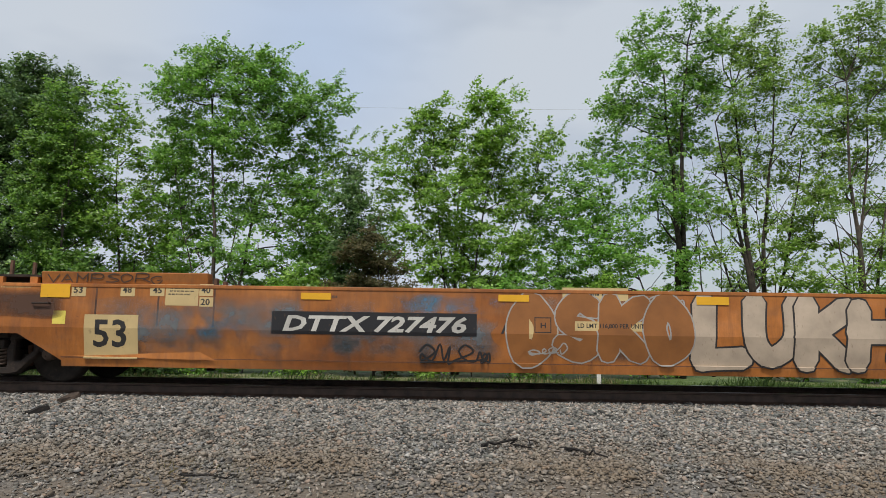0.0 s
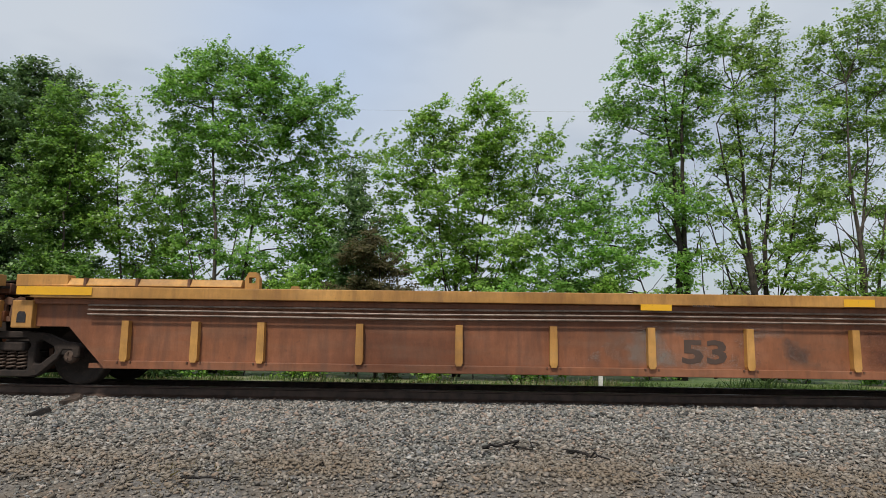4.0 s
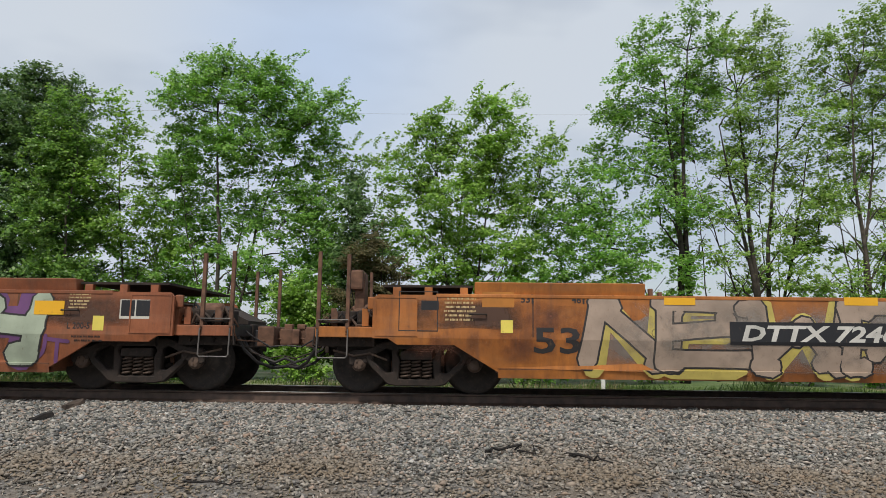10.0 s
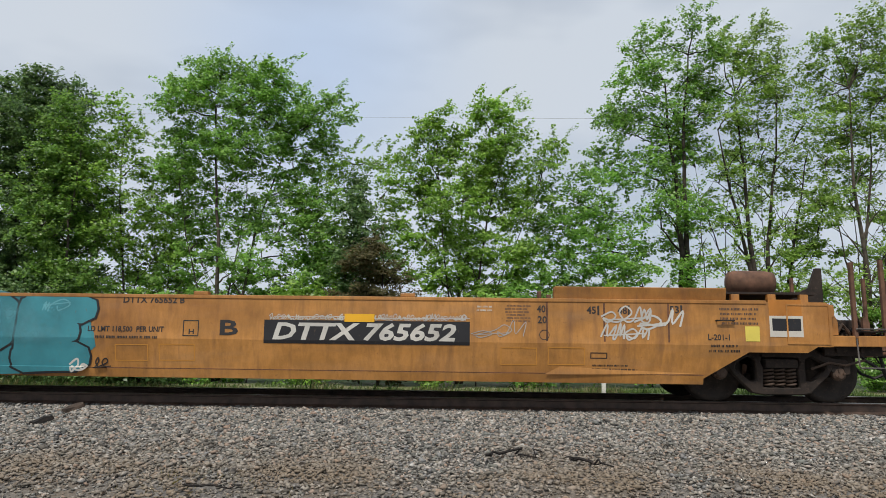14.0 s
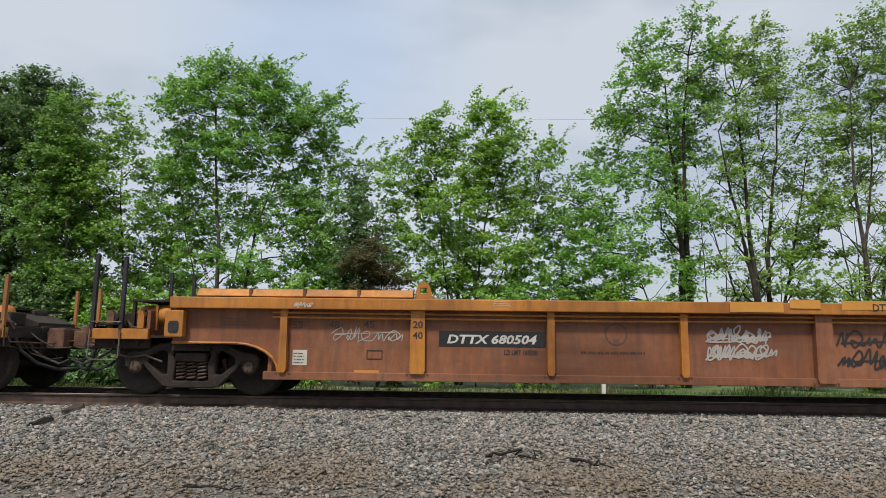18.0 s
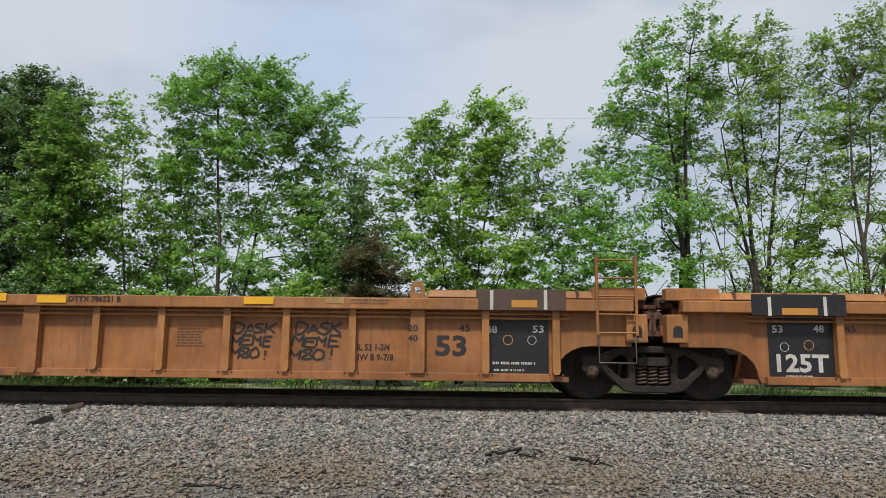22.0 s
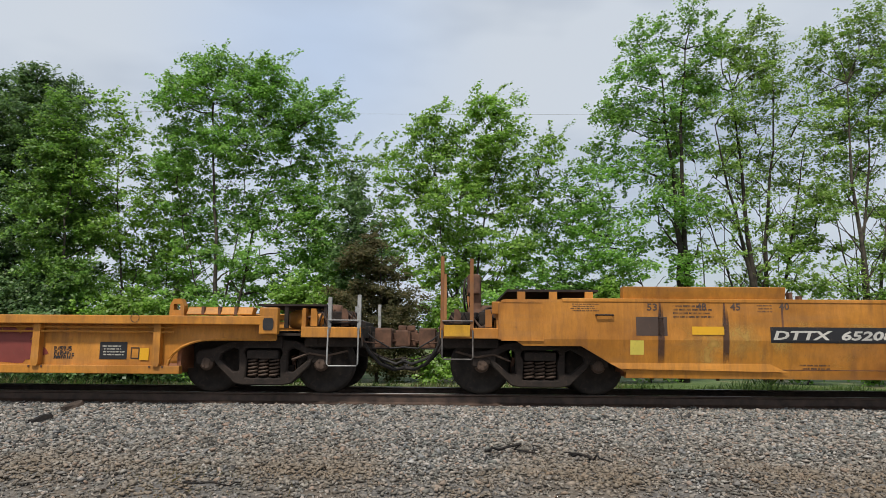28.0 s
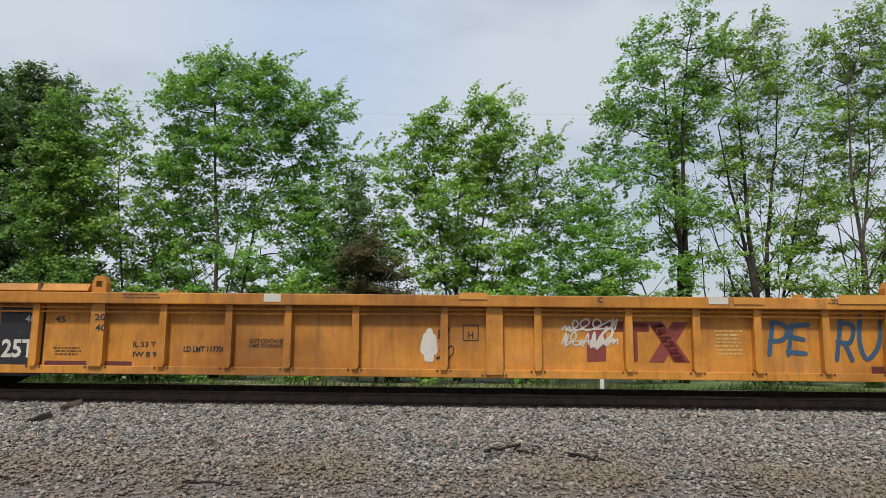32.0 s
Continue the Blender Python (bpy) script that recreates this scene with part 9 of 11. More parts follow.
    fine_print(c, -3.5, 0.87, 0.72, 0.2, 1, "white", layer=3)
    board(c, -3.2, 1.35, 0.46, 0.11, "gold", layer=7, name="reflector")
    board(c, 1.2, 1.35, 0.46, 0.11, "gold", layer=7, name="reflector")
    board(c, -8.9, 1.35, 0.46, 0.11, "gold", layer=7, name="reflector")
    words(c, "LD LMT", 0.5, 0.62, 0.4, 0.09, "paper")
    fine_print(c, -1.4, 0.55, 0.9, 0.14, 2, "paper")
    words(c, "53", 5.31, 0.78, 0.46, 0.28, "brick", bold=0.03)
    words(c, "20", 5.91, 0.97, 0.17, 0.10, "paper", layer=0.5, out=-1.446)
    words(c, "40", 5.92, 0.83, 0.17, 0.10, "paper", layer=0.5, out=-1.446)
    words(c, "45", 6.74, 0.98, 0.17, 0.09, "paper")
    words(c, "48", 7.19, 0.98, 0.17, 0.09, "paper")
    words(c, "53", 7.84, 0.99, 0.16, 0.09, "paper")
    fine_print(c, 7.33, 0.30, 0.65, 0.10, 2, "paper")
    words(c, "IW 8 9-7/8", 8.65, 1.01, 0.54, 0.10, "paper")
    fine_print(c, 8.64, 0.87, 0.56, 0.07, 1, "brick")
    board(c, 8.75, 1.35, 0.90, 0.11, "gold", layer=7, name='reflector')
    board(c, 6.72, 1.51, 0.07, 0.09, "paper")
    c = CARS["n"]
    for i, x in enumerate((-7.55, -6.6, 6.6, 7.55)):
        haze(c, x - 0.04, 0.42 + 0.05 * (i % 2), 0.10, 0.95, "grime", seed=300 + i, layer=1)
    board(c, -5.94, 0.83, 1.99, 0.23, "board", name='number_board', layer=3)
    words(c, "DTTX  652085", -5.90, 0.87, 1.92, 0.14, "white", lean=0.22, layer=4, bold=0.032)
    trade_mark(c, -0.65, 0.48, 1.87, 0.58, "white")
    throw(c, "SINS", 1.09, 0.27, 3.06, 1.14, 0.5, "red", "board", 0.024, 261, lean=0.0, over=1.25)
    board(c, -3.60, 0.94, 0.46, 0.11, "gold", layer=7, name='reflector')
    board(c, -1.21, 0.95, 0.45, 0.12, "gold", layer=7, name='reflector')
    board(c, 2.56, 0.95, 0.47, 0.11, "gold", layer=7, name='reflector')
    board(c, -7.09, 0.94, 0.47, 0.12, "gold", layer=7, name='reflector')
    tag(c, "GHETTO", -2.56, 1.08, 0.62, 0.26, "paper", 0.022, 262)
    tag(c, "FREIGHT", -1.88, 1.08, 0.72, 0.26, "paper", 0.022, 263)
    tag(c, "LIFE", -1.10, 1.08, 0.40, 0.26, "paper", 0.022, 264)
    frame_mark(c, -2.92, 0.81, 0.25, 0.24, "black")
    words(c, "H", -2.84, 0.83, 0.08, 0.09, "black")
    words(c, "LD LMT 162780", -2.13, 0.76, 0.61, 0.08, "black")
    words(c, "GWF13S", -2.98, 1.24, 0.37, 0.09, "black")
    words(c, "DTTX 652085", 0.00, 1.32, 0.50, 0.08, "black")
    board(c, -7.91, 0.92, 0.46, 0.28, "ghost")
    words(c, "53", -7.74, 1.29, 0.15, 0.11, "ghost")
    words(c, "48", -7.01, 1.30, 0.15, 0.11, "ghost")
    words(c, "45", -6.51, 1.30, 0.15, 0.11, "ghost")
    words(c, "40", -5.79, 1.31, 0.15, 0.11, "ghost")
    board(c, -8.00, 0.64, 0.20, 0.21, "lemon")
    haze(c, -7.59, 0.41, 5.12, 0.75, "bleach", seed=3)
    fine_print(c, -5.51, 0.43, 0.59, 0.10, 2, "ghost")
    fine_print(c, -6.12, 1.27, 0.24, 0.13, 3, "ghost")
    fine_print(c, -7.37, 1.18, 0.63, 0.21, 4, "black")
    fine_print(c, -8.88, 1.27, 0.46, 0.13, 4, "black")
    c = CARS["o"]
    board(c, -5.07, 0.47, 0.94, 0.22, "board")
    board(c, -4.05, 0.48, 1.24, 0.22, "board")
    words(c, "DTTX", -4.93, 0.49, 0.68, 0.19, "white", lean=0.2, bold=0.032)
    words(c, "452556", -4.03, 0.50, 1.08, 0.19, "white", lean=0.2, bold=0.032)
    words(c, "40", -0.81, 0.51, 0.47, 0.43, "black", bold=0.03)
    trade_mark(c, 2.46, 0.50, 1.68, 0.48, "brick")
    frame_mark(c, -2.77, 0.53, 0.24, 0.24, "black")
    words(c, "44", -2.69, 0.56, 0.09, 0.08, "black")
    words(c, "LD LMT 168,500", -2.02, 0.60, 0.51, 0.07, "black")
    words(c, "L-51-5", 4.38, 0.63, 0.27, 0.07, "black")
    words(c, "NWF11F", 4.38, 0.51, 0.31, 0.09, "black")
    board(c, 5.08, 0.51, 0.42, 0.26, "board")
    fine_print(c, 5.12, 0.56, 0.37, 0.17, 4, "paper", layer=3)
    board(c, 5.70, 0.50, 0.14, 0.18, "gold", layer=7, name='reflector')
    frame_mark(c, 5.56, 0.52, 0.13, 0.17, "black")
    fine_print(c, -0.69, 0.42, 0.23, 0.05, 1, "black")
    words(c, "75,000 LBS MAX GROSS WT FOR 20 FT CONTAINERS", -3.96, 1.08, 1.67, 0.08, "black")
    fine_print(c, -5.65, 1.05, 0.12, 0.08, 1, "black")
    ring_mark(c, 5.68, 1.13, 0.068, "black")
    blob(c, 3.03, 0.47, 1.13, 0.38, "brick", seed=3, ragged=0.2, layer=1)
    fine_print(c, 4.37, 0.50, 0.32, 0.22, 3, "black")
    c = CARS["p"]
    trade_mark(c, -0.88, 0.44, 1.93, 0.54, "brick")
    throw(c, "LOEST", 1.13, 0.37, 4.71, 0.87, 0.17, "honey", "soot", 0.07, 271, lean=0.0, swing=0.0)
    board(c, 1.10, 0.86, 0.46, 0.12, "gold", layer=7, name='reflector')
    board(c, 2.98, 0.85, 0.46, 0.12, "gold", layer=7, name='reflector')
    board(c, 5.62, 0.87, 0.48, 0.11, "gold", layer=7, name='reflector')
    words(c, "53", 6.84, 0.58, 0.33, 0.27, "black", bold=0.025)
    board(c, 7.45, 0.61, 0.45, 0.25, "board")
    fine_print(c, 7.48, 0.65, 0.39, 0.17, 4, "paper", layer=3)
    words(c, "L-73-06", 8.83, 0.77, 0.32, 0.09, "black")
    fine_print(c, 8.50, 1.07, 0.53, 0.18, 4, "black")
    words(c, "45", 6.65, 1.10, 0.14, 0.11, "black")
    board(c, 6.80, 1.08, 0.02, 0.14, "black", name='tick_mark', layer=2)
    words(c, "48", 7.23, 1.09, 0.14, 0.11, "black")
    board(c, 7.39, 1.08, 0.02, 0.14, "black", name='tick_mark', layer=2)
    words(c, "53", 8.02, 1.11, 0.14, 0.11, "black")
    board(c, 8.18, 1.09, 0.02, 0.14, "black", name='tick_mark', layer=2)
    words(c, "40", 5.91, 1.12, 0.13, 0.11, "black")
    words(c, "20", 5.91, 0.99, 0.13, 0.11, "black")
    words(c, "GW13SF", 3.24, 0.38, 0.38, 0.10, "black")
    tag(c, "MIST", 0.40, 0.93, 0.56, 0.27, "black", 0.03, 272)
    words(c, "DTTX 469362", -0.17, 1.11, 0.50, 0.08, "black")
    words(c, "LD LMT 161 900", -2.41, 0.36, 0.60, 0.08, "black")
    words(c, "next load", -2.40, 0.63, 0.22, 0.13, "black", lean=0.2)
    words(c, "any road", -1.78, 0.64, 0.18, 0.13, "black", lean=0.2)
    board(c, -1.44, 0.85, 0.47, 0.11, "amber", name='reflector')
    board(c, 9.26, 0.91, 0.19, 0.22, "paper")
    tag(c, "X", -2.15, 0.57, 0.34, 0.27, "blue", 0.055, 273, lean=0, swing=0.0)
    tag(c, "X", -2.17, 0.60, 0.34, 0.25, "brick", 0.035, 274, layer=6, lean=0, swing=0.0)
    fine_print(c, -3.24, 1.13, 1.11, 0.09, 1, "black")
    board(c, 8.75, 0.91, 0.43, 0.20, "amber", name='reflector')
    haze(c, -3.22, 0.33, 4.27, 0.50, "bleach", seed=4)
    board(c, -6.50, 0.65, 2.32, 0.22, "board", name='number_board', layer=3)
    words(c, "DTTX  469362", -6.35, 0.69, 2.00, 0.14, "white", lean=0.22, layer=4, bold=0.032)
    words(c, "75,000 LBS. MAX. GROSS WT. FOR 20 FT. CONTAINERS", -3.91, 1.13, 1.72, 0.11, "black")
    frame_mark(c, -3.37, 0.63, 0.24, 0.23, "black")
    words(c, "H", -3.28, 0.66, 0.07, 0.09, "black")
    ring_mark(c, -4.29, 1.17, 0.068, "black")
    words(c, "53", -7.96, 1.11, 0.14, 0.11, "black")
    board(c, -7.80, 1.09, 0.03, 0.14, "black", name='tick_mark', layer=2)
    words(c, "48", -7.30, 1.10, 0.14, 0.11, "black")
    board(c, -7.13, 1.08, 0.03, 0.14, "black", name='tick_mark', layer=2)
    words(c, "45", -6.73, 1.08, 0.14, 0.11, "black")
    board(c, -6.57, 1.07, 0.03, 0.14, "black", name='tick_mark', layer=2)
    words(c, "40", -6.01, 1.11, 0.13, 0.11, "black")
    words(c, "20", -6.01, 1.00, 0.13, 0.11, "black")
    board(c, -8.09, 0.70, 0.17, 0.18, "paper")
    fine_print(c, -8.98, 1.03, 0.64, 0.19, 4, "black")
    board(c, -6.09, 0.89, 0.34, 0.11, "gold", layer=7, name='reflector')
    board(c, -9.00, 0.89, 0.84, 0.12, "amber", name='reflector')
    board(c, -3.78, 0.87, 0.54, 0.11, "amber", name='reflector')
    frame_mark(c, -3.79, 0.63, 0.27, 0.07, "black")
    fine_print(c, -4.93, 0.39, 0.57, 0.11, 2, "ghost")
    fine_print(c, -5.47, 1.12, 0.40, 0.12, 2, "ghost")
    c = CARS["q1"]
    board(c, 3.33, 0.80, 0.74, 0.23, "board")
    board(c, 4.10, 0.80, 0.82, 0.23, "board")
    words(c, "DTTX", 3.36, 0.81, 0.56, 0.20, "white", lean=0.2, bold=0.032)
    words(c, "789118", 4.22, 0.82, 0.64, 0.20, "white", lean=0.2, bold=0.032)
    words(c, "53", 6.32, 0.62, 0.46, 0.32, "black", bold=0.03)
    frame_mark(c, 5.35, 0.80, 0.25, 0.25, "black")
    words(c, "H", 5.43, 0.84, 0.08, 0.08, "black")
    words(c, "45", 6.64, 1.01, 0.16, 0.10, "black")
    words(c, "48", 7.13, 1.02, 0.16, 0.10, "black")
    words(c, "53", 7.78, 1.00, 0.17, 0.10, "black")
    words(c, "20", 5.89, 1.01, 0.15, 0.11, "black", layer=0.5, out=-1.446)
    words(c, "40", 5.89, 0.86, 0.15, 0.10, "black", layer=0.5, out=-1.446)
    board(c, 5.61, 0.29, 2.10, 0.22, "wine", layer=1)
    fine_print(c, 6.41, 0.35, 0.30, 0.08, 2, "paper", layer=3)
    fine_print(c, 7.25, 0.35, 0.30, 0.08, 2, "paper", layer=3)
    ring_mark(c, 7.53, 1.03, 0.068, "amber")
    ring_mark(c, 7.78, 0.93, 0.059, "black")
    fine_print(c, 7.41, 0.56, 0.49, 0.12, 2, "black")
    fine_print(c, 8.20, 0.86, 0.61, 0.19, 3, "black")
    board(c, 8.11, 0.64, 0.14, 0.19, "paper")
    board(c, 3.10, 1.41, 0.26, 0.09, "paper")
    fine_print(c, 4.92, 1.41, 0.86, 0.09, 2, "ghost")
    fine_print(c, 9.21, 1.37, 0.44, 0.13, 3, "black")
    board(c, -7.85, 0.26, 1.03, 0.96, "board", layer=1, name='dark_panel')
    words(c, "125T", -7.72, 0.53, 0.76, 0.26, "white", bold=0.03)
    words(c, "53", -7.79, 0.97, 0.17, 0.11, "white")
    words(c, "48", -7.17, 0.97, 0.17, 0.11, "white")
    ring_mark(c, -7.62, 0.88, 0.068, "white")
    ring_mark(c, -7.39, 1.02, 0.076, "amber")
    board(c, -7.53, 0.25, 2.09, 0.25, "wine", layer=2)
    fine_print(c, -7.41, 0.31, 0.37, 0.13, 3, "paper", layer=3)
    fine_print(c, -6.63, 0.32, 0.38, 0.13, 3, "paper", layer=3)
    scrawl(c, -6.67, 0.76, 0.58, 0.38, 3, "white", 0.03, 281)
    fine_print(c, -6.66, 0.53, 0.45, 0.17, 3, "black")
    words(c, "20", -5.99, 1.00, 0.16, 0.10, "black", layer=0.5, out=-1.446)
    words(c, "40", -5.98, 0.85, 0.16, 0.10, "black", layer=0.5, out=-1.446)
    words(c, "IL 53 1", -5.46, 0.69, 0.34, 0.11, "black")
    words(c, "IW 8 9", -5.45, 0.54, 0.36, 0.11, "black")
    haze(c, -5.63, 0.41, 0.68, 0.72, "rosy", seed=5)
    haze(c, -4.76, 0.42, 0.82, 0.72, "rosy", seed=5)
    haze(c, -3.78, 0.43, 0.75, 0.72, "rosy", seed=5)
    haze(c, -2.84, 0.43, 0.80, 0.72, "rosy", seed=5)
    haze(c, -1.85, 0.44, 0.80, 0.71, "rosy", seed=5)
    haze(c, -0.84, 0.45, 0.74, 0.71, "rosy", seed=5)
    haze(c, 0.41, 0.46, 0.66, 0.71, "rosy", seed=5)
    haze(c, 1.25, 0.47, 0.84, 0.71, "rosy", seed=5)
    haze(c, 2.25, 0.48, 0.82, 0.71, "rosy", seed=5)
    words(c, "LMT 119700", -4.52, 0.63, 0.48, 0.08, "black")
    words(c, "CONTAINER", -3.43, 0.77, 0.30, 0.08, "black")
    fine_print(c, -2.64, 0.69, 0.38, 0.38, 7, "cream")
    scrawl(c, -1.66, 0.76, 0.34, 0.23, 2, "soot", 0.03, 282)
    scrawl(c, 2.35, 0.96, 0.54, 0.14, 4, "silver", 0.014, 283)
    board(c, -4.39, 0.42, 0.30, 0.38, "amber", layer=1)
    board(c, 0.29, 0.46, 0.17, 0.54, "amber", layer=1)
    board(c, 1.38, 0.59, 0.25, 0.38, "amber", layer=1)
    board(c, -3.65, 1.42, 0.26, 0.10, "paper")
    fine_print(c, -5.57, 1.41, 0.71, 0.09, 2, "ghost")
    fine_print(c, -1.56, 1.41, 0.81, 0.12, 2, "black")
    words(c, "DTTX 789118   B", 0.87, 1.42, 0.79, 0.08, "black")
    board(c, -8.02, 1.37, 1.30, 0.25, "board", layer=2, name='dark_band')
    board(c, -7.89, 1.36, 0.04, 0.23, "white", layer=4)
    board(c, -7.13, 1.37, 0.04, 0.23, "white", layer=4)
    board(c, -7.65, 1.37, 0.50, 0.09, "amber", layer=4)
    c = CARS["q2"]
    board(c, 7.05, 0.28, 0.98, 1.03, "board", layer=1, name='dark_panel')
    words(c, "48", 7.13, 1.07, 0.17, 0.11, "white")
    words(c, "53", 7.79, 1.08, 0.17, 0.11, "white")
    ring_mark(c, 7.52, 1.00, 0.076, "amber")
    ring_mark(c, 7.79, 0.99, 0.068, "white")
    fine_print(c, 7.24, 0.67, 0.51, 0.20, 3, "white")
    fine_print(c, 7.63, 0.54, 0.29, 0.07, 2, "white")
    words(c, "53", 6.30, 0.63, 0.46, 0.31, "black", bold=0.03)
    words(c, "45", 6.66, 1.08, 0.17, 0.10, "black")
    words(c, "20", 5.88, 1.09, 0.17, 0.10, "black", layer=0.5, out=-1.446)
    words(c, "40", 5.88, 0.93, 0.17, 0.10, "black", layer=0.5, out=-1.446)
    scrawl(c, 6.25, 0.93, 0.45, 0.24, 3, "silver", 0.014, 291)
    board(c, 5.63, 0.28, 2.07, 0.23, "wine", layer=2)
    fine_print(c, 6.38, 0.34, 0.34, 0.08, 2, "paper", layer=3)
    fine_print(c, 7.19, 0.35, 0.30, 0.08, 2, "paper", layer=3)
    tag(c, "PE", 4.15, 0.64, 0.58, 0.53, "blue", 0.065, 292)
    tag(c, "RU", 5.16, 0.57, 0.62, 0.63, "blue", 0.065, 293)
    fine_print(c, 3.35, 0.65, 0.46, 0.39, 7, "cream")
    trade_mark(c, 1.43, 0.55, 1.48, 0.58, "brick")
    scrawl(c, 1.47, 0.72, 0.39, 0.41, 3, "paper", 0.05, 294)
    board(c, 8.11, 0.72, 0.16, 0.19, "paper")
    words(c, "C", 1.58, 1.41, 0.07, 0.08, "black")
    board(c, 3.21, 1.40, 0.29, 0.10, "paper")
    board(c, 3.58, 1.40, 0.45, 0.10, "amber", name='reflector')
    fine_print(c, 4.94, 1.41, 0.83, 0.09, 2, "ghost")
    board(c, 6.94, 1.36, 1.25, 0.26, "board", layer=2, name='dark_band')
    board(c, 7.20, 1.36, 0.04, 0.25, "white", layer=4)
    board(c, 7.88, 1.37, 0.05, 0.25, "white", layer=4)
    board(c, 7.39, 1.39, 0.38, 0.09, "amber", layer=4)
    words(c, "IL 53 T", -5.43, 0.69, 0.35, 0.08, "black")
    words(c, "IW 8 9", -5.42, 0.54, 0.36, 0.08, "black")
    words(c, "LD LMT 117700", -4.65, 0.62, 0.63, 0.09, "black")
    words(c, "20 FT CONTAINER", -3.65, 0.76, 0.55, 0.07, "black")
    words(c, "LIMIT 57,500 EACH", -3.65, 0.69, 0.55, 0.06, "black")
    frame_mark(c, -0.42, 0.83, 0.24, 0.24, "black")
    words(c, "H", -0.34, 0.87, 0.08, 0.09, "black")
    blob(c, -1.04, 0.52, 0.23, 0.46, "paper", seed=3, ragged=0.1)
    scrawl(c, -0.82, 0.53, 0.15, 0.66, 4, "soot", 0.016, 295)
    trade_mark(c, 1.27, 0.54, 1.70, 0.60, "brick")
    scrawl(c, 1.03, 0.76, 0.80, 0.46, 4, "paper", 0.05, 296)
    board(c, -7.51, 0.24, 0.70, 1.07, "board", layer=1, name='dark_panel')
    words(c, "25T", -7.45, 0.51, 0.51, 0.28, "white", bold=0.03)
    words(c, "48", -7.13, 1.05, 0.16, 0.10, "white")
    board(c, -6.77, 0.27, 1.34, 0.20, "wine", layer=2)
    words(c, "45", -6.66, 1.05, 0.16, 0.10, "black")
    words(c, "20", -5.99, 1.08, 0.16, 0.10, "black", layer=0.5, out=-1.446)
    words(c, "40", -5.97, 0.92, 0.16, 0.10, "black", layer=0.5, out=-1.446)
    fine_print(c, -6.66, 0.55, 0.48, 0.14, 3, "black")
    board(c, -3.41, 1.38, 0.26, 0.12, "paper")
    board(c, -0.48, 1.44, 0.42, 0.10, "amber", name='reflector')
    fine_print(c, -5.60, 1.41, 0.73, 0.09, 2, "ghost")
    board(c, 5.10, 1.42, 0.73, 0.13, "amber", name='reflector')


paint_cars()


# ---- trees and undergrowth ----
def leaf_material(name, low, mid, high, gloss=0.38):
    m, n, l, b = material(name, gloss)
    g = n.new("ShaderNodeNewGeometry")
    c = ramp(n, l, g.outputs["Random Per Island"], [(0.0, low), (0.5, mid), (1.0, high)])
    patch = ramp(n, l, noise_node(n, l, 0.55, 4), [(0.35, grey(0.72)), (0.7, grey(1.2))])
    c = mixed(n, l, 1.0, c, patch, "MULTIPLY")
    l.new(c, b.inputs["Base Color"])
    tr, mx = n.new("ShaderNodeBsdfTranslucent"), n.new("ShaderNodeMixShader")
    l.new(mixed(n, l, 1.0, c, (1.0, 1.05, 0.6), "MULTIPLY"), tr.inputs[0])
    mx.inputs[0].default_value = 0.45
    l.new(b.outputs[0], mx.inputs[1])
    l.new(tr.outputs[0], mx.inputs[2])
    l.new(mx.outputs[0], n["Material Output"].inputs[0])
    return m


GREEN = leaf_material("maple_leaf", (0.106, 0.235, 0.040), (0.195, 0.410, 0.072), (0.345, 0.585, 0.125))
LIGHT = leaf_material("young_leaf", (0.130, 0.258, 0.036), (0.226, 0.422, 0.062), (0.38, 0.59, 0.115))
SPRING = leaf_material("spring_leaf", (0.140, 0.255, 0.045), (0.245, 0.415, 0.078), (0.40, 0.56, 0.14))
DARK = leaf_material("shaded_leaf", (0.068, 0.140, 0.052), (0.125, 0.230, 0.082), (0.215, 0.345, 0.120))
MIDGREEN = leaf_material("deep_green_leaf", (0.088, 0.185, 0.038), (0.158, 0.315, 0.060), (0.285, 0.46, 0.098))
CEDAR = leaf_material("cedar_spray", (0.075, 0.085, 0.032), (0.125, 0.118, 0.050), (0.19, 0.150, 0.075), 0.8)
BARK = worn_steel("grey_bark", (0.075, 0.062, 0.050), 0.95)
BARK_DARK = worn_steel("dark_bark", (0.042, 0.034, 0.027), 0.95)


def leaves(rng, pts, ways, length, spread, per, size, wind):
    """Broad kite-shaped leaves along short sprays: their corners, four to a leaf."""
    n = len(pts) * per
    k = np.repeat(np.arange(len(pts)), per)
    s = rng.random((n, 1))
    c = pts[k] + ways[k] * (s - 0.25) * length + np.clip(rng.standard_normal((n, 3)), -1.7, 1.7) * (np.array([1.15, 1.1, 0.6]) * spread) * (0.5 + 0.5 * s)
    axis = ways[k] * 0.55 + rng.standard_normal((n, 3)) * np.array([0.9, 0.6, 0.35]) + np.array([wind, 0, -0.18])
    axis /= np.linalg.norm(axis, axis=1)[:, None]
    nor = rng.standard_normal((n, 3)) * 0.42 + np.array([0, -0.62, 0.8])
    side = np.cross(axis, nor)
    side /= np.linalg.norm(side, axis=1)[:, None]
    up = np.cross(side, axis)
    ln = size * (0.6 + 0.75 * rng.random((n, 1)))
    v = np.stack([c - axis * ln * 0.5, c + side * ln * 0.36 + up * ln * 0.10 - axis * ln * 0.08, c + axis * ln * 0.5 - up * ln * 0.06, c - side * ln * 0.36 + up * ln * 0.10 - axis * ln * 0.08], 1)
    return v.reshape(-1, 3)


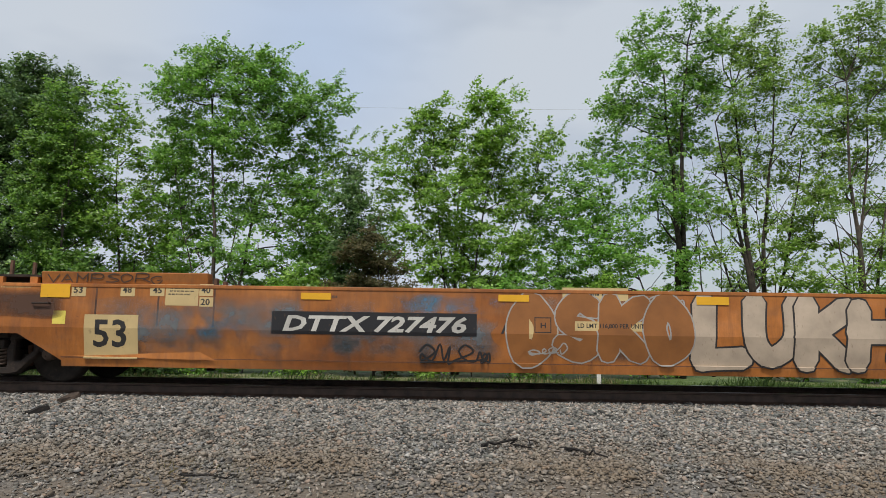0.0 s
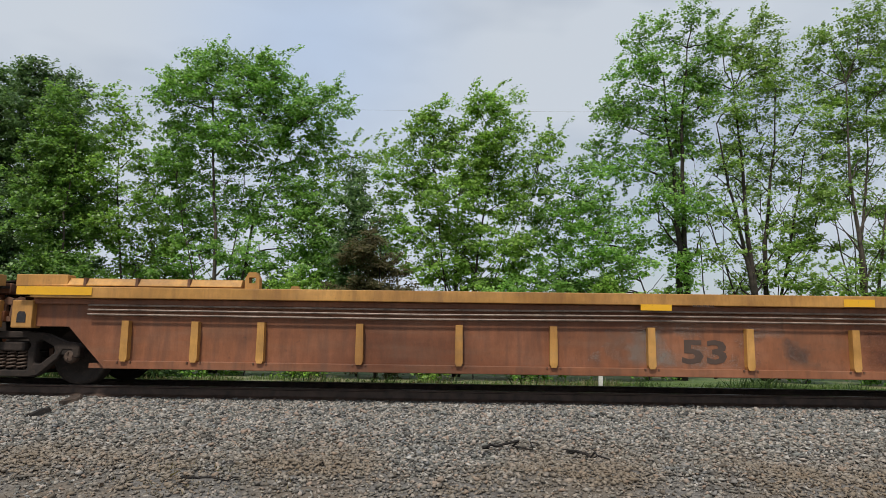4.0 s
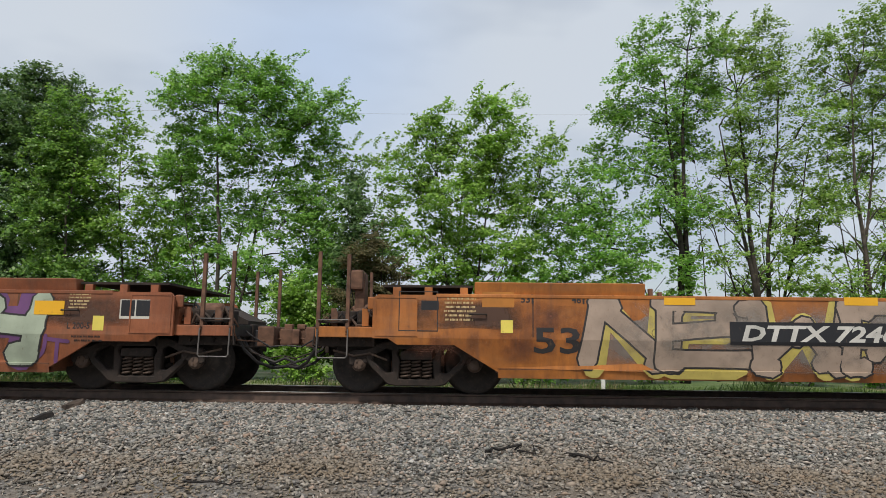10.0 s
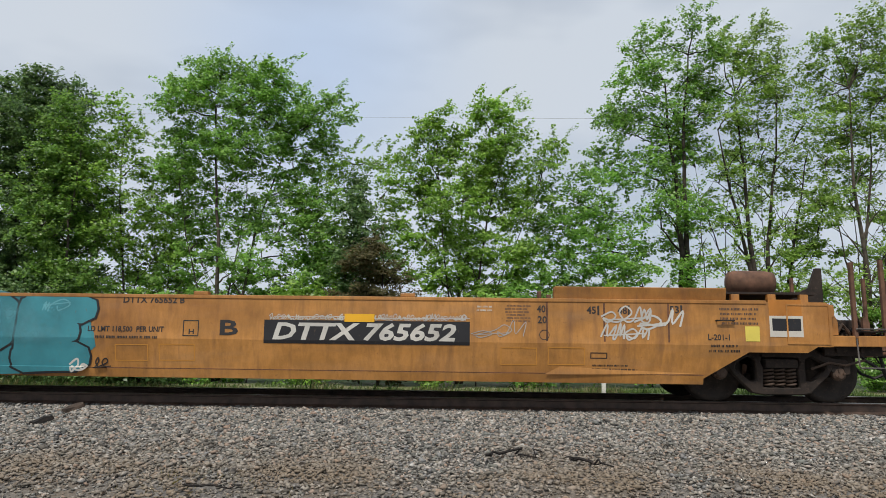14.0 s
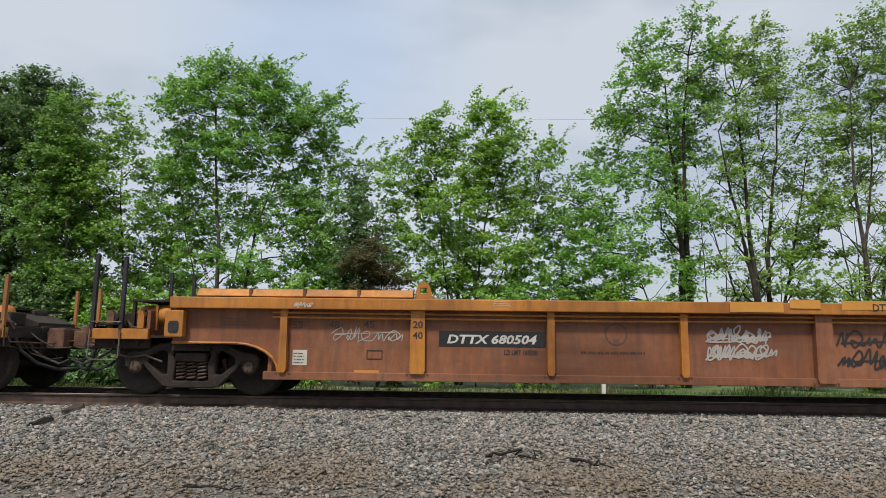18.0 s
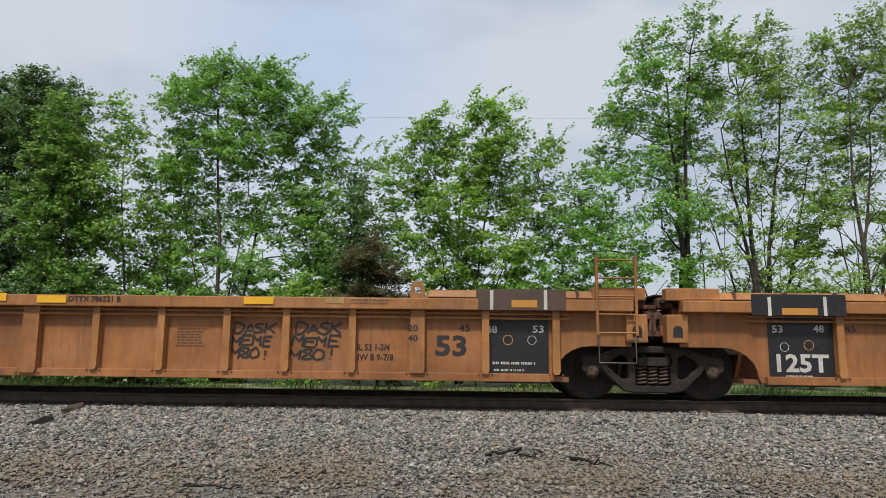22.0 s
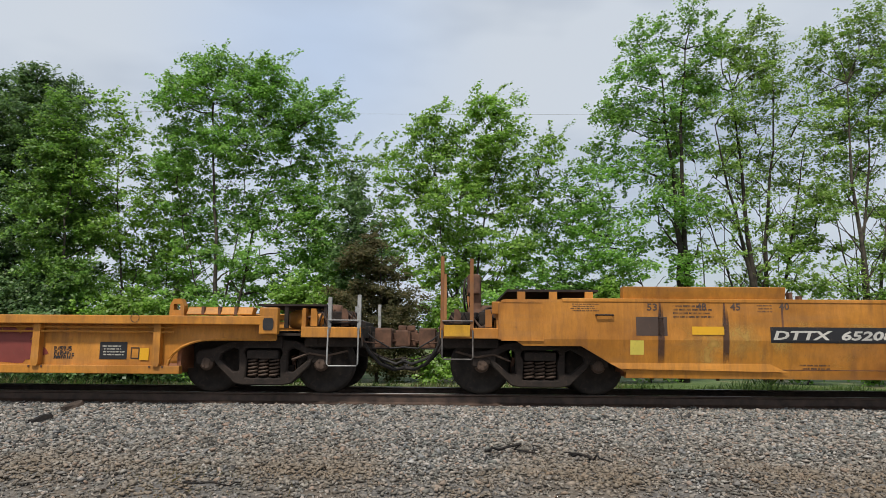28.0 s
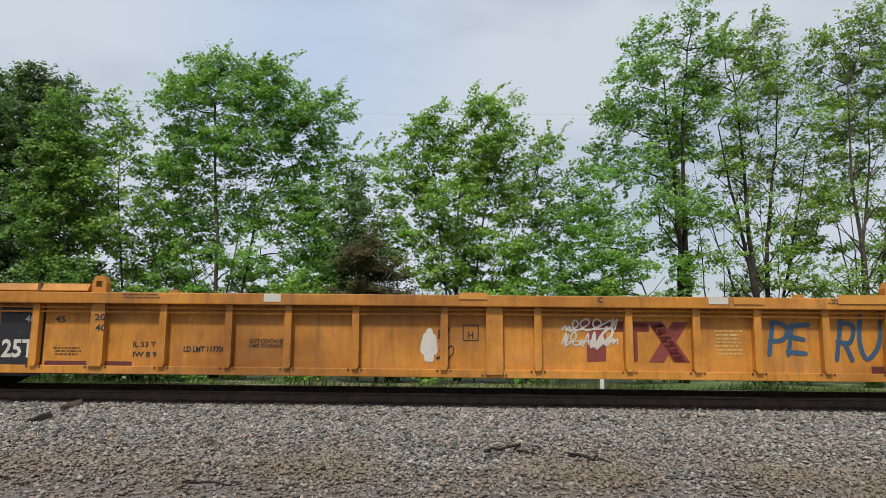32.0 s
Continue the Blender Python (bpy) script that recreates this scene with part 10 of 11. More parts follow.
def limb(bm, a, b, r0, r1, rng, bend=0.12, steps=5, sides=6):
    a, b = Vector(a), Vector(b)
    d = (b - a).length
    mid = [a.lerp(b, i / steps) + Vector(rng.standard_normal(3)) * (bend * d * math.sin(math.pi * i / steps) * 0.35) for i in range(steps + 1)]
    add_tube(bm, mid, [r0 + (r1 - r0) * i / steps for i in range(steps + 1)], sides)
    return mid


def stem(bm, dx, dz, r, rng):
    """A trunk that leaves the foot steeply and leans out in one slow curve."""
    ph, amp, dy = rng.uniform(0, 6.28, 2), rng.uniform(0.008, 0.016) * dz, rng.uniform(-0.5, 0.5)
    line = []
    for i in range(13):
        k = i / 12
        sway = amp * math.sin(math.pi * k)
        line.append(Vector((dx * (0.05 + 0.95 * k ** 1.15) + sway * math.sin(5 * k + ph[0]), dy * k + sway * math.sin(4 * k + ph[1]), -0.1 + (dz + 0.1) * k)) + Vector(rng.standard_normal(3)) * 0.022 * min(1, 4 * k))
    add_tube(bm, line, [r * 0.8 * (1 - 0.84 * i / 12) for i in range(13)], 8)
    return line


TREES = []


def tree(seed, foot, stems, clumps, leaf, bark=BARK, size=0.115, per=26, sprays=1.0, label="", name="tree", category="tree", wind=0.5, hollow=0.25, twigs=0.5, boughs=0.5):
    """A broadleaf tree. stems: (dx, dz, radius) tops of the trunks from the foot; clumps: (x, y, z, rx, ry, rz, fullness) of foliage, from the foot."""
    rng = np.random.default_rng(seed)
    z0 = ground_height(*foot)
    root = tagged(new(name), label, category)
    root.matrix_basis = pose(foot[0], foot[1], z0)
    wood = bmesh.new()
    lines = [stem(wood, dx, dz, r, rng) for dx, dz, r in stems]
    # rising side branches
    for ln, (dx, dz, r) in zip(list(lines), stems):
        for i in range(3, 11):
            if dz > 4 and rng.random() < boughs:
                way = rng.choice((-1, 1))
                reach = rng.uniform(0.7, 1.6) * (1.15 - i / 14)
                a = ln[i]
                b = a + Vector((way * reach, rng.uniform(-0.5, 0.5), reach * rng.uniform(0.9, 1.8)))
                lines.append(limb(wood, a, b, r * (1 - 0.07 * i) * 0.42, 0.008, rng, 0.07, 6, 6))
    near_pts, near_ways, shoot_pts, shoot_ways = [], [], [], []
    for x, y, z, rx, ry, rz, full in clumps:
        centre = Vector((x, y, z))
        nodes = [p for ln in lines for p in ln[2:] if p.z < z + 0.25 * rz] or [p for ln in lines for p in ln[1:3]]
        start = min(nodes, key=lambda p: (p - centre).length + 0.6 * max(0, p.z - z + 0.6))
        main = limb(wood, start, centre, 0.022 + 0.010 * rx, 0.009, rng, 0.07, 6)
        # leafy tufts at the ends of boughs, each a flat spray
        m = int(sprays * full * 30 * (rx * ry + ry * rz + rx * rz) / 3 + 3)
        d = rng.standard_normal((m, 3))
        d /= np.linalg.norm(d, axis=1)[:, None]
        rad = hollow + (1 - hollow) * rng.random((m, 1)) ** 0.5
        tip = np.array(centre) + d * rad * np.array([rx, ry, rz]) * 1.15
        way = d * np.array([0.9, 0.8, 0.35]) + np.array([0.35 * wind, 0, 0.18]) + 0.25 * rng.standard_normal((m, 3))
        way /= np.linalg.norm(way, axis=1)[:, None]
        k = np.repeat(np.arange(m), 5)
        p = tip[k] + way[k] * rng.uniform(-0.34, 0.16, (len(k), 1)) + rng.standard_normal((len(k), 3)) * np.array([0.19, 0.17, 0.075])
        near_pts.append(p)
        near_ways.append(way[k] + 0.3 * rng.standard_normal((len(k), 3)))
        for q in tip[rng.random(m) < twigs]:
            src = min(main, key=lambda t: (t - Vector(q)).length)
            limb(wood, src, q, 0.010, 0.003, rng, 0.09, 3, 4)
        # long shoots that stand out of the crown
        for j in range(max(2, int(3 * rx))):
            a = Vector((rng.uniform(-0.9, 0.9) * rx, rng.uniform(-0.6, 0.6) * ry, rz * rng.uniform(0.5, 0.95))) + centre
            w0 = np.array([rng.uniform(-0.35, 0.6) + 0.35 * wind, rng.uniform(-0.3, 0.3), rng.uniform(0.4, 1.0)])
            w0 /= np.linalg.norm(w0)
            ln = rng.uniform(0.25, 0.7)
            steps = 3 + int(ln * 8)
            bend = np.linspace(0, 1, steps)[:, None]
            shoot_pts.append(np.array(a) + w0[None] * bend * ln * 1.2 + np.array([0.22 * wind, 0, -0.10]) * bend ** 2)
            shoot_ways.append(np.repeat(w0[None], steps, 0))
            limb(wood, a, np.array(a) + w0 * ln * 1.1, 0.007, 0.003, rng, 0.05, 2, 4)
    part("trunk", wood, bark, root, shade=True)
    pts, ways = np.concatenate(near_pts), np.concatenate(near_ways)
    v = np.concatenate([leaves(rng, pts, ways, 0.28, 0.10, max(4, int(per * 0.52)), size, wind), leaves(rng, np.concatenate(shoot_pts), np.concatenate(shoot_ways), 0.16, 0.06, 5, size, wind)])
    me = mesh_from_arrays("crown", v, 4, np.arange(len(v)), leaf)
    placed("crown", me, None, root)
    if name == "tree":
        TREES.append((root, foot[0], foot[1], z0))
    return root


def crown(foot, rows, depth=1.0):
    """Clumps given by where they hang: x and height in the world, half width, half height, fullness."""
    rng = random.Random(len(rows) * 7 + int(abs(foot[0]) * 10))
    z0 = ground_height(*foot)
    return [(x - foot[0] - (0.2 if foot[0] < 5 else 0.05), rng.uniform(-0.8, 0.8) * depth, z - z0 - (0.40 if foot[0] < 5 else 0.12), rx, min(rx, 1.3) * depth, rz, f) for x, z, rx, rz, f in rows]


def build_trees():
    # dense dark tree
    foot = (-16.8, 25.0)
    tree(1, foot, [(0.9, 11.0, 0.172), (-1.2, 8.5, 0.125)], crown(foot, [
        (-16.7, 11.4, 0.7, 0.6, 1.2), (-17.3, 11.0, 1.2, 1.0, 1.3), (-15.8, 10.9, 0.9, 0.8, 1.2), (-18.4, 10.0, 1.3, 1.1, 1.3), (-16.6, 9.7, 1.5, 1.1, 1.4),
        (-18.9, 8.6, 1.5, 1.2, 1.4), (-17.0, 8.2, 1.6, 1.2, 1.5), (-15.3, 8.6, 1.2, 1.0, 1.2), (-18.6, 7.0, 1.6, 1.2, 1.5), (-16.4, 6.6, 1.6, 1.2, 1.5),
        (-18.8, 5.2, 1.6, 1.2, 1.5), (-16.9, 4.8, 1.6, 1.2, 1.5), (-15.2, 5.6, 1.2, 1.0, 1.3), (-18.4, 3.3, 1.6, 1.1, 1.6), (-16.6, 3.0, 1.5, 1.0, 1.6), (-15.2, 3.6, 1.0, 0.9, 1.2)]),
        DARK, BARK_DARK, per=42, label="dense dark green broadleaf tree at the field's edge")
    foot = (-14.2, 23.4)
    tree(2, foot, [(0.2, 8.6, 0.101)], crown(foot, [
        (-14.6, 9.3, 0.8, 0.8, 1.1), (-15.0, 8.2, 1.0, 0.9, 1.2), (-14.0, 7.7, 1.0, 0.9, 1.1), (-15.2, 6.8, 1.0, 0.9, 1.2), (-13.8, 6.3, 1.0, 0.8, 1.1), (-14.9, 5.3, 1.1, 0.9, 1.1), (-13.5, 4.8, 1.0, 0.8, 1.0), (-14.6, 3.8, 1.1, 0.8, 1.1), (-13.4, 3.2, 1.0, 0.7, 1.0)]),
        MIDGREEN, per=38, label="mid-green young maple tree in full leaf")
    foot = (-12.4, 24.0)
    tree(3, foot, [(-0.5, 10.0, 0.070)], crown(foot, [
        (-13.2, 10.0, 0.5, 0.5, 0.9), (-12.5, 9.2, 0.6, 0.55, 0.9), (-13.2, 8.5, 0.6, 0.6, 0.9), (-12.2, 7.9, 0.7, 0.6, 0.8), (-12.9, 7.0, 0.8, 0.7, 0.9), (-12.0, 6.1, 0.9, 0.7, 0.9), (-12.7, 5.1, 0.9, 0.7, 0.9), (-11.8, 4.1, 0.9, 0.7, 0.8), (-12.5, 3.1, 1.0, 0.7, 0.9)]),
        LIGHT, per=30, label="slender light green sapling with loose leaves")
    # the large round maple with two stems
    foot = (-8.9, 24.2)
    tree(4, foot, [(-0.3, 10.8, 0.133), (2.4, 9.4, 0.101), (-1.6, 7.2, 0.055), (0.9, 8.4, 0.062)], crown(foot, [
        (-9.1, 11.8, 0.8, 0.6, 1.10), (-8, 11.4, 0.9, 0.7, 1.10), (-9.9, 11.1, 0.8, 0.7, 1.10), (-6.8, 10.9, 1.1, 0.7, 1.10), (-5.8, 10.4, 0.8, 0.7, 1.00), (-10.5, 10.1, 0.8, 0.8, 1.10),
        (-9, 10.2, 1.2, 0.9, 1.20), (-7.3, 9.8, 1.2, 0.9, 1.20), (-5.6, 9.4, 1, 0.8, 1.10), (-10.6, 8.8, 0.9, 0.8, 1.00), (-9.2, 8.7, 1.1, 0.9, 1.10), (-7.6, 8.4, 1.2, 0.8, 1.10), (-5.9, 8.1, 1.1, 0.8, 1.10),
        (-10.3, 7.4, 1, 0.8, 1.00), (-8.8, 7.1, 1.1, 0.8, 0.65), (-6.9, 6.9, 1.1, 0.8, 0.61), (-5.2, 6.7, 1, 0.7, 0.65), (-10.1, 6, 1, 0.7, 0.58), (-8.3, 5.6, 1, 0.7, 0.50), (-6.4, 5.4, 1.1, 0.7, 0.50), (-5, 5.2, 0.9, 0.6, 0.50),
        (-9.6, 4.4, 1.1, 0.6, 0.50), (-7.4, 4.2, 1.2, 0.7, 0.65), (-8.6, 3.2, 1.2, 0.6, 0.65), (-6.5, 3, 1.2, 0.6, 0.65), (-10.4, 3.2, 1.1, 0.7, 0.65), (-9.7, 5.2, 0.9, 0.6, 0.58), (-7.6, 6.1, 1, 0.6, 0.58), (-5.6, 3.8, 1.1, 0.6, 0.50), (-4.6, 10.5, 0.35, 0.3, 0.80), (-4.1, 9.6, 0.45, 0.22, 0.80), (-4.9, 9, 0.5, 0.4, 0.70), (-5.4, 4.7, 1.0, 0.8, 1.0), (-4.8, 3.5, 1.0, 0.8, 1.1), (-5.3, 6.1, 0.9, 0.7, 0.9), (-5.6, 2.4, 1.1, 0.7, 1.1)]),
        GREEN, per=34, label="tall round-crowned green maple with two slim trunks")
    # thin growth between the maples
    foot = (-11.4, 25.4)
    tree(12, foot, [(0.2, 7.8, 0.05), (-0.9, 6.0, 0.04), (1.1, 5.6, 0.035)], crown(foot, [
        (-11.4, 8.4, 0.5, 0.5, 0.8), (-11.0, 7.6, 0.7, 0.6, 0.9), (-11.8, 6.8, 0.8, 0.7, 0.9), (-10.9, 6.1, 0.8, 0.6, 0.9), (-11.9, 5.3, 0.9, 0.6, 0.9), (-10.8, 4.6, 0.9, 0.6, 0.9), (-11.8, 3.8, 1.0, 0.6, 1.0), (-10.7, 3.1, 1.0, 0.6, 1.0), (-11.7, 2.3, 1.0, 0.6, 1.1)]),
        LIGHT, per=26, label="thin light green sapling beside the round maple")
    foot = (-3.9, 25.0)
    tree(5, foot, [(-0.3, 8.4, 0.047), (0.8, 7.0, 0.039)], crown(foot, [
        (-4.2, 8.3, 0.6, 0.5, 0.6), (-3.1, 8.3, 0.6, 0.5, 0.6), (-4.5, 7.1, 0.7, 0.6, 0.7), (-2.6, 7.3, 0.6, 0.6, 0.6), (-4.7, 6.0, 0.7, 0.6, 0.7), (-2.4, 6.0, 0.7, 0.6, 0.6), (-4.6, 4.6, 0.8, 0.7, 0.7), (-2.3, 4.6, 0.7, 0.7, 0.7), (-4.3, 3.2, 0.9, 0.7, 0.8)]),
        LIGHT, per=26, label="thin pale green sapling between two maples")
    foot = (-3.5, 23.6)
    tree(6, foot, [(0.1, 6.6, 0.055)], crown(foot, [
        (-3.5, 7.0, 0.35, 0.5, 1.4), (-3.6, 6.2, 0.55, 0.5, 1.5), (-3.3, 5.5, 0.7, 0.6, 1.5), (-3.8, 4.8, 0.8, 0.6, 1.5), (-3.2, 4.1, 0.9, 0.6, 1.5), (-3.9, 3.3, 0.9, 0.6, 1.4)]),
        DARK, BARK_DARK, per=34, label="narrow dark green bushy tree")
    foot = (-2.7, 22.4)
    tree(7, foot, [(0.1, 4.9, 0.070)], crown(foot, [
        (-2.7, 4.5, 0.3, 0.4, 1.3), (-2.9, 3.9, 0.6, 0.4, 1.4), (-2.3, 3.5, 0.7, 0.4, 1.4), (-3.1, 2.9, 0.9, 0.45, 1.5), (-2.0, 2.5, 0.9, 0.45, 1.5), (-3.1, 2.0, 1.0, 0.5, 1.5), (-2.2, 1.5, 1.1, 0.5, 1.5), (-3.2, 0.9, 1.1, 0.5, 1.4), (-2.0, 0.5, 1.1, 0.5, 1.4)]),
        CEDAR, BARK_DARK, size=0.085, per=80, label="brownish green cedar shrub", wind=0.2)
    # middle maple
    foot = (0.0, 24.0)
    tree(8, foot, [(0.2, 8.6, 0.101), (1.7, 9.0, 0.078), (-0.9, 8.2, 0.062), (2.8, 7.2, 0.047)], crown(foot, [
        (1.8, 10.1, 0.55, 0.5, 1.0), (0.9, 9.7, 0.7, 0.6, 1.0), (2.3, 9.3, 0.6, 0.6, 0.9), (-0.8, 9.6, 0.55, 0.5, 1.0), (-1.4, 8.8, 0.5, 0.5, 0.9), (0.0, 8.9, 0.9, 0.7, 1.1), (1.4, 8.6, 0.9, 0.7, 1.1),
        (-0.9, 7.9, 0.8, 0.7, 1.1), (0.6, 7.6, 1.0, 0.8, 1.2), (2.0, 7.5, 0.9, 0.7, 1.0), (3.2, 7.9, 0.7, 0.5, 0.8), (3.7, 8.6, 0.35, 0.3, 0.7), (-1.3, 6.7, 0.8, 0.7, 1.0), (0.1, 6.3, 1.1, 0.8, 1.2), (1.7, 6.2, 1.0, 0.7, 1.0), (3.0, 6.4, 0.8, 0.6, 0.8),
        (-1.2, 5.3, 0.9, 0.7, 1.0), (0.5, 4.9, 1.1, 0.8, 1.2), (2.0, 4.6, 1.0, 0.7, 1.0), (-0.7, 3.8, 1.0, 0.7, 1.1), (1.0, 3.3, 1.1, 0.7, 1.2), (2.5, 3.3, 1.0, 0.6, 0.9), (0.2, 2.2, 1.1, 0.6, 1.2), (1.9, 1.9, 1.0, 0.5, 1.0), (-2.2, 8.0, 0.4, 0.35, 0.6), (-2.3, 7.2, 0.5, 0.4, 0.6)]),
        LIGHT, per=36, label="light green maple with several slim stems")
    # tall twin trunk with ivy
    foot = (8.2, 24.0)
    tree(9, foot, [(-0.3, 11.6, 0.20), (0.45, 12.4, 0.19), (-2.6, 6.2, 0.06)], crown(foot, [
        (8.9, 13.2, 0.6, 0.6, 0.9), (8.0, 12.6, 0.7, 0.6, 1.0), (6.9, 12.2, 0.6, 0.6, 1.0), (9.4, 12.0, 0.7, 0.7, 1.0), (7.4, 11.4, 0.9, 0.7, 1.1), (8.6, 11.0, 0.9, 0.8, 1.2), (6.1, 10.9, 0.5, 0.5, 0.9), (6.6, 10.2, 0.8, 0.7, 1.0),
        (8.0, 9.9, 1.0, 0.8, 1.1), (9.4, 10.0, 0.8, 0.8, 1.1), (5.7, 9.8, 0.45, 0.5, 0.8), (6.2, 9.0, 0.8, 0.7, 0.9), (7.4, 8.6, 0.9, 0.8, 1.0), (8.9, 8.5, 0.9, 0.7, 0.9), (5.6, 8.0, 0.8, 0.6, 0.9), (6.7, 7.4, 1.0, 0.7, 0.9), (8.3, 7.0, 0.7, 0.8, 0.8),
        (5.2, 7.0, 0.9, 0.6, 0.9), (5.9, 6.0, 1.0, 0.7, 0.8), (4.7, 6.0, 0.9, 0.6, 0.9), (7.3, 5.8, 0.9, 0.6, 0.6), (9.2, 6.2, 0.8, 0.6, 0.5), (4.2, 5.1, 0.9, 0.6, 1.2), (5.5, 4.8, 1.1, 0.6, 1.2), (8.15, 2.4, 0.38, 0.7, 2.2), (8.25, 5.7, 0.36, 0.7, 2.0), (8.2, 7.3, 0.36, 0.7, 1.8), (8.4, 8.8, 0.4, 0.7, 1.5), (6.8, 4.4, 0.9, 0.5, 0.6),
        (4.5, 3.9, 1.0, 0.5, 1.3), (5.8, 3.6, 1.1, 0.5, 1.2), (4.0, 3.0, 1.1, 0.5, 1.3), (5.4, 2.5, 1.1, 0.5, 1.3), (8.1, 4.6, 0.40, 0.8, 2.0), (8.3, 3.4, 0.40, 0.7, 2.2), (3.3, 5.5, 0.8, 0.6, 1.0), (3.2, 4.3, 0.9, 0.6, 1.1), (3.3, 3.1, 0.9, 0.6, 1.1), (3.8, 6.4, 0.7, 0.5, 0.8)]),
        GREEN, BARK_DARK, sprays=0.8, per=28, label="tall green tree with two dark ivy-covered trunks")
    # sparse tall tree with forked stems
    foot = (11.3, 24.3)
    tree(10, foot, [(-1.5, 9.5, 0.155), (-0.6, 11.0, 0.18), (1.0, 10.5, 0.155), (2.0, 9.0, 0.10), (-2.4, 7.6, 0.07)], crown(foot, [
        (10.3, 12.9, 0.5, 0.5, 0.92), (11.6, 12.9, 0.6, 0.5, 0.92), (12.6, 12.3, 0.5, 0.4, 0.81), (10.6, 12.0, 0.8, 0.6, 1.00), (11.9, 11.8, 0.8, 0.6, 1.00), (9.9, 11.0, 0.7, 0.6, 0.92), (11.2, 10.9, 0.9, 0.7, 1.00), (12.7, 10.9, 0.8, 0.6, 0.92),
        (10.2, 9.7, 0.8, 0.7, 0.81), (11.8, 9.6, 0.9, 0.7, 0.81), (13.0, 9.4, 0.7, 0.6, 0.81), (10.7, 8.4, 0.8, 0.6, 0.69), (12.3, 8.2, 0.8, 0.6, 0.69), (9.9, 7.4, 0.7, 0.6, 0.64), (11.4, 7.1, 0.7, 0.6, 0.58), (13.1, 7.2, 0.7, 0.6, 0.69),
        (10.3, 5.6, 0.8, 0.5, 0.58), (12.0, 5.3, 0.7, 0.5, 0.52), (9.7, 4.2, 0.8, 0.4, 0.58), (13.5, 6.6, 0.35, 0.6, 2.0), (13.3, 6.0, 0.45, 0.7, 2.0), (12.9, 5.0, 0.5, 0.6, 2.0), (12.4, 4.1, 0.5, 0.5, 1.8), (11.5, 3.6, 0.6, 0.7, 1.0), (12.4, 3.2, 0.6, 0.5, 1.0), (10.6, 2.9, 0.8, 0.4, 0.81)]),
        SPRING, BARK_DARK, size=0.11, sprays=0.92, boughs=0.9, per=28, twigs=0.7, label="tall sparse tree with forked dark stems and young leaves")
    foot = (14.7, 24.0)
    tree(11, foot, [(-0.2, 11.0, 0.15), (0.7, 10.2, 0.12), (1.8, 9.6, 0.10), (-1.0, 8.2, 0.06)], crown(foot, [
        (15.4, 13.1, 0.7, 0.6, 1.00), (14.4, 12.4, 0.7, 0.6, 1.00), (16.4, 12.5, 0.9, 0.7, 1.00), (13.6, 11.6, 0.5, 0.5, 0.92), (15.2, 11.7, 1.0, 0.7, 1.00), (16.8, 11.2, 1.0, 0.8, 1.00), (14.2, 10.6, 0.9, 0.7, 1.00), (15.8, 10.3, 1.0, 0.8, 1.00),
        (14.6, 9.2, 0.9, 0.7, 0.92), (16.3, 9.0, 1.0, 0.7, 1.00), (13.9, 8.0, 0.7, 0.6, 0.69), (15.4, 7.7, 0.9, 0.7, 0.81), (16.8, 7.4, 0.9, 0.7, 0.92), (14.4, 6.2, 0.7, 0.5, 0.58), (16.0, 5.9, 0.9, 0.6, 0.69), (14.0, 4.6, 0.7, 0.5, 0.81), (15.4, 4.2, 0.9, 0.6, 0.92), (16.8, 4.4, 1.0, 0.8, 1.00), (13.4, 3.1, 0.9, 0.6, 1.00), (14.9, 2.6, 1.0, 0.6, 1.0), (16.5, 2.6, 1.1, 0.7, 1.0)]),
        SPRING, BARK, size=0.11, sprays=1.0, boughs=0.9, per=29, twigs=0.7, label="sparse green tree with several grey stems")
    # a veil of thin twigs and young leaves between the tall stems
    for i, x0 in enumerate((9.9, 12.3, 15.6)):
        rng = random.Random(60 + i)
        rows = [(x0 + rng.uniform(-1.4, 1.4), 5.2 + 0.62 * k, rng.uniform(0.45, 0.7), 0.4, 0.12) for k in range(8)]
        tree(60 + i, (x0, 25.4), [(-0.4, 8.6, 0.05), (0.6, 7.6, 0.04)], crown((x0, 25.4), rows), SPRING, BARK_DARK, per=18, twigs=0.7, label="thin young tree with sparse yellow-green leaves")
    # undergrowth along the fence line
    plan = ((-13.2, 19.5, 1.6, 0.55, DARK), (-11.1, 19.2, 1.5, 0.45, DARK), (-9.3, 19.4, 1.2, 0.35, DARK), (-17.5, 23.0, 2.0, 1.7, DARK), (-15.2, 22.6, 1.8, 1.5, DARK), (-13.2, 22.8, 1.7, 1.2, GREEN), (-11.3, 22.6, 1.7, 1.0, LIGHT), (-9.2, 22.6, 1.6, 0.9, GREEN), (-7.3, 22.8, 1.6, 0.9, GREEN), (-5.2, 22.8, 1.6, 1.1, LIGHT),
            (0.6, 22.4, 1.7, 1.1, LIGHT), (2.8, 22.6, 1.7, 1.1, GREEN), (5.0, 22.8, 1.5, 1.0, LIGHT), (6.8, 23.4, 1.0, 0.7, GREEN), (12.0, 23.0, 1.0, 0.8, GREEN), (15.2, 22.8, 1.6, 0.9, GREEN), (17.2, 22.6, 1.8, 1.2, GREEN))
    for i, (x, y, w, h, leaf) in enumerate(plan):
        rows = [(x + random.uniform(-0.6, 0.6) * w, 0.2 + 2.2 * h * random.random(), 0.75, 0.6, 1.2) for k in range(int(5 * w))]
        tree(40 + i, (x, y), [(0.2, 1.8 * h, 0.035)], crown((x, y), rows, 0.7), leaf, BARK_DARK, per=30, sprays=1.3, label="leafy green bush under the trees", name="bush", category="bush", wind=0.3)


build_trees()


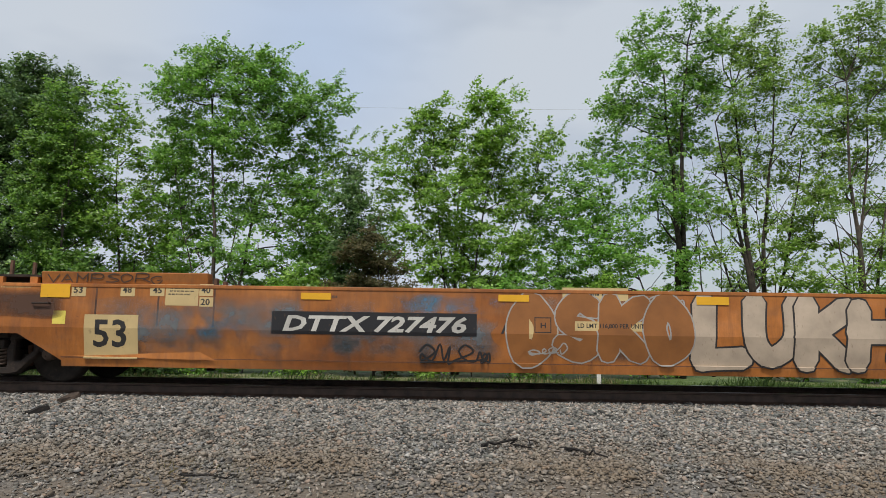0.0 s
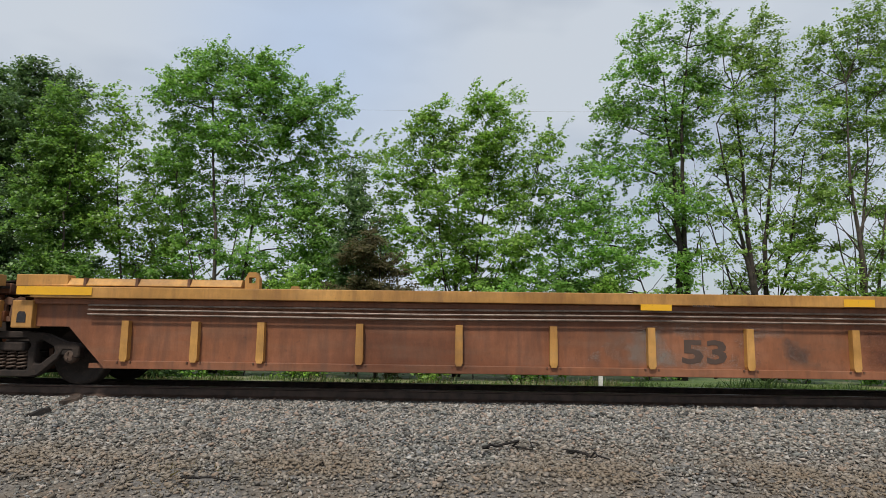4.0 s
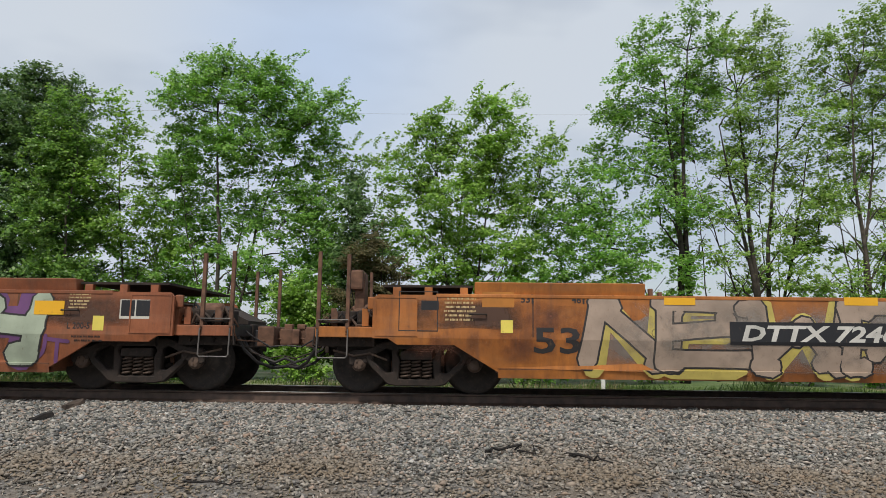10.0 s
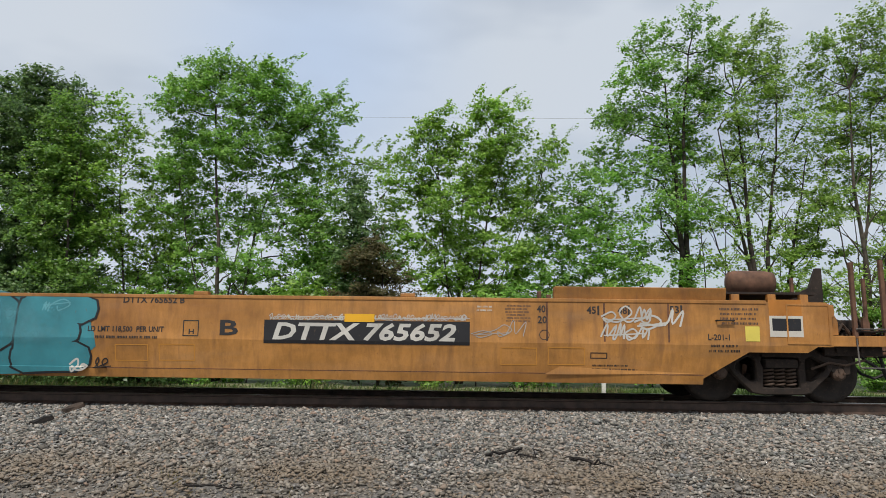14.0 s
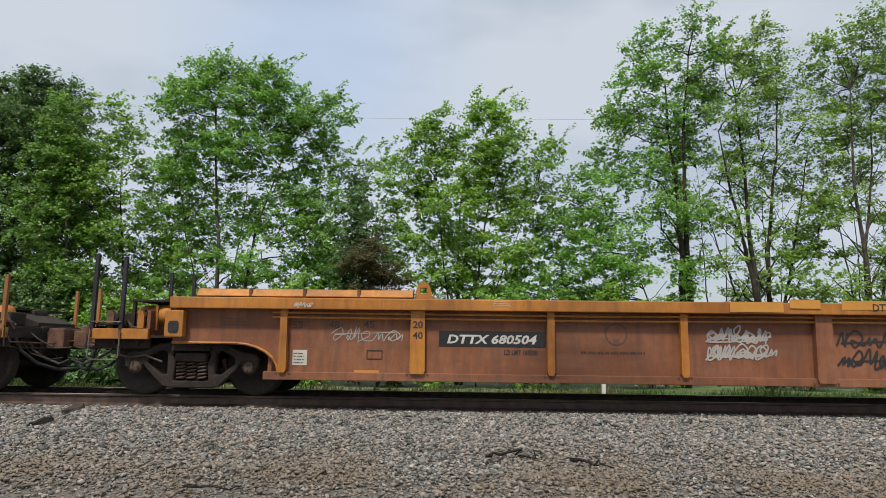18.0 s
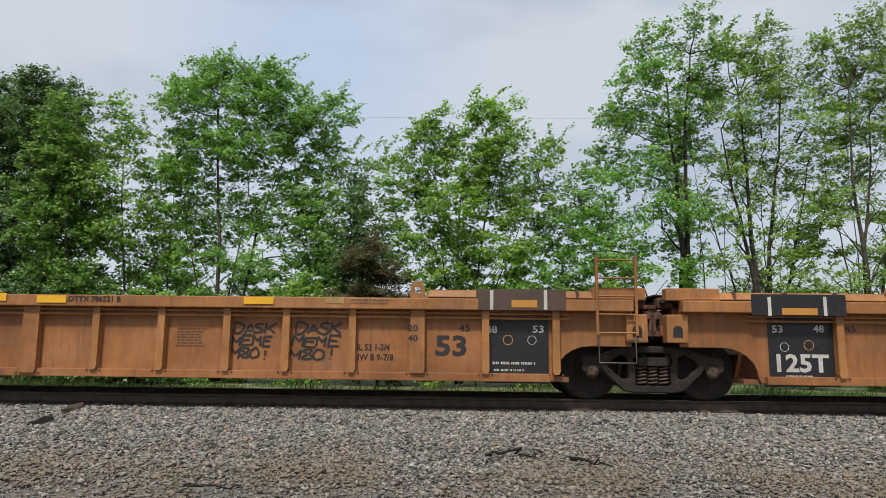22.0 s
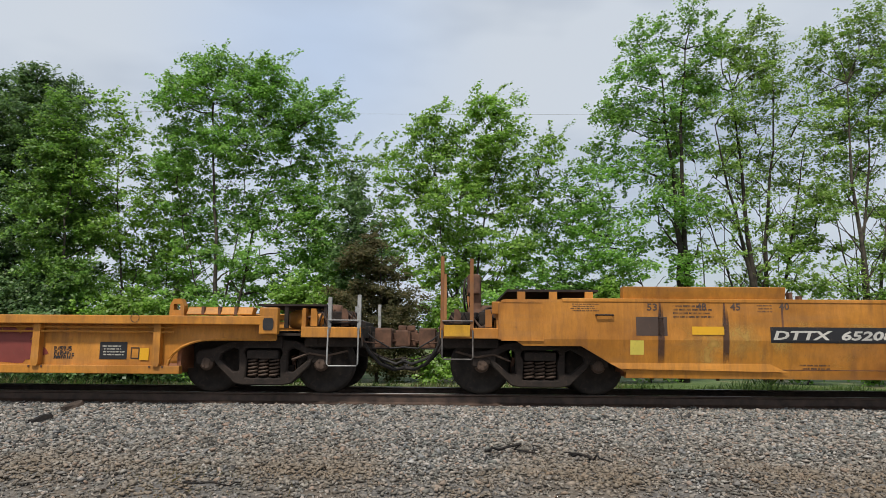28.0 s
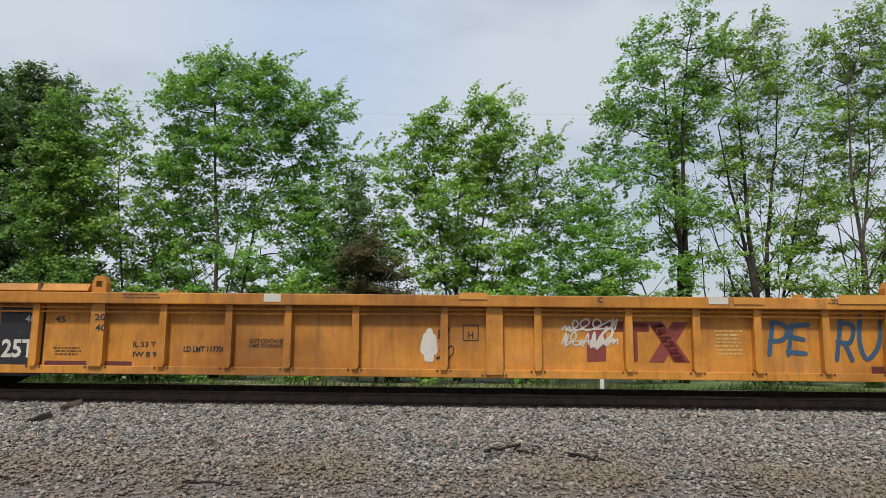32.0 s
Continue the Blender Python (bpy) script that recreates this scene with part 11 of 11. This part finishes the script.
def blades(name, seed, n, xs, ys, tall, mat, label, lean=0.35, width=0.009):
    rng = np.random.default_rng(seed)
    x, y = xs[0] + (xs[1] - xs[0]) * rng.random(n), ys[0] + (ys[1] - ys[0]) * rng.random(n)
    tuft = np.array([noise.noise((a * 0.8, b * 0.8, 5.5)) for a, b in zip(x, y)])
    keep = rng.random(n) < 0.55 + 0.9 * tuft
    bare = (x > -1.4) & (x < 3.0) & (y < 17.6) & (y > 13) & (rng.random(n) > 0.1)
    worn = (x > -7) & (x <= -1.4) & (y < 17) & (y > 13) & (rng.random(n) > 0.45)
    keep &= ~(bare | worn)
    x, y, tuft = x[keep], y[keep], tuft[keep]
    n = len(x)
    z = np.array([ground_height(a, b) for a, b in zip(x, y)])
    h = tall * (0.45 + 0.8 * rng.random(n)) * (0.8 + 0.9 * np.clip(tuft, -0.4, 0.6))
    a = rng.random(n) * 6.283
    d = np.stack([np.cos(a), np.sin(a), np.zeros(n)], 1) * width
    top = np.stack([lean * (rng.standard_normal(n) * 0.7 + 0.4) * h, lean * rng.standard_normal(n) * 0.6 * h, h], 1)
    p = np.stack([x, y, z - 0.02], 1)
    mid = p + top * np.array([0.35, 0.35, 0.55])
    v = np.stack([p - d, p + d, mid + d * 0.7, p + top, mid - d * 0.7], 1).reshape(-1, 3)
    me = mesh_from_arrays(name, v, 5, np.arange(len(v)), mat)
    tagged(placed(name, me), label, "grass", kind="stuff")


def splinter(ln, w, seed):
    """A split offcut of wood with ragged ends, flat underneath."""
    rng = random.Random(seed)
    top = [(-ln, -0.3 * w), (-0.75 * ln, -w), (0.2 * ln, -0.9 * w), (0.8 * ln, -0.6 * w), (ln, 0.1 * w), (0.55 * ln, 0.5 * w), (0.1 * ln, w), (-0.6 * ln, 0.8 * w), (-0.85 * ln, 0.2 * w)]
    bm = bmesh.new()
    low = [bm.verts.new((x, y, -0.02)) for x, y in top]
    high = [bm.verts.new((x * rng.uniform(0.8, 0.98), y * rng.uniform(0.6, 0.95), rng.uniform(0.02, 0.055))) for x, y in top]
    for i in range(len(top)):
        k = (i + 1) % len(top)
        bm.faces.new((low[i], low[k], high[k], high[i]))
    bm.faces.new(high)
    bm.faces.new(low[::-1])
    return bm


def build_field():
    lush = leaf_material("field_grass", (0.06, 0.115, 0.02), (0.10, 0.18, 0.032), (0.18, 0.25, 0.065), 0.7)
    straw = leaf_material("dry_grass", (0.17, 0.14, 0.07), (0.27, 0.225, 0.125), (0.38, 0.33, 0.21), 0.8)
    blades("meadow_grass", 3, 24000, (-16, 16), (14.2, 21.5), 0.17, lush, "short green meadow grass beyond the track")
    blades("tall_grass", 4, 6000, (-14, 14), (14.0, 16.5), 0.25, lush, "tall green grass along the ditch")
    blades("dry_grass", 5, 9000, (-13, 4.5), (13.9, 18.5), 0.24, straw, "dry straw-coloured grass along the ditch")
    blades("foreground_grass", 6, 500, (-6.0, -1.6), (6.4, 7.2), 0.10, straw, "dry grass stalks among the stones", 0.8, 0.004)
    weed = leaf_material("weed_leaf", (0.03, 0.065, 0.016), (0.055, 0.11, 0.026), (0.11, 0.17, 0.05), 0.7)
    blades("weeds", 8, 9000, (-15, 15), (13.9, 17.5), 0.32, weed, "dark green weeds along the far ballast edge", 0.5, 0.014)
    white = worn_steel("white_paint", (0.72, 0.72, 0.70), 0.6, spread=0.1)
    bm = box(-0.045, 0.045, -0.03, 0.03, -0.1, 0.93, 0.008)
    post = tagged(part("marker_post", bm, white), "slim white marker post in the grass", "post")
    post.matrix_basis = pose(3.28, 15.0, ground_height(3.28, 15.0))
    # overhead line
    wire = tagged(new("power_line"), "thin overhead wire high behind the trees", "wire", kind="structure")
    bm = tube([(x, 40, 15.0 + 0.00035 * (x - 4) ** 2) for x in range(-60, 61, 6)], 0.007, 5)
    part("cable", bm, RODS, wire)
    # bits of wood on the stones
    wood = worn_steel("weathered_wood", (0.06, 0.044, 0.034), 0.95)
    dark = worn_steel("charred_wood", (0.014, 0.012, 0.011), 0.95)
    for x, y, turn, ln, w, mat in ((-5.70, 9.1, 30, 0.15, 0.05, dark), (-5.6, 9.65, 48, 0.17, 0.06, wood)):
        chip = tagged(part("wood_chip", splinter(ln, w, int(ln * 100)), mat), "split piece of old sleeper wood lying on stones", "wood chip")
        chip.matrix_basis = pose(x, y, ground_height(x, y) + 0.05, 6, -16, turn)
    for x, y, turn, ln, kind in ((0.68, 8.03, 18, 0.36, 0), (1.54, 7.78, -57, 0.34, 1), (-2.42, 6.70, -6, 0.30, 2)):
        rng = np.random.default_rng(int(x * 100) + 300)
        bm = bmesh.new()
        line = limb(bm, (-ln, 0, 0), (ln, 0, 0.015), 0.020 if kind < 2 else 0.011, 0.008, rng, 0.22, 9, 6)
        limb(bm, line[2], (line[2].x - 0.12, -0.10, 0.02), 0.014, 0.006, rng, 0.1, 3, 5)
        limb(bm, line[5], (line[5].x + 0.10, 0.06, 0.03), 0.006, 0.003, rng, 0.1, 3, 4)
        stick = tagged(part("stick", bm, dark), "thin dark fallen stick lying on the stones", "stick")
        stick.matrix_basis = pose(x, y, ground_height(x, y) + 0.075, 0, 0, turn)
    # bare brush far across the field
    rng = np.random.default_rng(77)
    bare = worn_steel("bare_twig", (0.13, 0.115, 0.11), 0.95)
    for x in (23.0, 26.5, 30.5):
        bm = bmesh.new()
        for k in range(26):
            a = rng.uniform(-0.5, 0.5)
            b = (2.2 * a + rng.uniform(-0.3, 0.3), rng.uniform(-0.8, 0.8), rng.uniform(2.2, 4.6))
            ln = limb(bm, (a * 0.5, 0, -0.1), b, 0.035, 0.008, rng, 0.1, 4, 4)
            for q in range(3):
                limb(bm, ln[2 + q % 2], (b[0] + rng.uniform(-0.7, 0.7), b[1], b[2] * rng.uniform(0.75, 1.05)), 0.012, 0.004, rng, 0.1, 3, 4)
        ob = tagged(part("bare_shrub", bm, bare), "leafless grey brush across the field", "shrub")
        ob.matrix_basis = pose(x, 60 + rng.uniform(-2, 2), ground_height(x, 60))
    # far hedge on the horizon
    far = leaf_material("far_leaf", (0.045, 0.08, 0.035), (0.065, 0.11, 0.045), (0.09, 0.14, 0.06), 0.9)
    v = []
    for x in np.arange(-190, 190, 3.2):
        n = 60
        c = np.array([x, 165, 1.6 + 2.2 * abs(noise.noise((x * 0.07, 1.5, 0.3)))])
        p = c + rng.standard_normal((n, 3)) * np.array([1.6, 1.2, 1.3])
        w = rng.standard_normal((n, 3))
        w /= np.linalg.norm(w, axis=1)[:, None]
        v.append(leaves(rng, p, w, 0.8, 0.5, 5, 0.9, 0.2))
    v = np.concatenate(v)
    v[:, 2] = np.maximum(v[:, 2], -0.9)
    tagged(placed("far_hedge", mesh_from_arrays("far_hedge", v, 4, np.arange(len(v)), far)), "distant green hedge at the far side of the field", "hedge", kind="stuff")


build_field()


# ---- what moves ----
def run_at(t):
    k = min(max(t * 2, 0), len(TRAVEL) - 1.0001)
    i = int(k)
    return TRAVEL[i] + (TRAVEL[i + 1] - TRAVEL[i]) * (k - i)


def motions():
    """The train runs through; each wheelset turns while it rolls past."""
    lift = RAIL_TOP + RAIL_LIFT / 2
    mids = dict()
    for car, mid in UNITS:
        mids[car] = mid
        walk(car, [(i * 0.5, pose(mid + s, TRACK, lift, TILT)) for i, s in enumerate(TRAVEL)])
    for ax, car, x in WHEELSETS:
        go = [f / FPS for f in range(0, 32 * FPS + 1) if abs(mids[car] + x + run_at(f / FPS)) < 10.5]
        rows = []
        for t in go:
            rows.append((t, pose(x, 0, WHEEL_R, 0, math.degrees(run_at(t) / WHEEL_R) % 360, 0)))
        if not rows:
            rows = [(0.0, pose(x, 0, WHEEL_R))]
        if rows[0][0] > 0:
            rows.insert(0, (0.0, rows[0][1]))
        if rows[-1][0] < 32:
            rows.append((32.0, rows[-1][1]))
        walk(ax, rows)
    # the trees lean and sway a little in the wind
    for i, (root, x, y, z) in enumerate(TREES):
        rows = []
        for k in range(33):
            gust = 0.34 * math.sin(1.35 * k + 1.7 * i) + 0.22 * math.sin(0.53 * k + 0.9 * i) - (0.9 * math.exp(-((k - 6) / 0.8) ** 2) if i == 3 else 0)
            rows.append((float(k), pose(x, y, z, 0.18 * math.sin(1.1 * k + 2.3 * i), gust, 0)))
        walk(root, rows)


motions()
